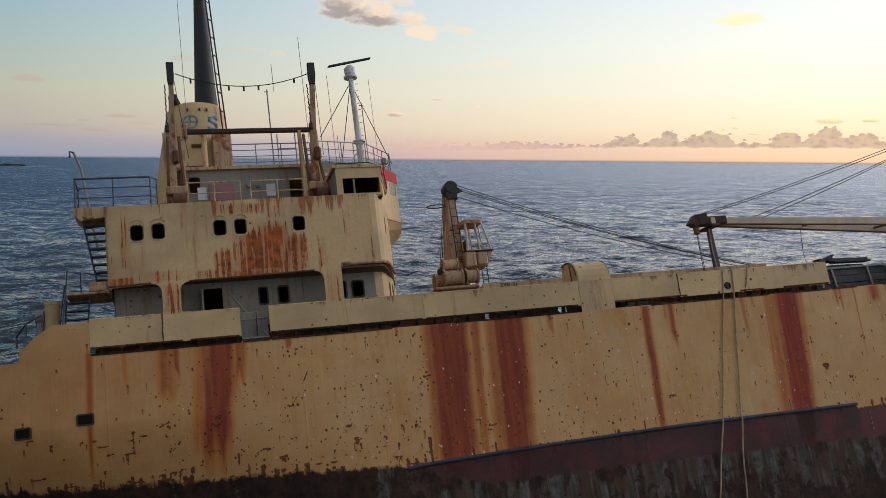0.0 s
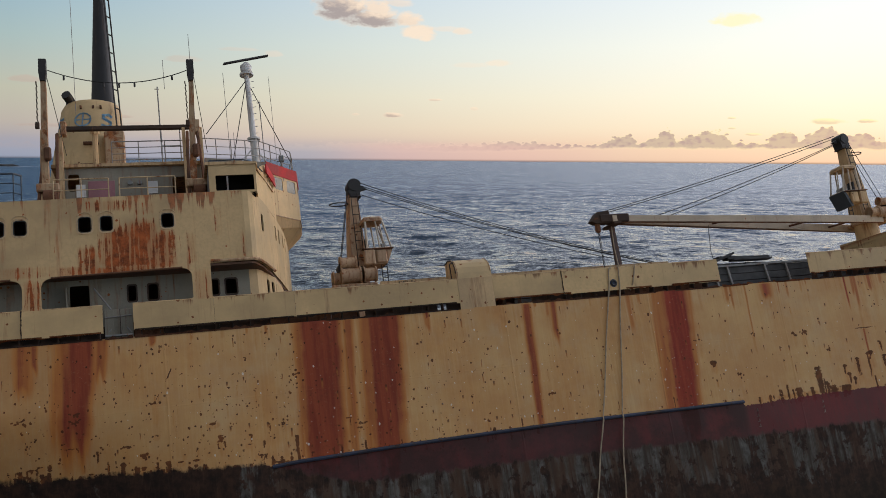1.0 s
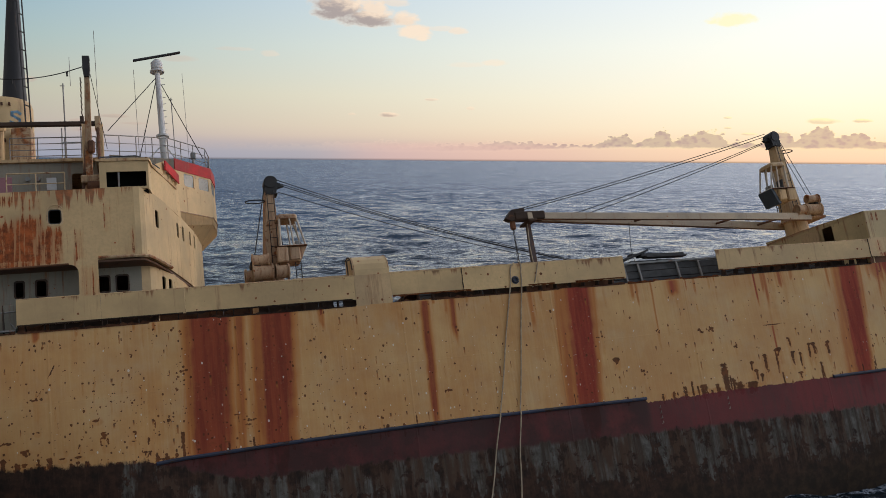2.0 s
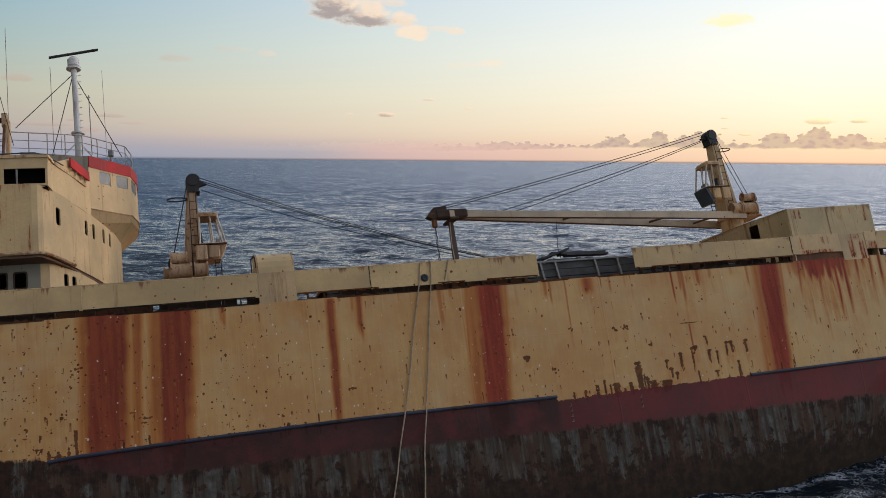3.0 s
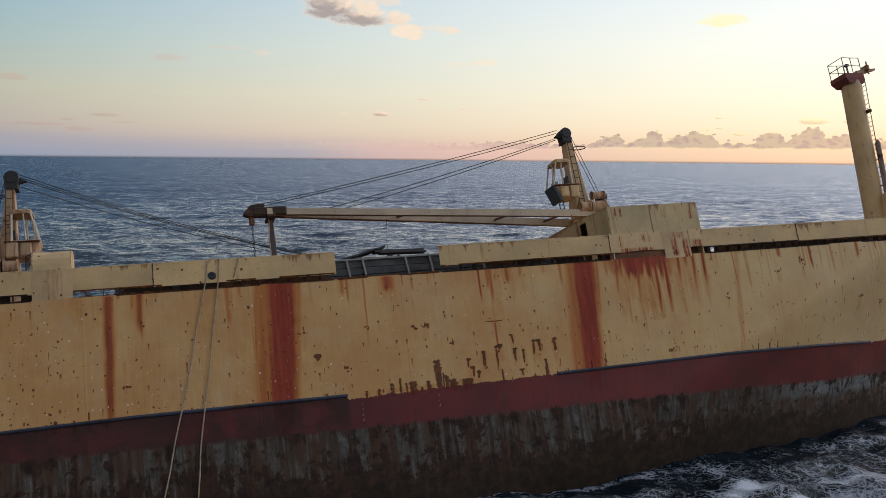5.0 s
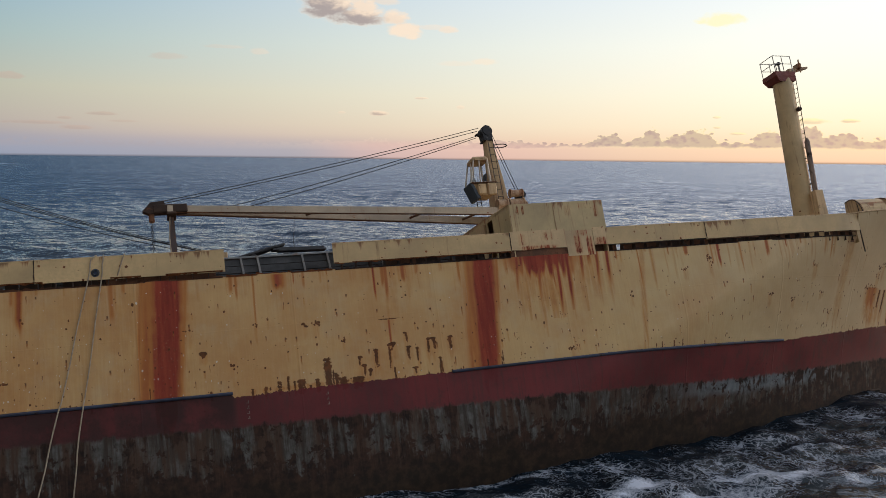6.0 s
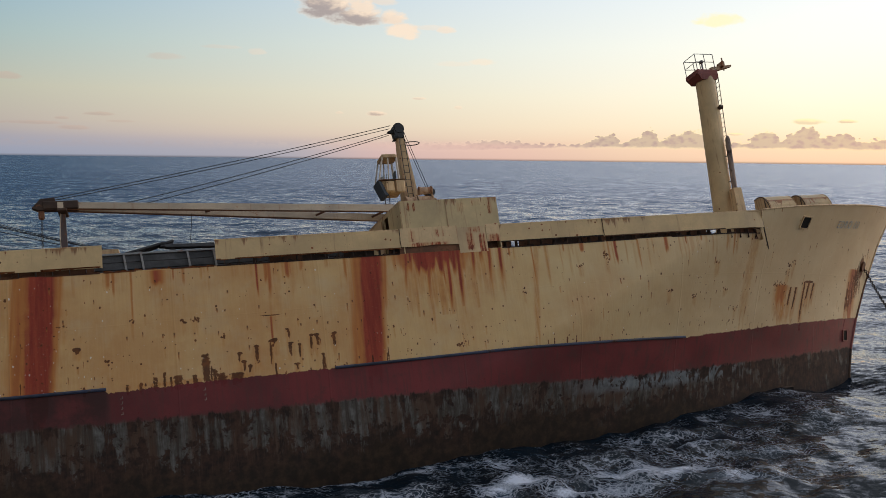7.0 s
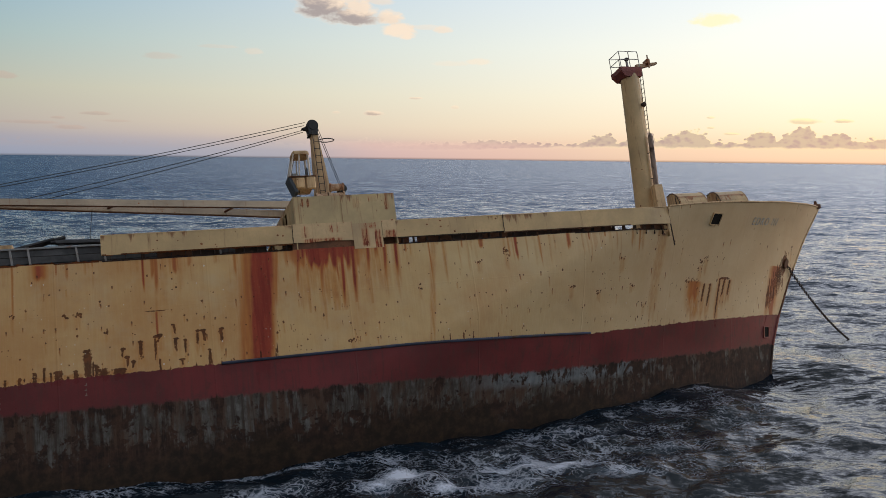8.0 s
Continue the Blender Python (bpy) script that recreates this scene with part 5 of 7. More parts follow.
# worn draught marks, too faint to read: short white bars
mark_paint = surface("worn_mark_paint", (0.20, 0.15, 0.13), 0.7, scale=9.0, grain=0.3, rust=0.5, rust_col=(0.10, 0.03, 0.025))
for u_, w0_, w1_ in ((18.45, 2.8, 3.5), (21.62, 3.0, 3.5)):
    bm = B()
    for w_ in np.arange(w0_, w1_, 0.2):
        y_ = float(inset(np.array(u_), np.array(w_))) - 0.012
        box(bm, (u_ - 0.05, y_ - 0.006, w_), (u_ + 0.04, y_ + 0.03, w_ + 0.025))
        box(bm, (u_ + 0.01, y_ - 0.006, w_ + 0.03), (u_ + 0.035, y_ + 0.03, w_ + 0.11))
    part("draught_mark", bm, mark_paint, hull, "worn white draught marks")

# the ship's name, in faded blue, low relief
M = bow_matrix(59.1, 9.2, 0.02)
cur = bpy.data.curves.new("ship_name", "FONT")
cur.body, cur.size, cur.extrude, cur.align_x, cur.space_character = "EDRO III", 0.68, 0.006, "CENTER", 1.35
cur.materials.append(surface("worn_name_paint", (0.36, 0.39, 0.38), 0.6, scale=6.0, grain=0.3, rust=0.35, rust_col=(0.50, 0.38, 0.24)))
nm = new("ship_name", cur)
nm.parent = hull
nm.matrix_local = Matrix.Translation(-base_of(hull)) @ M @ Matrix.Rotation(radians(-5), 4, "Y") @ Matrix.Rotation(radians(90), 4, "X") @ Matrix.Shear("XZ", 4, (0, 0))
# rail cap of the forecastle and stem bar
bm = B()
pts = []
for x in np.linspace(50.4, 67.4, 26):
    w_ = float(sheer(x))
    pts.append((x, float(inset(np.array(x), np.array(w_))), w_))
pipe(bm, pts, 0.05, 6)
part("cap_rail", bm, cream_rusty, hull)
for lo, hi, mt in ((-3.8, 2.4, beam_rust), (2.4, 4.3, oxide), (4.3, 7.2, rusty), (7.2, 11.25, cream_rusty)):
    bm = B()
    pipe(bm, [(float(stem(w_)) - 0.03, HALF, w_) for w_ in np.linspace(lo, hi, 9)], 0.09, 8)
    part("stem_bar", bm, mt, hull, smooth=True)
bm = B()
box(bm, (66.9, HALF - 0.5, 11.1), (67.5, HALF - 0.2, 11.4), 0.05)
pipe(bm, [(67.2, HALF - 0.35, 11.2), (67.2, HALF - 0.35, 11.62)], 0.09)
part("bow_fairlead", bm, rusty, hull)
bm = B()
box(bm, (50.42, 0.5, 8.2), (50.5, 2 * HALF - 0.5, 9.6))
part("forecastle_bulkhead", bm, cream, hull)
bm = B()
rows_ = []
for x in np.linspace(50.5, 66.5, 20):
    i_ = float(inset(np.array(x), np.array(9.3)))
    rows_.append([bm.verts.new((x, i_ + 0.03, 9.3 + 0.06 * (x - 50))), bm.verts.new((x, 2 * HALF - i_ - 0.03, 9.3 + 0.06 * (x - 50)))])
for a, b in zip(rows_, rows_[1:]):
    bm.faces.new((a[0], b[0], b[1], a[1]))
part("forecastle_deck", bm, deck_mat, hull)
# hawse pipe
bm = B()
M = bow_matrix(63.1, 7.45, 0.0)
for i in range(1):
    pipe(bm, [M @ Vector((0, -0.3, 0)), M @ Vector((0, 0.12, 0))], 0.32, 12)
part("hawse_pipe", bm, rusty, hull, smooth=True)


# ---- superstructure aft ----
house = thing("superstructure", (-5, 6, 8.3), "cream steel superstructure with rounded windows and rust-stained side", "superstructure")
arc = lambda cx, cz, r, a0, a1, n=5: [(cx + r * math.cos(radians(a0 + (a1 - a0) * i / n)), cz + r * math.sin(radians(a0 + (a1 - a0) * i / n))) for i in range(n + 1)]
outline = [(-9.72, 13.36), (-9.72, 10.60)] + arc(-8.37, 10.37, 0.3, 90, 0) + [(-8.07, 9.72), (-8.2, 9.62), (-7.38, 9.62), (-7.5, 9.72)] + arc(-7.2, 10.38, 0.3, 180, 90) + \
    arc(-3.05, 10.45, 0.3, 90, 0) + [(-2.75, 9.72), (-2.85, 9.62), (-2.05, 9.62), (-2.12, 9.72), (-2.12, 10.86), (-0.85, 10.88), (-0.85, 13.45)]
WINDOWS = ((-8.96, 12.14, -8.54, 12.68), (-8.29, 12.16, -7.87, 12.70), (-6.31, 12.17, -5.88, 12.72), (-5.62, 12.18, -5.21, 12.73), (-3.65, 12.20, -3.22, 12.73))
bm = B()
pierced(bm, outline, [rounded(a, b, c, d, 0.12) for a, b, c, d in WINDOWS], 0.0, 0.05)
# rust-run cream, its base set darker than the sunward front wall's as shade
side_paint = surface("shaded_side_wall_paint", (0.545, 0.378, 0.192), 0.62, rust_col=(0.29, 0.075, 0.022), scale=1.6, streak=0.3, spots=1.0, rust=0.08, origin=(-5, 6, 8.3), drips=((13.4, 1.5),), patches=(
    (-4.7, 12.6, 10.9, 1.5, 1.05), (-3.75, 12.4, 10.8, 0.9, 0.9), (-6.0, 11.9, 10.8, 0.6, 0.75), (-5.2, 13.35, 12.9, 1.6, 0.6), (-2.7, 12.3, 10.9, 0.3, 0.6), (-0.95, 12.2, 11.0, 0.15, 0.5), (-7.9, 11.2, 10.7, 1.8, 0.55),
    (-4.35, 12.85, 11.0, 0.95, 0.95), (-5.35, 12.2, 11.0, 0.75, 0.75), (-3.6, 12.2, 11.0, 0.5, 0.7), (-9.15, 13.2, 11.2, 0.28, 0.62), (-9.55, 11.9, 10.8, 0.3, 0.6), (-8.9, 12.0, 11.0, 0.5, 0.4), (-7.75, 12.1, 11.3, 0.35, 0.35),
    (-7.78, 10.9, 9.6, 0.5, 0.62), (-2.4, 11.0, 9.6, 0.55, 0.62), (-9.4, 11.0, 10.6, 0.9, 0.9), (-5.0, 11.0, 10.7, 2.4, 0.85), (-6.5, 11.1, 10.7, 1.0, 0.7), (-1.75, 13.2, 11.8, 0.2, 0.5), (-4.2, 13.3, 12.7, 0.8, 0.45), (-6.2, 13.3, 12.9, 0.6, 0.3)))
wall = part("side_wall", bm, side_paint, house, "cream side wall with rust runs below the windows")


for i, (a, b, c, d) in enumerate(WINDOWS):
    bm = B()
    ring_frame(bm, rounded(a - 0.05, b - 0.05, c + 0.05, d + 0.05, 0.15), rounded(a, b, c, d, 0.12), -0.025, 0.06)
    wn = part("window", bm, yellowframe, house)
    bm = B()
    ring_frame(bm, rounded(a, b, c, d, 0.12), rounded(a + 0.035, b + 0.035, c - 0.035, d - 0.035, 0.09), 0.0, 0.05)
    part("window_frame", bm, dark, wn)
    bm = B()
    pipe(bm, [(x_, -0.035, z_) for x_, z_ in arc((a + c) / 2, d - 0.13, 0.29, 150, 30)], 0.014, 5)
    part("eyebrow", bm, yellowframe, wn)


def front_at(v):
    """The bowed front of the house, in plan."""
    x = min(v, 2 * HALF - v)
    return float(np.interp(x, (0.0, 0.5, 1.1, 2.2, 3.6, 4.9, 6.2, 7.5, 8.3), (-0.42, -0.34, -0.08, 0.26, 0.66, 0.98, 1.30, 1.60, 1.72)))


def strip_wall(name, plan, w0, w1, thick, mat, parent, holes=(), label="", top=None):
    """An upright wall along a plan line; holes: (segment, from, to, low, high), open right through."""
    bm = B()
    for i, (p, q) in enumerate(zip(plan, plan[1:])):
        p, q = Vector((*p, 0)), Vector((*q, 0))
        d = q - p
        ln = d.length
        hs = [rounded(a, lo, b, hi, min(0.09, (b - a) / 3)) for s, a, b, lo, hi in holes if s == i]
        sub = B()
        t0, t1 = (w1, w1) if top is None else (top[i], top[i + 1])
        pierced(sub, [(0, w0), (ln, w0), (ln, t1), (0, t0)], hs, 0, thick)
        ang = math.atan2(d.y, d.x)
        bmesh.ops.transform(sub, matrix=Matrix.Translation(p) @ Matrix.Rotation(ang, 4, "Z"), verts=sub.verts)
        tmp = bpy.data.meshes.new("tmp")
        sub.to_mesh(tmp)
        sub.free()
        bm.from_mesh(tmp)
        bpy.data.meshes.remove(tmp)
    bmesh.ops.remove_doubles(bm, verts=bm.verts, dist=0.002)
    return part(name, bm, mat, parent, label)


corner = [(-0.85, 0.0), (-0.66, 0.03), (-0.5, 0.14), (-0.42, 0.32)]
frontline = corner + [(front_at(v), v) for v in (0.8, 2.2, 4.2, 6.2, 8.3)]
back = [(front_at(v), v) for v in (10.4, 12.4, 14.4, 16.2)]
plan = frontline + back
strip_wall("front_wall", plan, 10.88, 13.44, 0.05, cream, house,
           [(4, 0.15, 0.5, 12.2, 12.86), (5, 1.30, 1.6, 12.45, 13.05), (6, 0.05, 0.36, 12.5, 13.12), (6, 1.3, 1.58, 12.62, 13.22), (7, 0.1, 0.38, 12.66, 13.26)], "bowed cream front wall with small windows")
strip_wall("aft_wall", [(-9.72, 16.4), (-9.72, 0.0)], 10.6, 13.36, 0.05, cream, house)
strip_wall("far_wall", [(-0.9, 16.5), (-9.7, 16.5)], 8.3, 13.36, 0.05, cream, house)
bm = B()
prism(bm, [(-10.63, 1.25), (-10.63, 0.0), (-0.85, 0.02)] + [(x_ - 0.03, y_) for x_, y_ in plan[1:]] + [(-9.72, 16.4), (-9.72, 1.25)], 13.22, 13.30, "z")
part("boat_deck", bm, deck_mat, house)
bm = B()
prism(bm, [(-9.7, 0.05), (-0.85, 0.06)] + [(x_ - 0.05, y_) for x_, y_ in plan[1:]] + [(-9.7, 16.4)], 10.78, 10.86, "z")
part("shelter_deck", bm, deck_mat, house)
# moulding under the upper storey, curling round the front
bm = B()
pipe(bm, [(-2.1, -0.02, 10.93), (-0.9, -0.03, 10.92)] + [(x_ + 0.06, y_ - 0.03, 10.92) for x_, y_ in frontline[1:6]], 0.06, 6)
part("ledge", bm, cream_rotten, house, "rust-swollen ledge")
bm = B()
pipe(bm, [(-9.7, 0.0, 10.66), (-8.4, 0.0, 10.70)], 0.035, 6)
pipe(bm, [(-7.2, 0.0, 10.69), (-3.05, 0.0, 10.77)], 0.035, 6)
part("ledge", bm, rusty, house)

# recessed lower storey
INNER = 1.0
holes = [rounded(-6.74, 8.6, -6.12, 10.58, 0.06), rounded(-4.89, 9.9, -4.60, 10.47, 0.08), rounded(-4.23, 9.9, -3.88, 10.47, 0.08), rounded(-1.61, 9.94, -1.2, 10.5, 0.08), rounded(-2.22, 9.94, -1.83, 10.5, 0.08)]
bm = B()
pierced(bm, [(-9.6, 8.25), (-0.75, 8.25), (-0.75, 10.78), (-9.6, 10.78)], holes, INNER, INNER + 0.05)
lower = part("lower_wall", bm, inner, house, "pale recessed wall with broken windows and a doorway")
for a, c in ((-4.89, -4.60), (-4.23, -3.88), (-1.61, -1.2), (-2.22, -1.83)):
    bm = B()
    ring_frame(bm, rounded(a - 0.03, 9.88, c + 0.03, 10.52, 0.09), rounded(a + 0.02, 9.93, c - 0.02, 10.46, 0.07), INNER - 0.025, INNER + 0.04)
    part("window_frame", bm, beam_rust, lower)
bm = B()
box(bm, (-6.83, INNER - 0.45, 8.6), (-6.78, INNER - 0.02, 10.5), 0.01)
part("door", bm, inner, lower, "open steel door")
strip_wall("lower_front", [(-0.75, INNER), (-0.45, INNER + 0.08), (-0.28, INNER + 0.3), (0.35, 2.7), (0.8, 4.4), (1.3, 7.0), (1.3, 9.6), (0.3, 14.5), (-0.3, 15.8)], 8.25, 10.8, 0.05, cream, house, [(2, 0.55, 0.85, 9.95, 10.55), (2, 1.1, 1.4, 9.95, 10.55), (2, 1.65, 1.95, 9.95, 10.55)])
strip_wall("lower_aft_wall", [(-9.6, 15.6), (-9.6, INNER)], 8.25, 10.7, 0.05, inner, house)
bm = B()
pipe(bm, [(-5.95, 0.75, 10.4), (-5.4, 0.5, 9.55), (-4.78, 0.25, 8.7)], 0.03, 6)
pipe(bm, [(-4.95, 0.4, 9.62), (-5.2, 0.4, 9.2), (-5.5, 0.3, 8.8)], 0.025, 6)
pipe(bm, [(-5.62, 0.28, 9.28), (-4.76, 0.28, 9.32)], 0.025, 6)
part("slack_pipe", bm, rail_mat, house)
# storm-plate in the broken bulwark
bm = B()
box(bm, (-5.64, 0.30, 8.3), (-4.74, 0.34, 9.55), 0.01)
for x_ in (-5.4, -5.0):
    box(bm, (x_, 0.27, 8.3), (x_ + 0.05, 0.30, 9.5))
part("storm_door", bm, inner, house, "pale grey storm plate")
bm = B()
box(bm, (-5.62, 0.02, 8.60), (-4.75, 0.2, 8.66), 0.01)
part("sill_plate", bm, grey, house)

# aft overhang with its gutter
bm = B()
prism(bm, [(-10.66, 13.36), (-10.66, 13.12), (-10.45, 12.92), (-9.62, 13.02), (-9.62, 13.36)], 0.0, 0.05)
prism(bm, [(-10.66, 13.18), (-10.45, 12.98), (-9.72, 13.06), (-9.72, 13.20), (-10.66, 13.20)], 0.05, 1.3)
part("overhang", bm, cream_rusty, house, "dented cream deck overhang")
bm = B()
pipe(bm, [(-10.4, 0.05, 13.06), (-10.25, -0.02, 12.98), (-10.05, 0.0, 13.02)], 0.05, 8)
part("drain_spout", bm, cream_rotten, house)

# upper house on the boat deck and the bridge
upper = thing("bridge", (-3, HALF, 13.3), "cream bridge house with dark open window and red-trimmed bay front", "bridge")
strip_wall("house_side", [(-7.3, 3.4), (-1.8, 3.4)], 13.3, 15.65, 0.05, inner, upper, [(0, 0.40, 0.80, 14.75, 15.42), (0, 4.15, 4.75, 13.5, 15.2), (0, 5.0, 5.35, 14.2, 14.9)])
strip_wall("house_aft", [(-7.3, 13.2), (-7.3, 3.4)], 13.3, 15.65, 0.05, cream, upper)
strip_wall("house_far", [(-1.8, 13.2), (-7.3, 13.2)], 13.3, 15.65, 0.05, cream, upper)
bm = B()
prism(bm, [(-7.45, 3.25), (-1.9, 3.25), (-1.9, 4.3), (-0.6, 4.9), (-0.6, 11.7), (-1.9, 13.3), (-7.45, 13.3)], 15.66, 15.78, "z")
part("house_roof", bm, cream_rusty, upper)
for x0, x1, z0, z1, mt, lb in ((-6.2, -5.25, 14.45, 15.12, canvas, "faded pink locker door"), (-6.62, -6.28, 14.5, 15.0, white, "white stencilled notice"), (-4.05, -3.7, 14.55, 15.05, white, "white notice board")):
    bm = B()
    box(bm, (x0, 3.37, z0), (x1, 3.398, z1), 0.008)
    part("panel", bm, mt, upper, lb)
for x0 in (-4.7, -4.35):
    bm = B()
    pipe(bm, [(x0, 3.4, 15.0), (x0, 3.3, 15.0)], 0.09, 10)
    part("wall_lamp", bm, grey, upper, smooth=True)
# near bridge wing: shelter with a long dark opening
bm = B()
pierced(bm, [(-1.95, 13.36), (-0.32, 13.42), (-0.28, 14.46), (-1.55, 14.52), (-1.95, 14.46)], [rounded(-1.72, 13.50, -0.38, 14.07, 0.03)], 0.10, 0.15)
wing = part("wing_side", bm, cream, upper, "cream wing shelter with a long dark window opening")
bm = B()
box(bm, (-1.34, 0.13, 13.52), (-1.28, 0.17, 14.05))
part("mullion", bm, rail_mat, wing)
# black sheets added behind the window to paint the shelter's inside dark
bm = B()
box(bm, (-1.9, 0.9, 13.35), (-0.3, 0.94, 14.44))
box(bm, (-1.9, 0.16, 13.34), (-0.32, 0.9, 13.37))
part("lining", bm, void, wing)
strip_wall("wing_front", [(-0.30, 0.12), (-0.26, 0.35), (front_at(0.8), 0.8), (front_at(2.2), 2.2), (front_at(3.3), 3.3), (front_at(4.2), 4.2)], 13.4, 14.9, 0.05, cream, upper, top=[14.42, 14.45, 14.5, 15.16, 15.14, 15.14])
strip_wall("wing_aft", [(-1.95, 3.4), (-1.95, 0.12)], 13.3, 14.45, 0.04, grey, upper)
bm = B()
prism(bm, [(-2.05, 0.05), (-0.26, 0.05), (-0.2, 0.32), (front_at(0.8) + 0.06, 0.8), (front_at(3.6) + 0.06, 3.6), (-1.0, 3.6), (-2.05, 3.4)], 14.46, 14.56, "z")
part("wing_roof", bm, cream_rusty, upper)
bm = B()
pipe(bm, [(-2.0, 0.1, 14.45), (-1.9, 0.08, 14.62), (-0.7, 0.08, 14.64), (-0.35, 0.35, 14.62), (0.1, 1.4, 14.6)], 0.025, 6)
part("grab_rail", bm, rail_dark, upper)
visor_line = [(front_at(v_) + 0.14, v_) for v_ in (1.95, 2.8, 3.75)]
strip_wall("visor", visor_line, 14.74, 15.11, 0.05, redband, upper, (), "faded red sun visor")
for y0 in (2.1, 2.6, 3.1, 3.55):
    part("visor_bracket", prism(B(), [(front_at(y0), 14.5), (front_at(y0) + 0.12, 14.74), (front_at(y0), 14.8)], y0, y0 + 0.03), cream, upper)
# the bay that looks forward, overhanging on a sloped underside
BAY = [(0.70, 5.3), (2.28, 7.6), (2.50, 8.8), (2.50, 9.6), (2.28, 10.8), (0.70, 12.6)]
LOW = [13.44, 13.75, 13.70, 13.70, 13.75, 13.44]


def canted(ob):
    """Give the bay its upward cant towards the front."""
    for p in ob.data.vertices:
        p.co.z += float(np.interp(p.co.y + HALF, (5.3, 7.6, 8.8, 12.6), (0.0, 0.28, 0.30, 0.30)))
    return ob


bay_holes = [(0, 0.67, 1.41, 15.27, 15.83), (0, 1.80, 2.60, 15.27, 15.83), (1, 0.14, 1.05, 15.27, 15.83)]
bay = strip_wall("bay_wall", BAY, 14.07, 15.92, 0.05, cream, upper, bay_holes, "cream forward bay of the bridge")
strip_wall("red_band", [(a + 0.035, b) for a, b in BAY], 15.90, 16.40, 0.06, redband, bay, (), "red band along the bay's top")
strip_wall("knuckle", [(a + 0.03, b) for a, b in BAY], 14.05, 14.09, 0.06, cream_rotten, bay)
bm = B()
tops = [bm.verts.new((a, b, 14.07)) for a, b in BAY]
rims = [bm.verts.new((a - 0.02, b, l_)) for (a, b), l_ in zip(BAY, LOW)]
for i in range(len(BAY) - 1):
    bm.faces.new((tops[i], rims[i], rims[i + 1], tops[i + 1]))
bmesh.ops.solidify(bm, geom=bm.faces[:], thickness=0.03)
part("bay_skirt", bm, cream, bay)
bm = B()
rims = [bm.verts.new((a - 0.03, b, l_ + 0.01)) for (a, b), l_ in zip(BAY, LOW)]
keel_ = [bm.verts.new(c) for c in ((1.64, 8.2, 12.93), (1.64, 9.8, 12.93))]
for f in ((rims[0], keel_[0], rims[1]), (rims[1], keel_[0], rims[2]), (rims[2], keel_[0], keel_[1], rims[3]), (rims[3], keel_[1], rims[4]), (rims[4], keel_[1], rims[5])):
    bm.faces.new(f)
part("bay_underside", bm, cream, bay)
for sgm, a, b, lo, hi in bay_holes:
    p, q = Vector((*BAY[sgm], 0)), Vector((*BAY[sgm + 1], 0))
    d = (q - p).normalized()
    bm = B()
    pts = [p + d * a, p + d * b]
    vs = [bm.verts.new((pt.x - 0.02, pt.y, z_)) for pt, z_ in ((pts[0], lo), (pts[1], lo), (pts[1], hi), (pts[0], hi))]
    bm.faces.new(vs)
    bmesh.ops.solidify(bm, geom=bm.faces[:], thickness=0.012)
    pn = part("pane", bm, glass, bay)
    pn.visible_shadow = False
bm = B()
prism(bm, BAY + [(-1.2, 12.6), (-1.2, 5.3)], 16.30, 16.36, "z")
part("bay_roof", bm, grey, bay)
strip_wall("bay_return", [(-1.8, 4.6), (0.5, 5.28), (0.70, 5.3)], 13.1, 16.38, 0.05, inner, bay)

for ob in [bay] + list(bay.children):
    canted(ob)

# funnel
fun = thing("funnel", (-6.4, 8.2, 15.7), "tapered cream funnel with a faded blue ring and letter device", "funnel")


def oval(bm, sections, seg=28, caps=True):
    """A tapering oval trunk through sections (x, y, z, half length, half breadth)."""
    rings = []
    for x_, y_, z_, a, b in sections:
        rings.append([bm.verts.new((x_ + a * math.cos(2 * math.pi * i / seg), y_ + b * math.sin(2 * math.pi * i / seg), z_)) for i in range(seg)])
    for p, q in zip(rings, rings[1:]):
        for i in range(seg):
            bm.faces.new((p[i], p[(i + 1) % seg], q[(i + 1) % seg], q[i]))
    if caps:
        bm.faces.new(rings[0][::-1]), bm.faces.new(rings[-1])
    return bm


FUN = ((-6.60, 8.3, 15.7, 1.68, 1.4), (-6.45, 8.3, 18.2, 1.42, 1.2), (-6.30, 8.3, 19.95, 1.24, 1.08), (-6.28, 8.3, 20.17, 1.14, 1.0))
casing = part("casing", oval(B(), FUN), cream, fun, smooth=True)
bm = B()
oval(bm, [(-5.80, 8.3, 20.15, 0.52, 0.5), (-5.80, 8.3, 21.0, 0.47, 0.46), (-5.76, 8.3, 26.6, 0.21, 0.21), (-5.75, 8.3, 29.0, 0.19, 0.19)], 18)
part("exhaust_pipe", bm, blackpaint, fun, "tall black tapered exhaust stack", smooth=True)
bm = B()
pipe(bm, [(-7.1, 7.9, 19.9), (-7.1, 7.8, 20.3), (-7.25, 7.4, 20.45)], 0.2, 10)
part("exhaust_elbow", bm, dark, fun, smooth=True)
bm = B()
for x_ in (-6.7, -6.2, -5.9):
    box(bm, (x_, 7.16, 19.72), (x_ + 0.08, 7.28, 19.84))
part("rim_lug", bm, rusty, casing)


def on_funnel(ang, z_):
    """The place on the casing at an angle round it (degrees from the near side) and a height."""
    i = 0 if z_ < 18.2 else 1
    t_ = (z_ - FUN[i][2]) / (FUN[i + 1][2] - FUN[i][2])
    x_, y_, _, a, b = [p + (q - p) * t_ for p, q in zip(FUN[i], FUN[i + 1])]
    g_ = radians(-90 + ang)
    return Vector((x_ + (a + 0.02) * math.cos(g_), y_ + (b + 0.02) * math.sin(g_), z_))


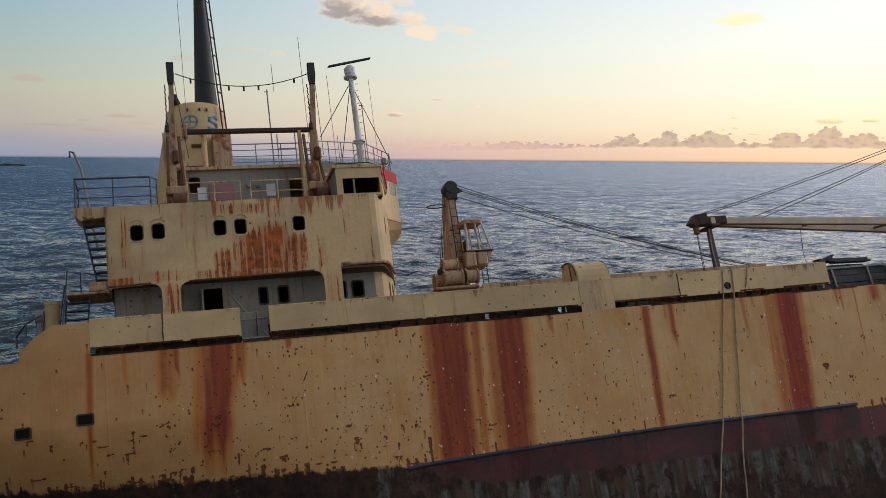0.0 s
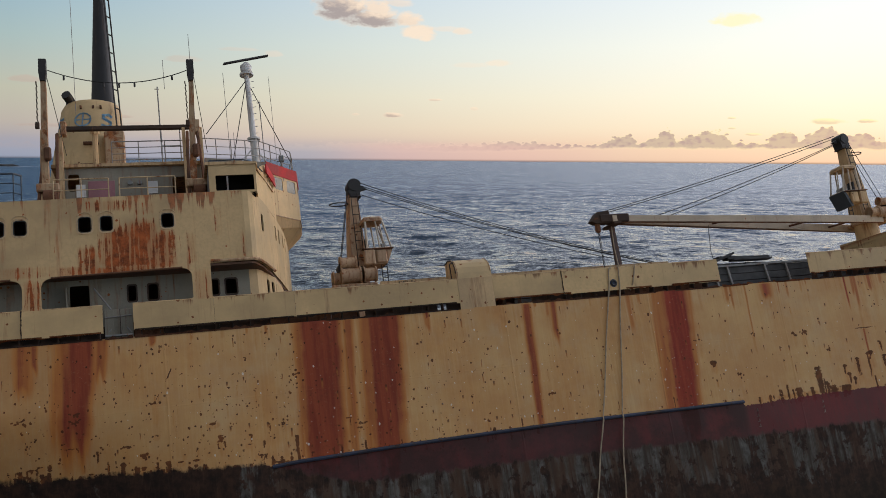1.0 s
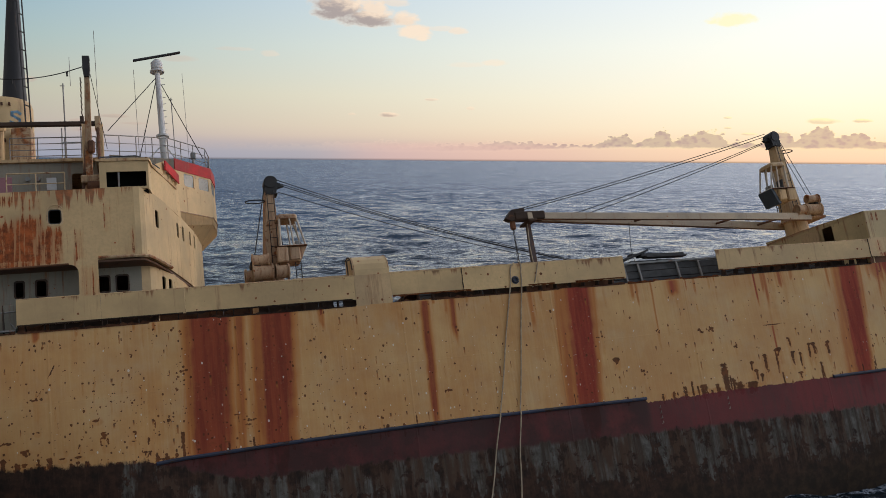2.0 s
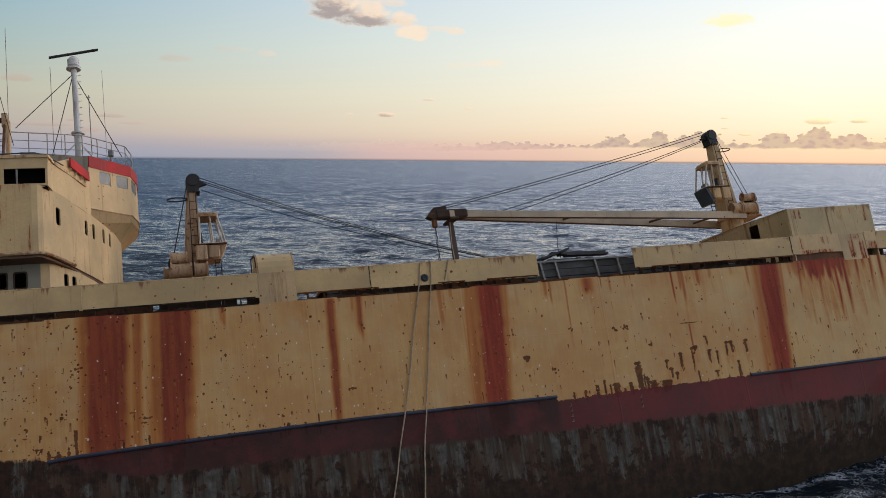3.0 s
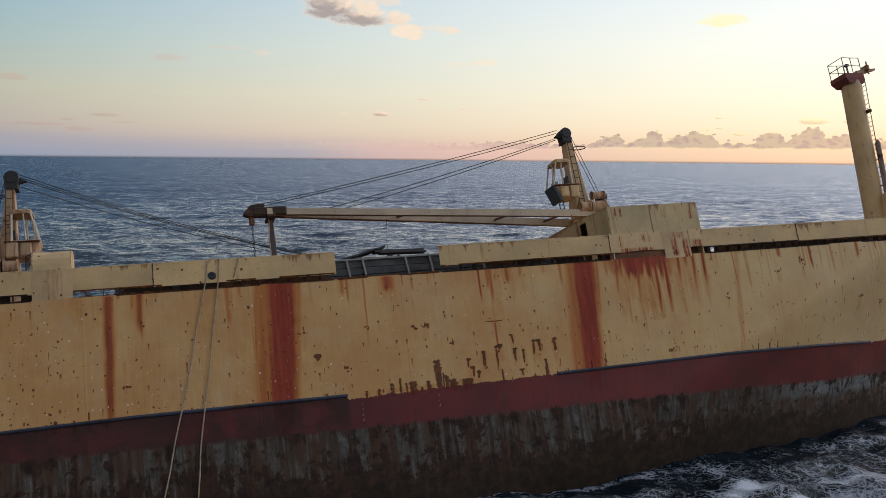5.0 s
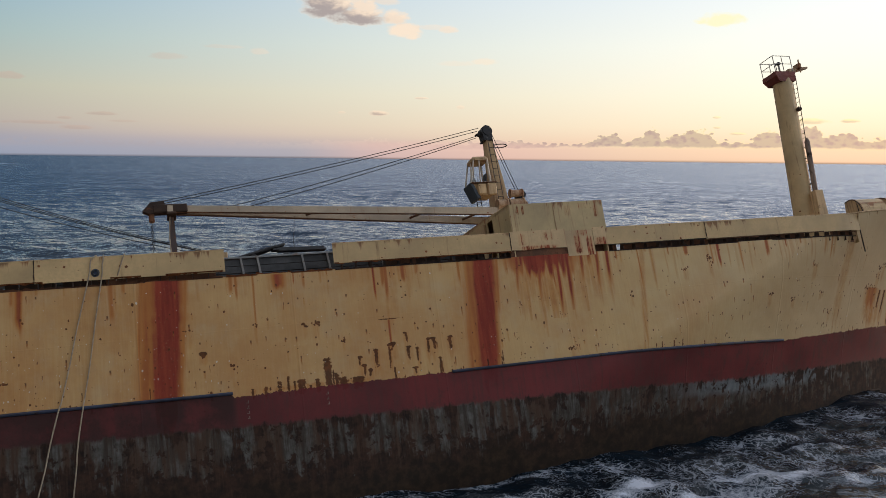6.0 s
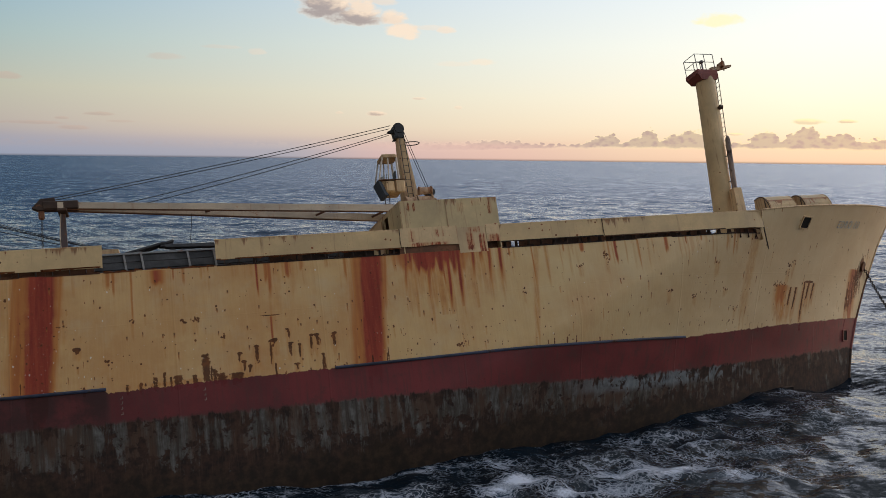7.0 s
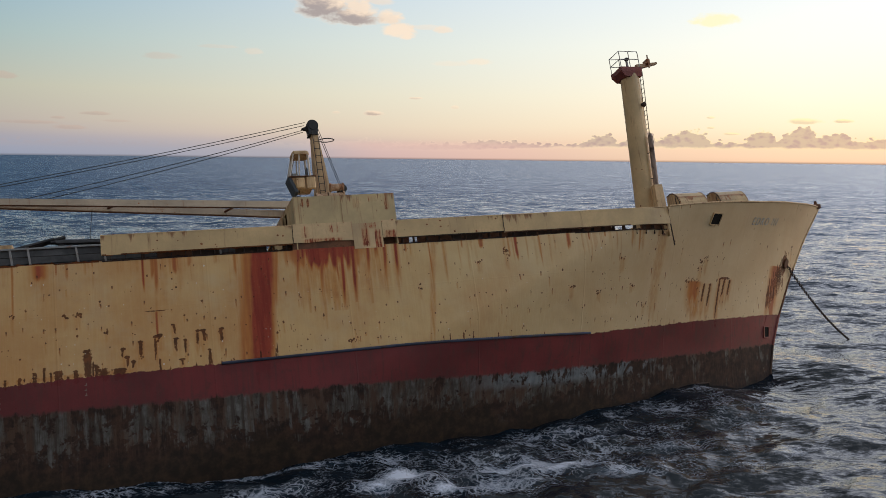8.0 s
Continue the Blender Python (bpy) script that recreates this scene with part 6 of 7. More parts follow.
def decal(name, strokes, wd):
    bm = B()
    for st in strokes:
        for p, q in zip(st, st[1:]):
            a, b = on_funnel(*p), on_funnel(*q)
            d = (b - a).normalized()
            o = Vector((0, -1, 0)).cross(d).normalized() * wd / 2
            e_ = d * wd * 0.3
            f = [bm.verts.new(c) for c in (a - o - e_, b - o + e_, b + o + e_, a + o - e_)]
            bm.faces.new(f)
    bmesh.ops.solidify(bm, geom=bm.faces[:], thickness=0.006)
    return part(name, bm, bluepaint, casing, "faded blue painted device")


ringpts = [(-10 + 14 * math.cos(radians(t_)), 19.2 + 0.30 * math.sin(radians(t_))) for t_ in range(0, 361, 30)]
decal("ring_device", [ringpts, [(-22, 19.2), (2, 19.2)], [(-10, 18.95), (-10, 19.45)]], 0.06)
decal("device_stroke", [[(42, 19.40), (36, 19.48), (26, 19.42), (26, 19.28), (40, 19.14), (40, 18.98), (32, 18.9), (24, 18.96)]], 0.12)
decal("device_stroke", [[(-62, 18.9), (-62, 19.4), (-52, 19.4)], [(-62, 19.15), (-54, 19.15)], [(-62, 18.9), (-52, 18.9)]], 0.1)
# ladder frame and box on the funnel's near side
bm = B()
box(bm, (-5.75, 6.75, 16.6), (-4.95, 7.5, 18.5), 0.05)
part("vent_box", bm, cream_rotten, fun, "orange-rusted ventilator box")
bm = B()
pipe(bm, [(-6.1, 6.6, 15.7), (-6.1, 6.6, 18.3), (-6.1, 6.9, 18.45)], 0.11, 8)
pipe(bm, [(-6.1, 6.6, 18.3), (-6.1, 6.55, 18.42)], 0.2, 8)
part("vent_pipe", bm, cream_rusty, fun, smooth=True)
bm = B()
box(bm, (-7.0, 6.7, 16.9), (-5.9, 7.1, 17.05), 0.02)
box(bm, (-6.6, 6.95, 18.0), (-6.0, 7.2, 18.12), 0.02)
part("bracket", bm, rusty, fun)

# tall ladder pole beside the stack
ladder("mast_ladder", (-5.0, 7.2, 15.7), (-5.55, 7.9, 27.5), 0.3, (0.6, 0.8, 0), "slender black pole ladder beside the funnel stack", wire_mat, step=0.9, r=0.035)

# lifeboat davits
def davit(u):
    t = thing("davit", (u, 2.2, 13.3), "cream and rust lifeboat davit with a black head sheave", "davit", "lifeboat davits")
    bm = B()
    pts = [(u - 0.12, 2.0, 13.5), (u - 0.1, 1.75, 15.2), (u - 0.05, 1.45, 16.8), (u, 1.15, 17.9), (u, 1.0, 18.4)]
    for i, (p, q) in enumerate(zip(pts, pts[1:])):
        a = 0.125 - 0.012 * i
        b = 0.125 - 0.012 * (i + 1)
        va = [bm.verts.new((p[0] + sx * a, p[1] + sy * a * 1.3, p[2])) for sx, sy in ((-1, -1), (1, -1), (1, 1), (-1, 1))]
        vb = [bm.verts.new((q[0] + sx * b, q[1] + sy * b * 1.3, q[2])) for sx, sy in ((-1, -1), (1, -1), (1, 1), (-1, 1))]
        for k_ in range(4):
            bm.faces.new((va[k_], va[(k_ + 1) % 4], vb[(k_ + 1) % 4], vb[k_]))
    part("arm", bm, cream_rotten, t)
    bm = B()
    for z0, z1, r0, r1 in ((18.12, 18.42, 0.09, 0.125), (18.42, 18.93, 0.125, 0.12)):
        va = [bm.verts.new((u + sx * r0, 1.0 + sy * r0 * 1.3, z0)) for sx, sy in ((-1, -1), (1, -1), (1, 1), (-1, 1))]
        vb = [bm.verts.new((u + sx * r1, 1.0 + sy * r1 * 1.3, z1)) for sx, sy in ((-1, -1), (1, -1), (1, 1), (-1, 1))]
        for k_ in range(4):
            bm.faces.new((va[k_], va[(k_ + 1) % 4], vb[(k_ + 1) % 4], vb[k_]))
        bm.faces.new(vb), bm.faces.new(va[::-1])
    pipe(bm, [(u - 0.13, 1.0, 18.88), (u + 0.13, 1.0, 18.88)], 0.09, 10)
    part("head", bm, dark, t, "black sheave head")
    for s in (-0.34, 0.3):
        bm = B()
        prism(bm, [(2.5, 13.3), (3.4, 13.3), (3.22, 17.1), (3.02, 17.1)], u + s - 0.06, u + s + 0.06, "x")
        part("track_frame", bm, cream_rusty, t)
        bm = B()
        pipe(bm, [(u + s, 1.35, 13.4), (u + s * 0.6, 3.0, 16.9)], 0.06, 6)
        part("strut", bm, rusty, t, smooth=True)
    bm = B()
    box(bm, (u - 0.45, 1.7, 13.3), (u + 0.4, 2.8, 13.75), 0.04)
    box(bm, (u - 0.4, 1.55, 14.2), (u + 0.35, 1.95, 14.5), 0.04)
    part("pedestal", bm, cream_rotten, t)
    bm = B()
    pipe(bm, [(u - 0.15, 1.6, 13.95), (u + 0.25, 1.6, 13.95)], 0.3, 12)
    part("winch_drum", bm, rusty, t, smooth=True)
    bm = B()
    box(bm, (u - 0.1, 1.35, 15.3), (u + 0.14, 1.6, 15.8), 0.06)
    part("boat_block", bm, rusty, t)
    bm = B()
    for i in range(14):
        z_ = 18.1 - i * 0.11
        pipe(bm, [(u - 0.22, 0.95, z_), (u - 0.22 + (0.03 if i % 2 else 0), 0.95 + (0 if i % 2 else 0.03), z_ - 0.1)], 0.022, 5)
    box(bm, (u - 0.29, 0.9, 16.3), (u - 0.15, 1.0, 16.55), 0.02)
    part("fall_chain", bm, beam_rust, t)
    bm = B()
    pipe(bm, [(u + 0.12, 1.1, 18.3), (u + 0.5, 2.9, 16.0)], 0.012, 5)
    part("fall_wire", bm, wire_mat, t)
    return t


davit(-7.36), davit(-2.28)
beam = thing("davit_beam", (-4.6, 3.1, 17.0), "dark rusted cross beam joining the two davits", "beam")
bm = B()
box(bm, (-7.0, 3.02, 17.05), (-2.0, 3.2, 17.22), 0.02)
part("girder", bm, beam_rust, beam)
for x_ in (-6.95, -2.1):
    bm = B()
    box(bm, (x_ - 0.1, 2.95, 16.85), (x_ + 0.1, 3.25, 17.4), 0.02)
    part("end_bracket", bm, cream_rotten, beam)
span_ = thing("span_wire", (-4.8, 1.0, 18.0), "slack black span wire with small hanging blocks", "wire")
pts = sag((-7.2, 1.0, 18.55), (-2.42, 1.0, 18.55), 0.5, 18)
part("wire", pipe(B(), pts, 0.018, 5), wire_mat, span_)
for i in (2, 7, 9, 11, 16):
    bm = B()
    pipe(bm, [pts[i], pts[i] - Vector((0, 0, 0.18))], 0.035, 6)
    part("block", bm, wire_mat, span_)

# radar mast and scanner
rad = thing("radar_mast", (0.36, 5.65, 15.9), "white tubular radar mast with a bar scanner and wire stays", "mast")
bm = B()
pipe(bm, [(0.36, 5.65, 15.9), (0.33, 5.65, 17.6)], 0.16, 12)
pipe(bm, [(0.33, 5.65, 17.5), (0.27, 5.65, 20.6)], 0.14, 12, 0.11)
part("tube", bm, white, rad, smooth=True)
bm = B()
pipe(bm, [(0.33, 5.65, 17.5), (0.33, 5.65, 17.58)], 0.27, 12)
part("collar", bm, white, rad, smooth=True)
bm = B()
pipe(bm, [(0.27, 5.65, 20.5), (0.27, 5.65, 20.58)], 0.30, 12)
part("collar", bm, white, rad, smooth=True)
bm = B()
oval(bm, [(0.27, 5.65, 20.58, 0.14, 0.14), (0.27, 5.65, 20.68, 0.24, 0.24), (0.27, 5.65, 20.95, 0.25, 0.25), (0.29, 5.65, 21.1, 0.12, 0.12)], 14)
part("gearbox", bm, white, rad, smooth=True)
bm = B()
box(bm, (-1.04, -0.10, -0.03), (1.04, 0.10, 0.03), 0.02)
bmesh.ops.transform(bm, matrix=Matrix.Translation((0.30, 5.65, 21.26)) @ Matrix.Rotation(radians(8), 4, "Z") @ Matrix.Rotation(radians(-15), 4, "Y"), verts=bm.verts)
part("scanner_bar", bm, surface("dark_scanner_face", (0.06, 0.06, 0.065), 0.5, rust=0.1), rad, "dark bar scanner, tilted")
for i in range(9):
    bm = B()
    pipe(bm, [(0.43, 5.6, 17.8 + i * 0.3), (0.55, 5.55, 17.8 + i * 0.3)], 0.015, 5)
    part("step", bm, white, rad)
for q in ((-1.75, 3.3, 16.9), (-0.75, 5.0, 15.9), (2.0, 6.9, 16.9)):
    part("stay", pipe(B(), [(0.24, 5.65, 20.3), q], 0.018, 5), wire_mat, rad)
for q in ((-0.7, 5.2, 15.9), (1.5, 6.6, 15.9)):
    part("strut", pipe(B(), [(0.33, 5.65, 17.2), q], 0.03, 6), white, rad)

# whip aerials and poles on the bridge roof
for x_, y_, z0, z1, r_a in ((-3.45, 5.0, 15.7, 19.7, 0.03), (-3.2, 5.0, 19.6, 20.9, 0.012), (-2.1, 4.0, 17.0, 21.6, 0.012), (-0.66, 6.0, 15.9, 20.8, 0.012), (-0.4, 6.5, 15.9, 18.2, 0.012), (0.82, 6.3, 15.9, 19.6, 0.022), (-6.75, 6.0, 18.9, 24.3, 0.012), (1.4, 6.8, 15.9, 21.0, 0.010)):
    t = thing("aerial", (x_, y_, z0), "thin grey whip aerial on the bridge roof", "aerial", "aerials")
    part("rod", pipe(B(), [(x_, y_, z0), (x_ - 0.01 * (z1 - z0), y_, z1)], r_a, 6), rail_mat, t)
    if r_a > 0.02:
        part("tip_bracket", pipe(B(), [(x_ - 0.15, y_, z1 - 0.1), (x_ + 0.02, y_, z1 - 0.1)], 0.02, 5), rail_mat, t)
t = thing("roof_lamp", (1.55, 6.6, 15.9), "small grey signal lamp on a post", "lamp")
part("post", pipe(B(), [(1.55, 6.6, 15.9), (1.55, 6.6, 16.8)], 0.05, 8), rail_mat, t)
part("head", box(B(), (1.45, 6.5, 16.8), (1.68, 6.7, 17.1), 0.04), grey, t)

railing("railing", [(-2.0, 3.4, 15.78), (0.5, 5.4, 16.36), (2.12, 7.65, 16.66), (2.34, 8.8, 16.68), (2.34, 9.6, 16.68)], 1.0, "grey pipe railing round the bridge roof", rail_mat, 0.9, 2, 0.02, "railings")
railing("railing", [(-5.3, 3.4, 15.7), (-3.35, 3.4, 15.7), (-2.2, 3.4, 15.7)], 1.0, "grey pipe railing on the upper house roof", rail_mat, 0.95, 3, 0.02, "railings")
railing("railing", [(-10.6, 1.25, 13.36), (-10.6, 0.05, 13.36), (-8.25, 0.05, 13.36), (-8.05, 0.3, 13.36)], 1.0, "dark pipe railing at the aft end of the boat deck", rail_dark, 1.2, 2, 0.022, "railings", 0.035)
railing("railing", [(-7.05, 0.2, 13.36), (-5.3, 0.2, 13.36)], 0.78, "bent cream railing at the boat deck edge", yellowframe, 0.85, 1, 0.022, "railings")
railing("railing", [(-4.95, 0.2, 13.36), (-3.1, 0.2, 13.36)], 0.78, "bent cream railing at the boat deck edge", yellowframe, 0.9, 1, 0.022, "railings")
t = thing("ladder_frame", (-3.3, 3.5, 16.0), "white pipe ladder frame against the upper rail", "ladder")
for a, b in (((-3.45, 3.45, 15.75), (-3.45, 3.45, 17.1)), ((-2.75, 3.45, 15.75), (-2.75, 3.45, 17.15)), ((-3.45, 3.45, 15.8), (-2.1, 3.45, 15.8)), ((-3.45, 3.45, 16.5), (-2.75, 3.45, 16.5)), ((-2.4, 3.45, 15.8), (-2.4, 3.45, 16.4)), ((-2.4, 3.45, 16.4), (-1.9, 3.45, 16.4))):
    part("bar", pipe(B(), [a, b], 0.025, 6), white, t)

# stern deck: stairs, vents, jack staff
def stair(name, top, foot, width, n, label, mat):
    """A ship's stair: two stringers and flat treads across x."""
    t = thing(name, foot, label, "stairs", "stern stairs")
    top, foot = Vector(top), Vector(foot)
    for s in (0, width):
        bm = B()
        a, b = foot + Vector((s, 0, 0)), top + Vector((s, 0, 0))
        d = Vector((0.02, 0, 0))
        h = Vector((0, 0.09, 0.05))
        vs = [bm.verts.new(c) for c in (a - d - h, b - d - h, b - d + h, a - d + h, a + d - h, b + d - h, b + d + h, a + d + h)]
        for f in ((0, 1, 2, 3), (7, 6, 5, 4), (0, 4, 5, 1), (1, 5, 6, 2), (2, 6, 7, 3), (3, 7, 4, 0)):
            bm.faces.new([vs[k_] for k_ in f])
        part("stringer", bm, mat, t)
    for i in range(n):
        p = foot.lerp(top, (i + 0.5) / n)
        part("tread", box(B(), (p.x, p.y - 0.11, p.z - 0.025), (p.x + width, p.y + 0.11, p.z + 0.025), 0.006), mat, t)
    return t


stair("stern_stair", (-10.42, 0.5, 13.0), (-10.05, 1.1, 10.75), 0.65, 9, "steep dark steel stair up to the boat deck", rail_dark)
stair("stern_stair", (-11.05, 0.9, 10.55), (-11.25, 1.6, 9.0), 0.7, 6, "rusty steel stair down to the stern deck", rail_dark)
t = thing("stair_landing", (-10.6, 0.8, 10.5), "buckled cream stair landing with bent rails", "landing")
part("plate", box(B(), (-11.0, 0.2, 10.52), (-9.7, 1.8, 10.60), 0.02), cream_rotten, t)
part("panel", box(B(), (-10.3, 0.15, 10.6), (-9.75, 0.2, 10.9), 0.02), cream_rotten, t)
for a, b, c in (((-11.2, 0.9, 9.6), (-11.0, 0.9, 11.5), (-10.6, 0.9, 11.35)), ((-10.6, 0.9, 10.6), (-10.6, 0.9, 11.4), (-10.0, 0.9, 11.3)), ((-11.35, 1.2, 9.4), (-11.1, 0.9, 11.0), (-10.6, 0.9, 10.95))):
    part("rail", pipe(B(), [a, b, c], 0.025, 6), rail_dark, t)
t = thing("mushroom_vent", (-11.62, 2.0, 9.2), "stout cream ventilator stump on the stern deck", "ventilator")
part("trunk", pipe(B(), [(-11.62, 2.0, 8.2), (-11.62, 2.0, 10.66)], 0.24, 14), cream, t, smooth=True)
part("rim", pipe(B(), [(-11.62, 2.0, 10.6), (-11.62, 2.0, 10.7)], 0.26, 14), cream_rusty, t, smooth=True)
t = thing("cable_reel", (-11.98, 2.1, 9.2), "small grey reel beside the vent", "reel")
part("drum", pipe(B(), [(-12.15, 2.1, 10.25), (-11.88, 2.1, 10.25)], 0.24, 12), grey, t, smooth=True)
part("stand", box(B(), (-12.1, 1.98, 8.2), (-11.92, 2.2, 10.2), 0.02), grey, t)
railing("railing", [(-12.6, 1.2, 9.1), (-12.2, 0.4, 9.35), (-11.7, 0.15, 9.55)], 0.4, "low bent rail at the stern bulwark", rail_dark, 0.8, 0, 0.025, "railings")
t = thing("jack_staff", (-10.4, 6.0, 13.3), "thin leaning staff with a bent tip", "staff")
part("staff", pipe(B(), [(-10.4, 6.0, 13.4), (-10.9, 6.0, 16.8), (-11.15, 6.0, 17.5)], 0.05, 8), rail_mat, t)
part("tip", pipe(B(), [(-11.15, 6.0, 17.5), (-11.3, 6.0, 17.55), (-11.3, 6.0, 17.3)], 0.04, 6), dark, t)


# ---- deck cranes ----
crane_paint = surface("blistered_crane_paint", (0.49, 0.335, 0.21), 0.68, scale=2.6, streak=0.85, spots=1.0, rust=0.46, rust_col=(0.21, 0.08, 0.035), dirt=0.2)
cab_white = surface("chalky_cab_paint", (0.56, 0.50, 0.42), 0.6, scale=4.0, rust=0.25, streak=0.4, spots=0.5)


def lattice_wire(t, a, b, drop=0.0, r=0.018):
    return part("wire", pipe(B(), sag(a, b, drop, 10), r, 5), wire_mat, t)


def crane(u, top, base, face, tone, label, reach=0.0):
    """A deck crane: pedestal, winch house, post with a black sheave head, driver's cab. face: +1 jib forward, -1 aft."""
    v = HALF
    t = thing("deck_crane", (u, v, 8.3), label, "crane", "deck cranes")
    X = lambda d: u + face * d
    bm = B()
    if reach:
        oval(bm, [(X(-0.1), v, 8.2, 0.8, 0.8), (X(-0.1), v, base - 0.1, 0.62, 0.62)], 20)
    else:
        oval(bm, [(X(0), v, 8.2, 1.25, 1.25), (X(0), v, base - 0.35, 0.95, 0.95), (X(0), v, base - 0.3, 1.15, 1.15), (X(0), v, base - 0.1, 1.15, 1.15)], 20)
    part("pedestal", bm, tone, t, smooth=True)
    bm = B()
    za, zb = base, top - 0.65
    rows = [(-0.42, 0.36, 0.5, za), (-0.28, 0.32, 0.4, za + (zb - za) * 0.45), (-0.06, 0.26, 0.28, zb)]
    vs = []
    for x0, x1, h, z_ in rows:
        vs.append([bm.verts.new((X(x0 + 0.1 * (z_ - za) / (zb - za)), v - h, z_)), bm.verts.new((X(x1 + 0.1), v - h, z_)), bm.verts.new((X(x1 + 0.1), v + h, z_)), bm.verts.new((X(x0), v + h, z_))])
    for p, q in zip(vs, vs[1:]):
        for k_ in range(4):
            bm.faces.new((p[k_], p[(k_ + 1) % 4], q[(k_ + 1) % 4], q[k_]))
    bm.faces.new(vs[-1]), bm.faces.new(vs[0][::-1])
    post = part("post", bm, tone, t)
    bm = B()
    hood = [(X(0.26 + 0.33 * math.cos(radians(a))), top - 0.33 + 0.33 * math.sin(radians(a))) for a in range(20, 221, 20)]
    prism(bm, [(X(0.54), top - 0.52), (X(0.48), top - 0.86), (X(0.03), top - 0.86), (X(-0.06), top - 0.58)][::-1] + hood, v - 0.32, v + 0.32)
    pipe(bm, [(X(0.24), v - 0.36, top - 0.34), (X(0.24), v + 0.36, top - 0.34)], 0.26, 16)
    prism(bm, [(X(0.5), top - 0.26), (X(0.88), top - 0.46), (X(0.5), top - 0.58)], v - 0.12, v + 0.12)
    box(bm, (min(X(-0.02), X(0.54)), v - 0.34, top - 0.90), (max(X(-0.02), X(0.54)), v + 0.34, top - 0.85), 0.01)
    part("sheave_head", bm, dark, t, "black sheave head", smooth=True)
    # ladder on the near face
    for sx in (-0.02, 0.28):
        part("stringer", pipe(B(), [(X(sx), v - 0.62, za + 0.3), (X(sx + 0.05), v - 0.38, zb - 0.1)], 0.02, 5), wire_mat, post)
    for i in range(10):
        f = (i + 0.5) / 10
        y_ = v - 0.62 + 0.24 * f
        z_ = za + 0.3 + (zb - za - 0.4) * f
        part("rung", pipe(B(), [(X(-0.02 + 0.05 * f), y_, z_), (X(0.28 + 0.05 * f), y_, z_)], 0.016, 5), wire_mat, post)
    part("hoop", pipe(B(), [(X(-0.5 + 0.45 * math.cos(a)), v + 0.3 * math.sin(a), zb - 0.5) for a in np.linspace(0, 6.28, 12)], 0.03, 5), dark, post)
    # cab
    K = lambda d: u + face * (d + reach)
    cab_z = base + 0.95
    sill, roof_ = cab_z + 0.60, cab_z + 2.0
    bm = B()
    prism(bm, [(K(0.28), cab_z - 0.1), (K(1.18), cab_z - 0.1), (K(1.50), sill), (K(0.28), sill)], v - 1.25, v - 0.2)
    cab = part("cab", bm, tone, t, "open driver's cab with bare window frames")
    bm = B()
    for y_ in (v - 1.22, v - 0.23):
        pipe(bm, [(K(1.46), y_, sill), (K(1.12), y_, roof_)], 0.045, 6)
        pipe(bm, [(K(0.92), y_, sill), (K(0.82), y_, roof_)], 0.04, 6)
        pipe(bm, [(K(0.33), y_, sill), (K(0.36), y_, roof_)], 0.06, 6)
        pipe(bm, [(K(0.33), y_, sill + 0.03), (K(1.46), y_, sill + 0.03)], 0.045, 6)
    pipe(bm, [(K(1.46), v - 1.22, sill + 0.03), (K(1.46), v - 0.23, sill + 0.03)], 0.045, 6)
    pipe(bm, [(K(1.29), v - 0.72, sill), (K(1.12), v - 0.72, roof_)], 0.03, 6)
    part("window_frame", bm, cab_white, cab, "chalky white window frame")
    bm = B()
    rim = rounded(min(K(0.26), K(1.2)), v - 1.3, max(K(0.26), K(1.2)), v - 0.15, 0.16)
    cx_, cy_ = K(0.73), v - 0.72
    rings_ = [[bm.verts.new((cx_ + (a - cx_) * f, cy_ + (b - cy_) * f, z_)) for a, b in rim] for f, z_ in ((1.0, roof_ - 0.10), (1.0, roof_ + 0.03), (0.86, roof_ + 0.12), (0.55, roof_ + 0.15))]
    for p, q in zip(rings_, rings_[1:]):
        for k_ in range(len(p)):
            bm.faces.new((p[k_], p[(k_ + 1) % len(p)], q[(k_ + 1) % len(p)], q[k_]))
    bm.faces.new(rings_[0][::-1]), bm.faces.new(rings_[-1])
    part("cab_roof", bm, tone, cab, "domed cab roof")
    bm = B()
    prism(bm, [(K(0.40), sill), (K(0.66), sill), (K(0.70), sill + 0.12), (K(0.48), sill + 0.12), (K(0.44), sill + 0.62), (K(0.38), sill + 0.62)], v - 0.95, v - 0.5)
    part("seat", bm, dark, cab, "torn black driver's seat")
    bm = B()
    box(bm, (min(K(1.05), K(1.25)), v - 0.95, sill), (max(K(1.05), K(1.25)), v - 0.45, sill + 0.32), 0.03)
    pipe(bm, [(K(1.0), v - 1.0, sill), (K(0.92), v - 1.0, sill + 0.45)], 0.02, 5)
    pipe(bm, [(K(1.36), v - 0.8, sill + 0.1), (K(1.0), v - 0.6, roof_ - 0.15)], 0.02, 5)
    part("console", bm, grey, cab, "bent grey control console")
    bm = B()
    box(bm, (min(K(0.10), K(0.62)), v - 1.45, cab_z - 0.14), (max(K(0.10), K(0.62)), v - 1.25, sill - 0.05), 0.05)
    part("locker", bm, tone, cab)
    bm = B()
    box(bm, (min(K(0.68), K(1.16)), v - 1.42, cab_z - 0.08), (max(K(0.68), K(1.16)), v - 1.25, sill - 0.08), 0.05)
    part("locker", bm, tone, cab)
    bm = B()
    box(bm, (min(K(0.05), K(1.5)), v - 1.46, sill - 0.04), (max(K(0.05), K(1.5)), v - 1.2, sill), 0.01)
    part("ledge", bm, rusty, cab)
    for sx in (0.95, 1.2):
        part("stringer", pipe(B(), [(K(sx), v - 1.0, cab_z), (K(sx), v - 1.0, cab_z - 1.1)], 0.025, 5), dark, t)
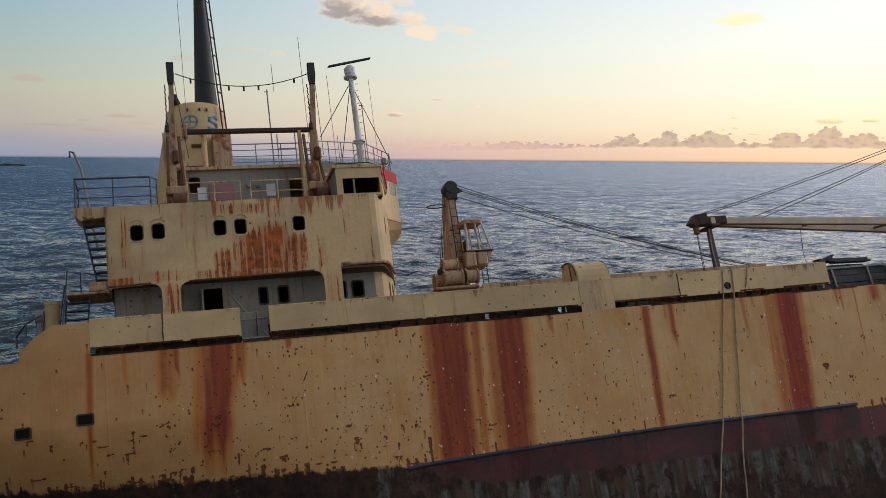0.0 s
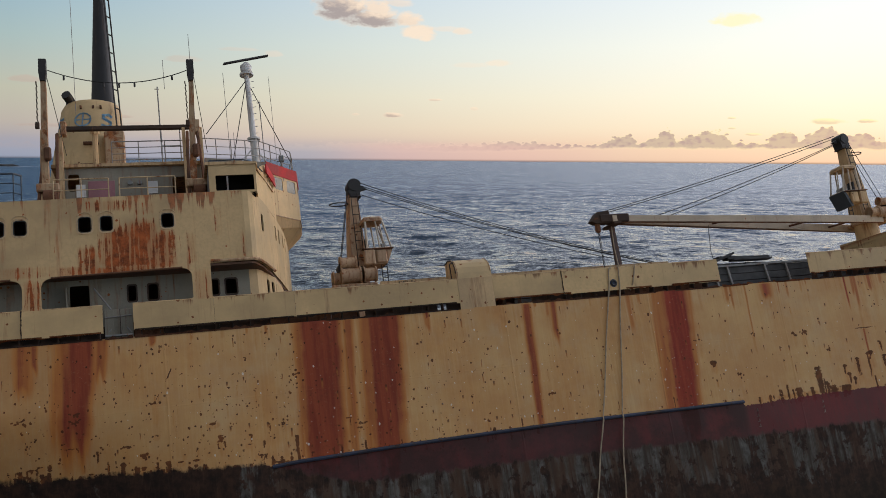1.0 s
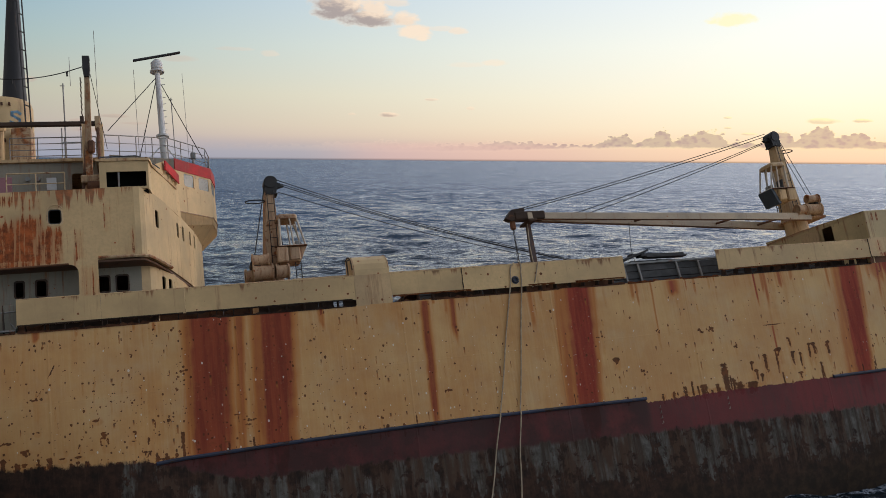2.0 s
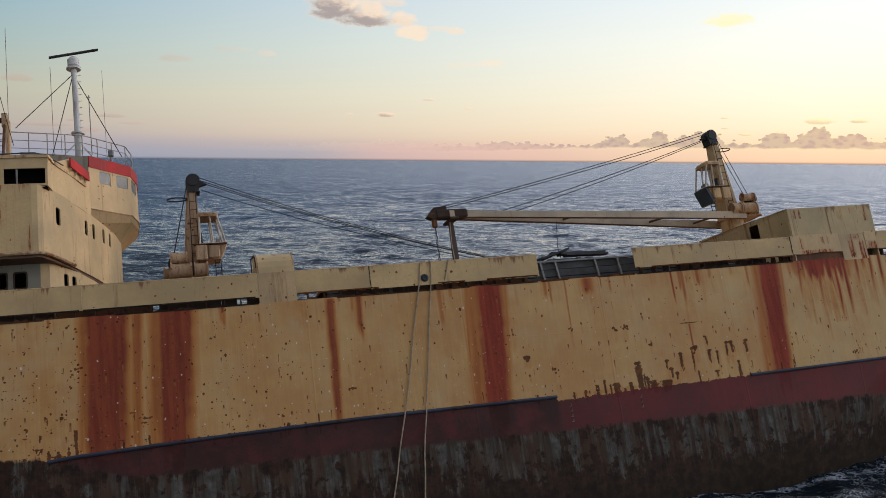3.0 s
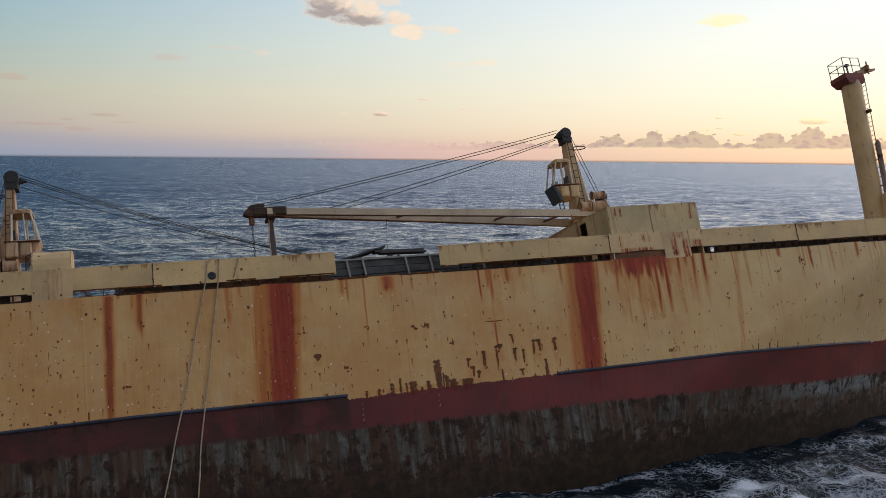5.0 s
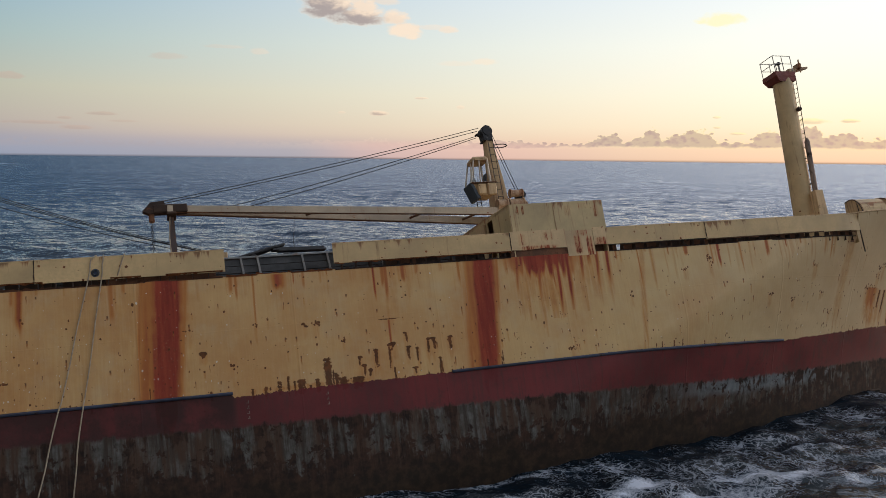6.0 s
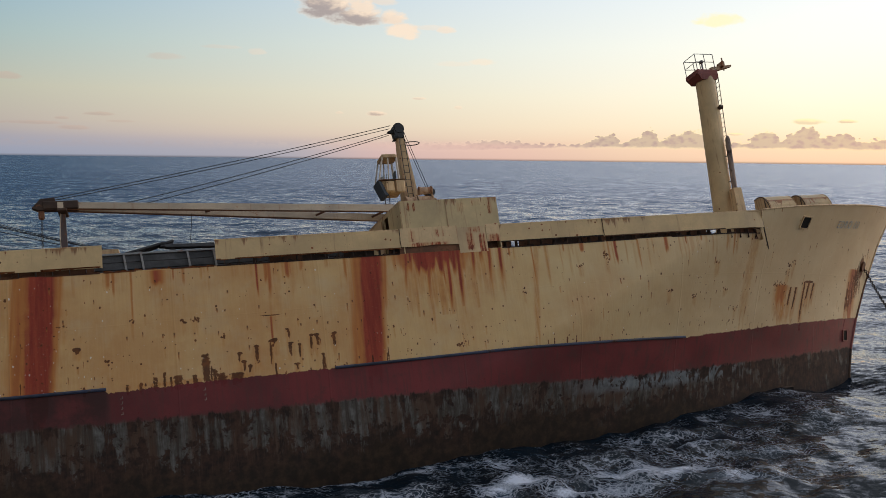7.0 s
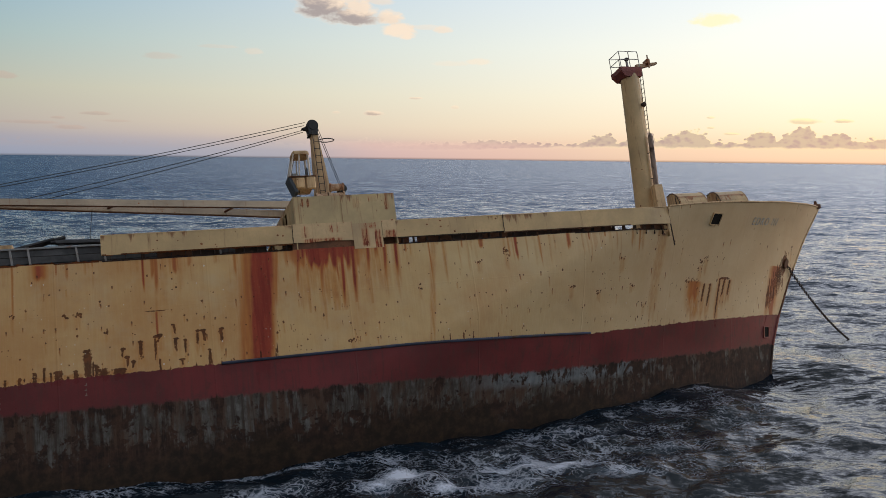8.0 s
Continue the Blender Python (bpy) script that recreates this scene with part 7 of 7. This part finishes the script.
    for i in range(4):
        part("rung", pipe(B(), [(K(0.95), v - 1.0, cab_z - 0.2 - 0.25 * i), (K(1.2), v - 1.0, cab_z - 0.2 - 0.25 * i)], 0.02, 5), dark, t)
    if reach:
        bm = B()
        prism(bm, [(K(1.10), cab_z - 0.12), (K(1.40), cab_z + 0.60), (K(1.56), cab_z + 0.60), (K(1.22), cab_z - 0.25), (K(1.05), cab_z - 0.25)], v - 1.3, v - 0.15)
        part("nose_panel", bm, rail_dark, cab, "dark blue lower front of the cab")
    # winches
    for dx, dy, dz, rr, ln in ((-0.62, -1.2, 1.0, 0.24, 0.75), (-0.55, -1.15, 0.42, 0.34, 0.9), (-1.0, -0.8, 0.35, 0.3, 0.6), (0.3, -1.25, 0.40, 0.30, 0.6)):
        if reach:
            dx, rr, dz = dx + 0.1, rr * 0.85, dz - 0.12
        bm = B()
        x0, x1 = X(dx - ln / 2), X(dx + ln / 2)
        pipe(bm, [(x0, v + dy, base + dz), (x1, v + dy, base + dz)], rr, 14)
        pipe(bm, [(x0, v + dy, base + dz), (x0 + face * 0.07, v + dy, base + dz)], rr * 1.25, 14)
        pipe(bm, [(x1 - face * 0.07, v + dy, base + dz), (x1, v + dy, base + dz)], rr * 1.2, 14)
        part("winch", bm, crane_paint, t, smooth=True)
    bm = B()
    pipe(bm, [(X(-0.85), v - 0.7, base + 0.8), (X(-0.85), v - 1.25, base + 0.8)], 0.24, 12)
    part("motor", bm, dark, t, smooth=True)
    bm = B()
    wide_ = 0.95 if reach else 1.4
    box(bm, (min(X(-1.45), X(0.6)), v - wide_, base - 0.14), (max(X(-1.45), X(0.6)), v + wide_, base), 0.04)
    part("slewing_platform", bm, cream_rotten, t)
    for y_ in (v - 0.2, v + 0.1):
        lattice_wire(t, (X(0.0), y_, top - 0.35), (X(-0.9), y_ - 0.7, base + 0.9))
    return t


def jib(t, root, tip, spread, tone, sagz=0.0):
    """A wishbone jib of two box girders that meet at the tip."""
    root, tip = Vector(root), Vector(tip)
    for s in (-1, 1):
        a, b = root + Vector((0, s * spread, 0)), tip + Vector((0, s * 0.16, 0))
        d = (b - a).normalized()
        o = Vector((-d.y, d.x, 0)).normalized()
        bm = B()
        rings = []
        for i in range(9):
            f = i / 8
            p = a.lerp(b, f)
            hh = 0.19 * (1 - 0.25 * f)
            rings.append([bm.verts.new(p + o * sx * 0.13 + Vector((0, 0, sz * hh))) for sx, sz in ((-1, -1), (1, -1), (1, 1), (-1, 1))])
        for p, q in zip(rings, rings[1:]):
            for k_ in range(4):
                bm.faces.new((p[k_], p[(k_ + 1) % 4], q[(k_ + 1) % 4], q[k_]))
        bm.faces.new(rings[0][::-1]), bm.faces.new(rings[-1])
        g_ = part("girder", bm, tone, t, "cream box girder with a rusted lower edge")
        bm = B()
        pipe(bm, [a - Vector((0, 0, 0.19)) - o * s * 0.02, b - Vector((0, 0, 0.145)) - o * s * 0.02], 0.05, 5)
        part("flange", bm, rusty, g_)
    for f in (0.12, 0.3, 0.62):
        p = root.lerp(tip, f)
        w_ = spread * (1 - f) + 0.16 * f
        part("cross_brace", pipe(B(), [p + Vector((0.3, -w_, 0)), p + Vector((-0.4, w_, 0))], 0.06, 6), rusty, t)


c1 = crane(4.75, 16.38, 11.15, 1, crane_paint, "rust-streaked cream deck crane with its jib lowered")
jib(c1, (5.4, 7.6, 10.90), (18.5, 4.6, 10.45), 0.9, cream_rusty)
for dz, dy in ((0.1, 0.0), (0.0, 0.06), (-0.12, 0.0), (-0.45, 0.1)):
    lattice_wire(c1, (5.35, HALF + dy, 16.15 + dz), (18.2, 4.7 + dy, 10.6 + dz * 0.3), 0.25)
cur = bpy.data.curves.new("load_marking", "FONT")
cur.body, cur.size, cur.extrude = "SWL 5t", 0.24, 0.004
cur.materials.append(dark)
txt = new("load_marking", cur)
txt.parent = c1
d_ = (Vector((18.5, 4.44, 10.45)) - Vector((5.4, 6.7, 10.9)))
txt.matrix_local = Matrix.Translation(Vector((5.4, 6.7, 10.9)) + d_ * 0.06 + Vector((-0.03, -0.15, -0.02)) - base_of(c1)) @ Matrix.Rotation(math.atan2(d_.y, d_.x), 4, "Z") @ Matrix.Rotation(radians(2.0), 4, "Y") @ Matrix.Rotation(radians(90), 4, "X")

c2 = crane(33.88, 18.0, 12.75, -1, cream_rusty, "rust-streaked cream deck crane with its jib laid aft", 0.55)
jib(c2, (34.1, 8.25, 12.66), (16.0, 4.55, 12.78), 1.0, surface("greyed_jib_paint", (0.44, 0.35, 0.25), 0.6, scale=2.0, spots=0.9, rust=0.2, streak=0.2, rust_col=(0.24, 0.08, 0.03)))
bm = B()
box(bm, (15.4, 4.3, 12.62), (16.9, 4.8, 13.0), 0.04)
prism(bm, [(14.95, 12.72), (15.3, 13.12), (15.9, 13.18), (16.0, 12.6), (15.2, 12.6)], 4.35, 4.75)
part("jib_head", bm, beam_rust, c2, "dark rusted jib head")
for a, b in (((33.25, HALF, 17.95), (15.6, 4.5, 13.15)), ((33.2, HALF + 0.1, 17.8), (15.7, 4.65, 13.1)), ((33.1, HALF - 0.1, 17.45), (18.8, 5.2, 13.0)), ((33.1, HALF + 0.1, 17.4), (19.5, 5.5, 13.0))):
    lattice_wire(c2, a, b, 0.12, 0.019)
bm = B()
box(bm, (15.2, 4.45, 12.2), (15.45, 4.65, 12.65), 0.06)
part("hook_block", bm, rusty, c2)
bm = B()
for i in range(16):
    z_ = 12.2 - i * 0.125
    a = Vector((0.035, 0, 0)) if i % 2 else Vector((0, 0.035, 0))
    for s in (-1, 1):
        pipe(bm, [Vector((15.33, 4.55, z_)) + a * s, Vector((15.33, 4.55, z_ - 0.14)) + a * s], 0.016, 5)
part("hook_chain", bm, dark, c2, "rusted hanging chain")
part("slack_line", pipe(B(), [(21.9, 5.6, 12.5), (21.75, 5.6, 11.2), (21.9, 5.6, 9.9)], 0.016, 5), wire_mat, c2)
t = thing("jib_rest", (16.18, 4.84, 8.3), "rusted grey post that carries the jib end", "post")
part("post", prism(B(), [(16.05, 8.2), (16.42, 8.2), (16.28, 13.05), (16.1, 13.05)], 4.76, 4.92), surface("rust_grey_post", (0.085, 0.06, 0.055), 0.7, scale=2.5, streak=0.7, rust=0.4), t)
part("cradle", box(B(), (16.0, 4.2, 12.5), (16.4, 5.4, 12.62), 0.02), beam_rust, t)
part("lashing", pipe(B(), [(16.15, 4.7, 13.1), (16.05, 4.68, 11.5), (16.1, 4.6, 10.0)], 0.025, 5), rope_mat, t)

# ---- fittings along the deck ----
hatch = thing("hatch_coaming", (16, HALF, 8.3), "dark weathered hatch coaming behind the broken bulwark", "hatch")
for lo, hi, dy in ((8.3, 8.62, 0.0), (8.64, 8.94, 0.015), (8.96, 9.26, 0.0), (9.28, 9.56, 0.02)):
    part("plank", box(B(), (9.5, 1.5 + dy, lo), (29.0, 1.56 + dy, hi), 0.01), coam, hatch)
part("coaming_rail", box(B(), (9.4, 1.42, 9.58), (29.1, 1.62, 9.66), 0.01), grey, hatch)
for x_ in (18.9, 19.6, 21.5, 22.6, 25.0, 27.5, 11.0, 14.0):
    part("stiffener", prism(B(), [(x_, 8.3), (x_ + 0.09, 8.3), (x_ - 0.08, 9.6), (x_ - 0.16, 9.6)], 1.42, 1.5), rail_mat, hatch)
part("hatch_top", box(B(), (9.5, 1.6, 9.3), (29.0, 15.0, 9.4)), deck_mat, hatch)
r_ = random.Random(8)
for i in range(11):
    t = thing("hatch_board", (21.8, 3.2, 9.4), "charred timber hatch board in a loose pile", "board", "loose hatch boards")
    x0 = 21.3 + r_.uniform(-0.35, 0.35)
    lift, nose = (9.47 + i * 0.098, r_.uniform(-2, 2.5)) if i < 9 else (9.95 + 0.1 * (i - 9), -14.0 - 4 * (i - 9))
    x0 -= 1.9 if i >= 9 else 0.0
    M = Matrix.Translation((x0, 2.7 + r_.uniform(-0.3, 0.5), lift)) @ Matrix.Rotation(radians(r_.uniform(-6, 6)), 4, "Z") @ Matrix.Rotation(radians(nose), 4, "Y")
    bm = B()
    box(bm, (-1.35 + r_.uniform(0, 0.4), -0.2, -0.045), (1.35 - r_.uniform(0, 0.4), 0.2, 0.045), 0.012)
    bmesh.ops.transform(bm, matrix=M, verts=bm.verts)
    part("plank", bm, wood, t)
for i in range(10):
    t = thing("scrap_bit", (19 + i * 0.4, 2.0, 9.66), "dark rusted scrap on the hatch coaming", "scrap", "scrap on the coaming")
    x0 = 18.4 + i * 0.45
    part("lump", box(B(), (x0, 1.7, 9.6), (x0 + r_.uniform(0.1, 0.35), 2.0, 9.68 + r_.uniform(0.03, 0.12)), 0.03), wood, t)

# arched steel covers on the side
cover_paint = surface("streaked_cover_paint", (0.58, 0.415, 0.22), 0.62, scale=1.8, streak=0.25, spots=0.9, rust=0.1, drips=((0.80, 0.8),), rust_col=(0.24, 0.075, 0.028))


def cover(x0, x1, y, z0, h, depth, label):
    """A barrel cover: arched ends, curved plate, rust lip."""
    t = thing("arched_cover", (x0, y, z0), label, "cover", "arched covers")
    ar = [(y, z0), (y, z0 + 0.25 * h)] + [(y + depth * (1 - math.cos(radians(a))), z0 + 0.25 * h + 0.75 * h * math.sin(radians(a))) for a in (20, 40, 60, 75, 90)] + [(y + 1.45 * depth, z0 + 0.95 * h), (y + 1.6 * depth, z0)]
    part("hood", prism(B(), ar, x0 + 0.05, x1, "x"), cover_paint, t)
    bm = B()
    prism(bm, ar, x0 - 0.02, x0 + 0.03, "x")
    part("end_plate", bm, cream_rusty, t)
    bm = B()
    pipe(bm, [(x0 - 0.03, p[0], p[1]) for p in ar[1:-1]], 0.025, 5)
    pipe(bm, [(x0 - 0.18, y + 0.1, z0), (x0 - 0.18, y + 0.15, z0 + 0.7 * h), (x0 - 0.02, y + 0.3 * depth, z0 + 0.8 * h)], 0.025, 5)
    part("edge_bar", bm, beam_rust, t)
    for x_ in (x0 + 0.04, x1 - 0.03):
        part("band", pipe(B(), [(x_, p[0] - 0.005, p[1] + 0.005) for p in ar[1:-1]], 0.018, 5), cream_rotten, t)
    return t


cover(6.72, 8.1, 0.0, 9.66, 0.85, 0.8, "cream arched steel cover on the bulwark, rust-pitted")
cover(52.05, 53.85, 1.35, 9.6, 1.32, 0.8, "cream arched steel cover on the forecastle edge")
cover(56.2, 58.1, 3.3, 10.15, 1.32, 0.85, "cream arched steel cover on the forecastle edge")

# mast house below the forward crane
mh = thing("mast_house", (33, HALF, 8.3), "cream steel mast house with a dark doorway and streaked sides", "deckhouse")
part("near_wall", prism(B(), [(30.7, 9.6), (35.48, 9.6), (35.48, 11.0), (30.7, 10.98)], -0.01, 0.04), house_paint, mh)
bm = B()
pierced(bm, [(0.04, 8.3), (7.0, 8.3), (7.0, 11.3), (3.0, 11.15), (0.04, 10.98)], [rounded(2.12, 8.5, 2.82, 10.88, 0.08)], 30.7, 30.75, "x")
part("aft_wall", bm, house_paint, mh)
part("fore_wall", box(B(), (35.4, 0.04, 8.3), (35.46, 15, 10.95)), cream, mh)
part("roof", box(B(), (30.7, 0.0, 10.9), (35.48, 15, 10.98), 0.01), cream, mh)
part("far_wall", box(B(), (30.7, 14.9, 8.3), (35.48, 15.0, 10.9)), cream, mh)
part("door", prism(B(), [(2.95, 8.6), (4.2, 8.6), (4.2, 10.95), (2.95, 10.85)], 30.56, 30.62, "x"), cream_rusty, mh, "steel door swung open")
for x_ in (30.72, 32.9):
    part("seam_bar", box(B(), (x_, -0.035, 9.65), (x_ + 0.03, -0.012, 10.97)), cream_rusty, mh)
bm = B()
prism(bm, [(28.2, 9.3), (30.6, 9.3), (30.6, 10.2), (29.6, 10.1)], 7.0, 7.1)
part("web_plate", bm, cream_rotten, mh)

# foremast
fm = thing("foremast", (54.2, HALF, 9.4), "tall cream tubular foremast with a red-brown crow's nest", "mast")
part("tube", pipe(B(), [(54.15, HALF, 9.3), (55.0, HALF, 21.0)], 0.66, 24, 0.62), cream, fm, smooth=True)
bm = B()
deck_ = [(54.05, HALF - 0.68), (55.6, HALF - 0.62), (55.6, HALF + 0.62), (54.05, HALF + 0.68)]
waist = [(54.32, HALF - 0.6), (55.55, HALF - 0.58), (55.55, HALF + 0.58), (54.32, HALF + 0.6)]
rows_ = [[bm.verts.new((a, b, z_)) for a, b in ring] for ring, z_ in ((waist, 20.62), (deck_, 20.98), (deck_, 21.26))]
for p, q in zip(rows_, rows_[1:]):
    for i in range(4):
        bm.faces.new((p[i], p[(i + 1) % 4], q[(i + 1) % 4], q[i]))
bm.faces.new(rows_[0][::-1]), bm.faces.new(rows_[-1])
nest = part("crows_nest", bm, oxide, fm, "red-brown platform with a tapered underside")
ring_ = [Vector(c) for c in ((55.5, HALF - 0.58, 0), (54.8, HALF - 0.6, 0), (54.1, HALF - 0.63, 0), (54.1, HALF + 0.63, 0), (54.8, HALF + 0.6, 0), (55.3, HALF + 0.58, 0))]
for z_ in (21.8, 22.35):
    part("nest_rail", pipe(B(), [(p.x, p.y, z_) for p in ring_], 0.025, 5), rail_mat, nest)
for p in ring_:
    part("nest_post", pipe(B(), [(p.x, p.y, 21.25), (p.x, p.y, 22.36)], 0.028, 5), rail_mat, nest)
part("light_post", pipe(B(), [(55.0, HALF, 21.25), (55.0, HALF, 22.0)], 0.06, 8), rail_mat, fm)
part("lantern", oval(B(), [(55.0, HALF, 22.0, 0.12, 0.12), (55.0, HALF, 22.12, 0.17, 0.17), (55.0, HALF, 22.2, 0.05, 0.05)], 10), dark, fm, smooth=True)
bm = B()
prism(bm, [(55.6, 21.35), (55.6, 21.68), (57.2, 21.86), (57.2, 21.74)], HALF - 0.12, HALF + 0.12)
box(bm, (56.35, HALF - 0.3, 21.68), (56.6, HALF + 0.3, 22.05), 0.05)
pipe(bm, [(56.48, HALF - 0.2, 21.4), (56.48, HALF - 0.2, 22.3)], 0.05, 6)
part("yard_arm", bm, cream_rotten, fm, "cream bracket arm with a lamp")
for s in (-0.16, 0.16):
    part("stringer", pipe(B(), [(54.78, HALF - 0.42 + s, 11.0), (55.62, HALF - 0.42 + s, 20.95)], 0.024, 5), beam_rust, fm)
for i in range(32):
    f = (i + 0.5) / 32
    part("rung", pipe(B(), [(54.78 + 0.84 * f, HALF - 0.58, 11.0 + 9.9 * f), (54.78 + 0.84 * f, HALF - 0.26, 11.0 + 9.9 * f)], 0.017, 5), beam_rust, fm)
t = thing("exhaust_pipe", (55.3, 7.6, 9.4), "slim scorched vent pipe with a round top beside the foremast", "pipe")
bm = B()
pipe(bm, [(54.82, 7.5, 12.6), (55.12, 7.5, 16.35)], 0.16, 14)
pipe(bm, [(55.12, 7.5, 16.35), (55.135, 7.5, 16.5), (55.145, 7.5, 16.6)], 0.16, 14, 0.06)
part("tube", bm, surface("scorched_pipe_paint", (0.30, 0.215, 0.17), 0.7, scale=3.0, streak=0.6, rust=0.45, rust_col=(0.035, 0.022, 0.02), dirt=0.4), t, smooth=True)
for z_ in (13.6, 15.3):
    part("clamp", pipe(B(), [(54.82 + 0.08 * (z_ - 12.6), 7.5, z_), (54.55 + 0.07 * (z_ - 12.6), 7.85, z_)], 0.035, 5), beam_rust, t)
part("locker", prism(B(), [(54.3, 9.4), (55.0, 9.4), (54.95, 13.0), (54.4, 13.0)], 7.0, 7.5), cream_rusty, t)
for z_ in (16.0, 18.6):
    part("lamp_bracket", box(B(), (55.05, HALF - 0.85, z_ - 0.1), (55.3, HALF - 0.55, z_ + 0.1), 0.03), beam_rust, fm)

# anchor cable from the hawse into the sea
ch = thing("anchor_chain", (63.2, 6.6, 7.3), "rust-black anchor chain running down into the sea", "chain")
a = SHIP @ on_bow(63.25, 7.35, 0.1)[0]
b = Vector((66.6, 65.2, -0.4))
inv = SHIP.inverted()
pa, pb = inv @ a, inv @ b
down = (inv.to_3x3() @ Vector((0, 0, -1)))


def link_mesh(length, r):
    """One oval chain link."""
    bm = B()
    pts = []
    for i in range(13):
        g_ = 2 * math.pi * i / 12
        pts.append(Vector((0, math.cos(g_) * length * 0.34, math.sin(g_) * length * 0.62)))
    pipe(bm, pts, r, 5, caps=False)
    me = bpy.data.meshes.new("link")
    bm.to_mesh(me)
    bm.free()
    me.materials.append(beam_rust)
    return me


lm = link_mesh(0.25, 0.028)
n = 60
for i in range(n):
    f, f2 = i / n, (i + 1) / n
    hang = lambda q: pa.lerp(pb, q) + down * 1.6 * q * (1 - q)
    p, q = hang(f), hang(f2)
    ob = new("link", lm)
    ob.parent = ch
    ob.matrix_local = Matrix.Translation((p + q) / 2 - base_of(ch)) @ (q - p).to_track_quat("Z", "Y").to_matrix().to_4x4() @ Matrix.Rotation(radians(90 * (i % 2)), 4, "Z")

# ropes hanging down the side from an eye in the bulwark
for pts, lb in ((((13.3, 0.25, 9.5), (13.18, 0.02, 9.72), (13.0, -0.05, 9.6), (12.92, -0.05, 9.1), (12.3, -0.05, 6.5), (11.72, -0.07, 4.1), (11.62, -0.16, 3.85), (11.2, -0.08, 2.2), (10.9, -0.08, 1.0), (10.6, -0.10, -0.2), (10.3, 0.15, -2.0)), "bleached rope hanging down the hull side"),
                (((13.5, 0.25, 9.5), (13.45, 0.02, 9.72), (13.42, -0.05, 9.5), (13.37, -0.05, 9.06), (13.0, -0.05, 6.8), (12.52, -0.07, 4.1), (12.46, -0.16, 3.85), (12.2, -0.08, 2.2), (12.05, -0.08, 0.8), (11.95, -0.10, -0.2), (11.8, 0.15, -2.0)), "bleached rope hanging down the hull side")):
    t = thing("rope", pts[2], lb, "rope", "hanging ropes")
    fine_ = []
    for p, q in zip(pts, pts[1:]):
        for i in range(5):
            fine_.append(Vector(p).lerp(Vector(q), i / 5) + Vector((0.012 * math.sin(len(fine_) * 0.9), 0, 0)))
    part("strand", pipe(B(), fine_, 0.028, 6), rope_mat, t, smooth=True)
t = thing("rope", (14.1, -0.05, 9.6), "short bleached rope loop over the bulwark", "rope", "hanging ropes")
part("strand", pipe(B(), [(14.3, 0.2, 9.5), (14.2, 0.0, 9.72), (14.1, -0.04, 9.4), (13.95, -0.04, 8.95), (13.85, 0.1, 8.7)], 0.026, 6), rope_mat, t, smooth=True)
t = thing("eye_bolt", (13.12, -0.03, 9.0), "dark blue round fairlead on the bulwark", "fairlead")
part("ring", pipe(B(), [(13.12 + 0.1 * math.cos(g_), -0.05, 9.02 + 0.1 * math.sin(g_)) for g_ in np.linspace(0, 6.2832, 13)], 0.035, 6), surface("dark_grey_steel", (0.03, 0.032, 0.036), 0.5), t, smooth=True)
part("plate", pipe(B(), [(13.12, 0.0, 9.02), (13.12, -0.03, 9.02)], 0.16, 12), rub_mat, t)

# a low rock far out, awash
rk = bmesh.new()
bmesh.ops.create_icosphere(rk, subdivisions=3, radius=1.0)
for v_ in rk.verts:
    s = 1 + 0.35 * noise.noise(v_.co * 1.7) + 0.2 * noise.noise(v_.co * 4)
    v_.co = Vector((v_.co.x * 22 * s, v_.co.y * 8 * s, v_.co.z * 3.4 * s))
me = bpy.data.meshes.new("rock")
rk.to_mesh(me)
rk.free()
me.materials.append(surface("wet_dark_rock", (0.04, 0.04, 0.042), 0.7, scale=0.3, grain=0.3, bump=0.6))
rock = new("rock", me)
rock.matrix_world = pose(-523, 1060, -0.6)
tagged(rock, "low dark rock awash with surf far from the wreck", "rock")
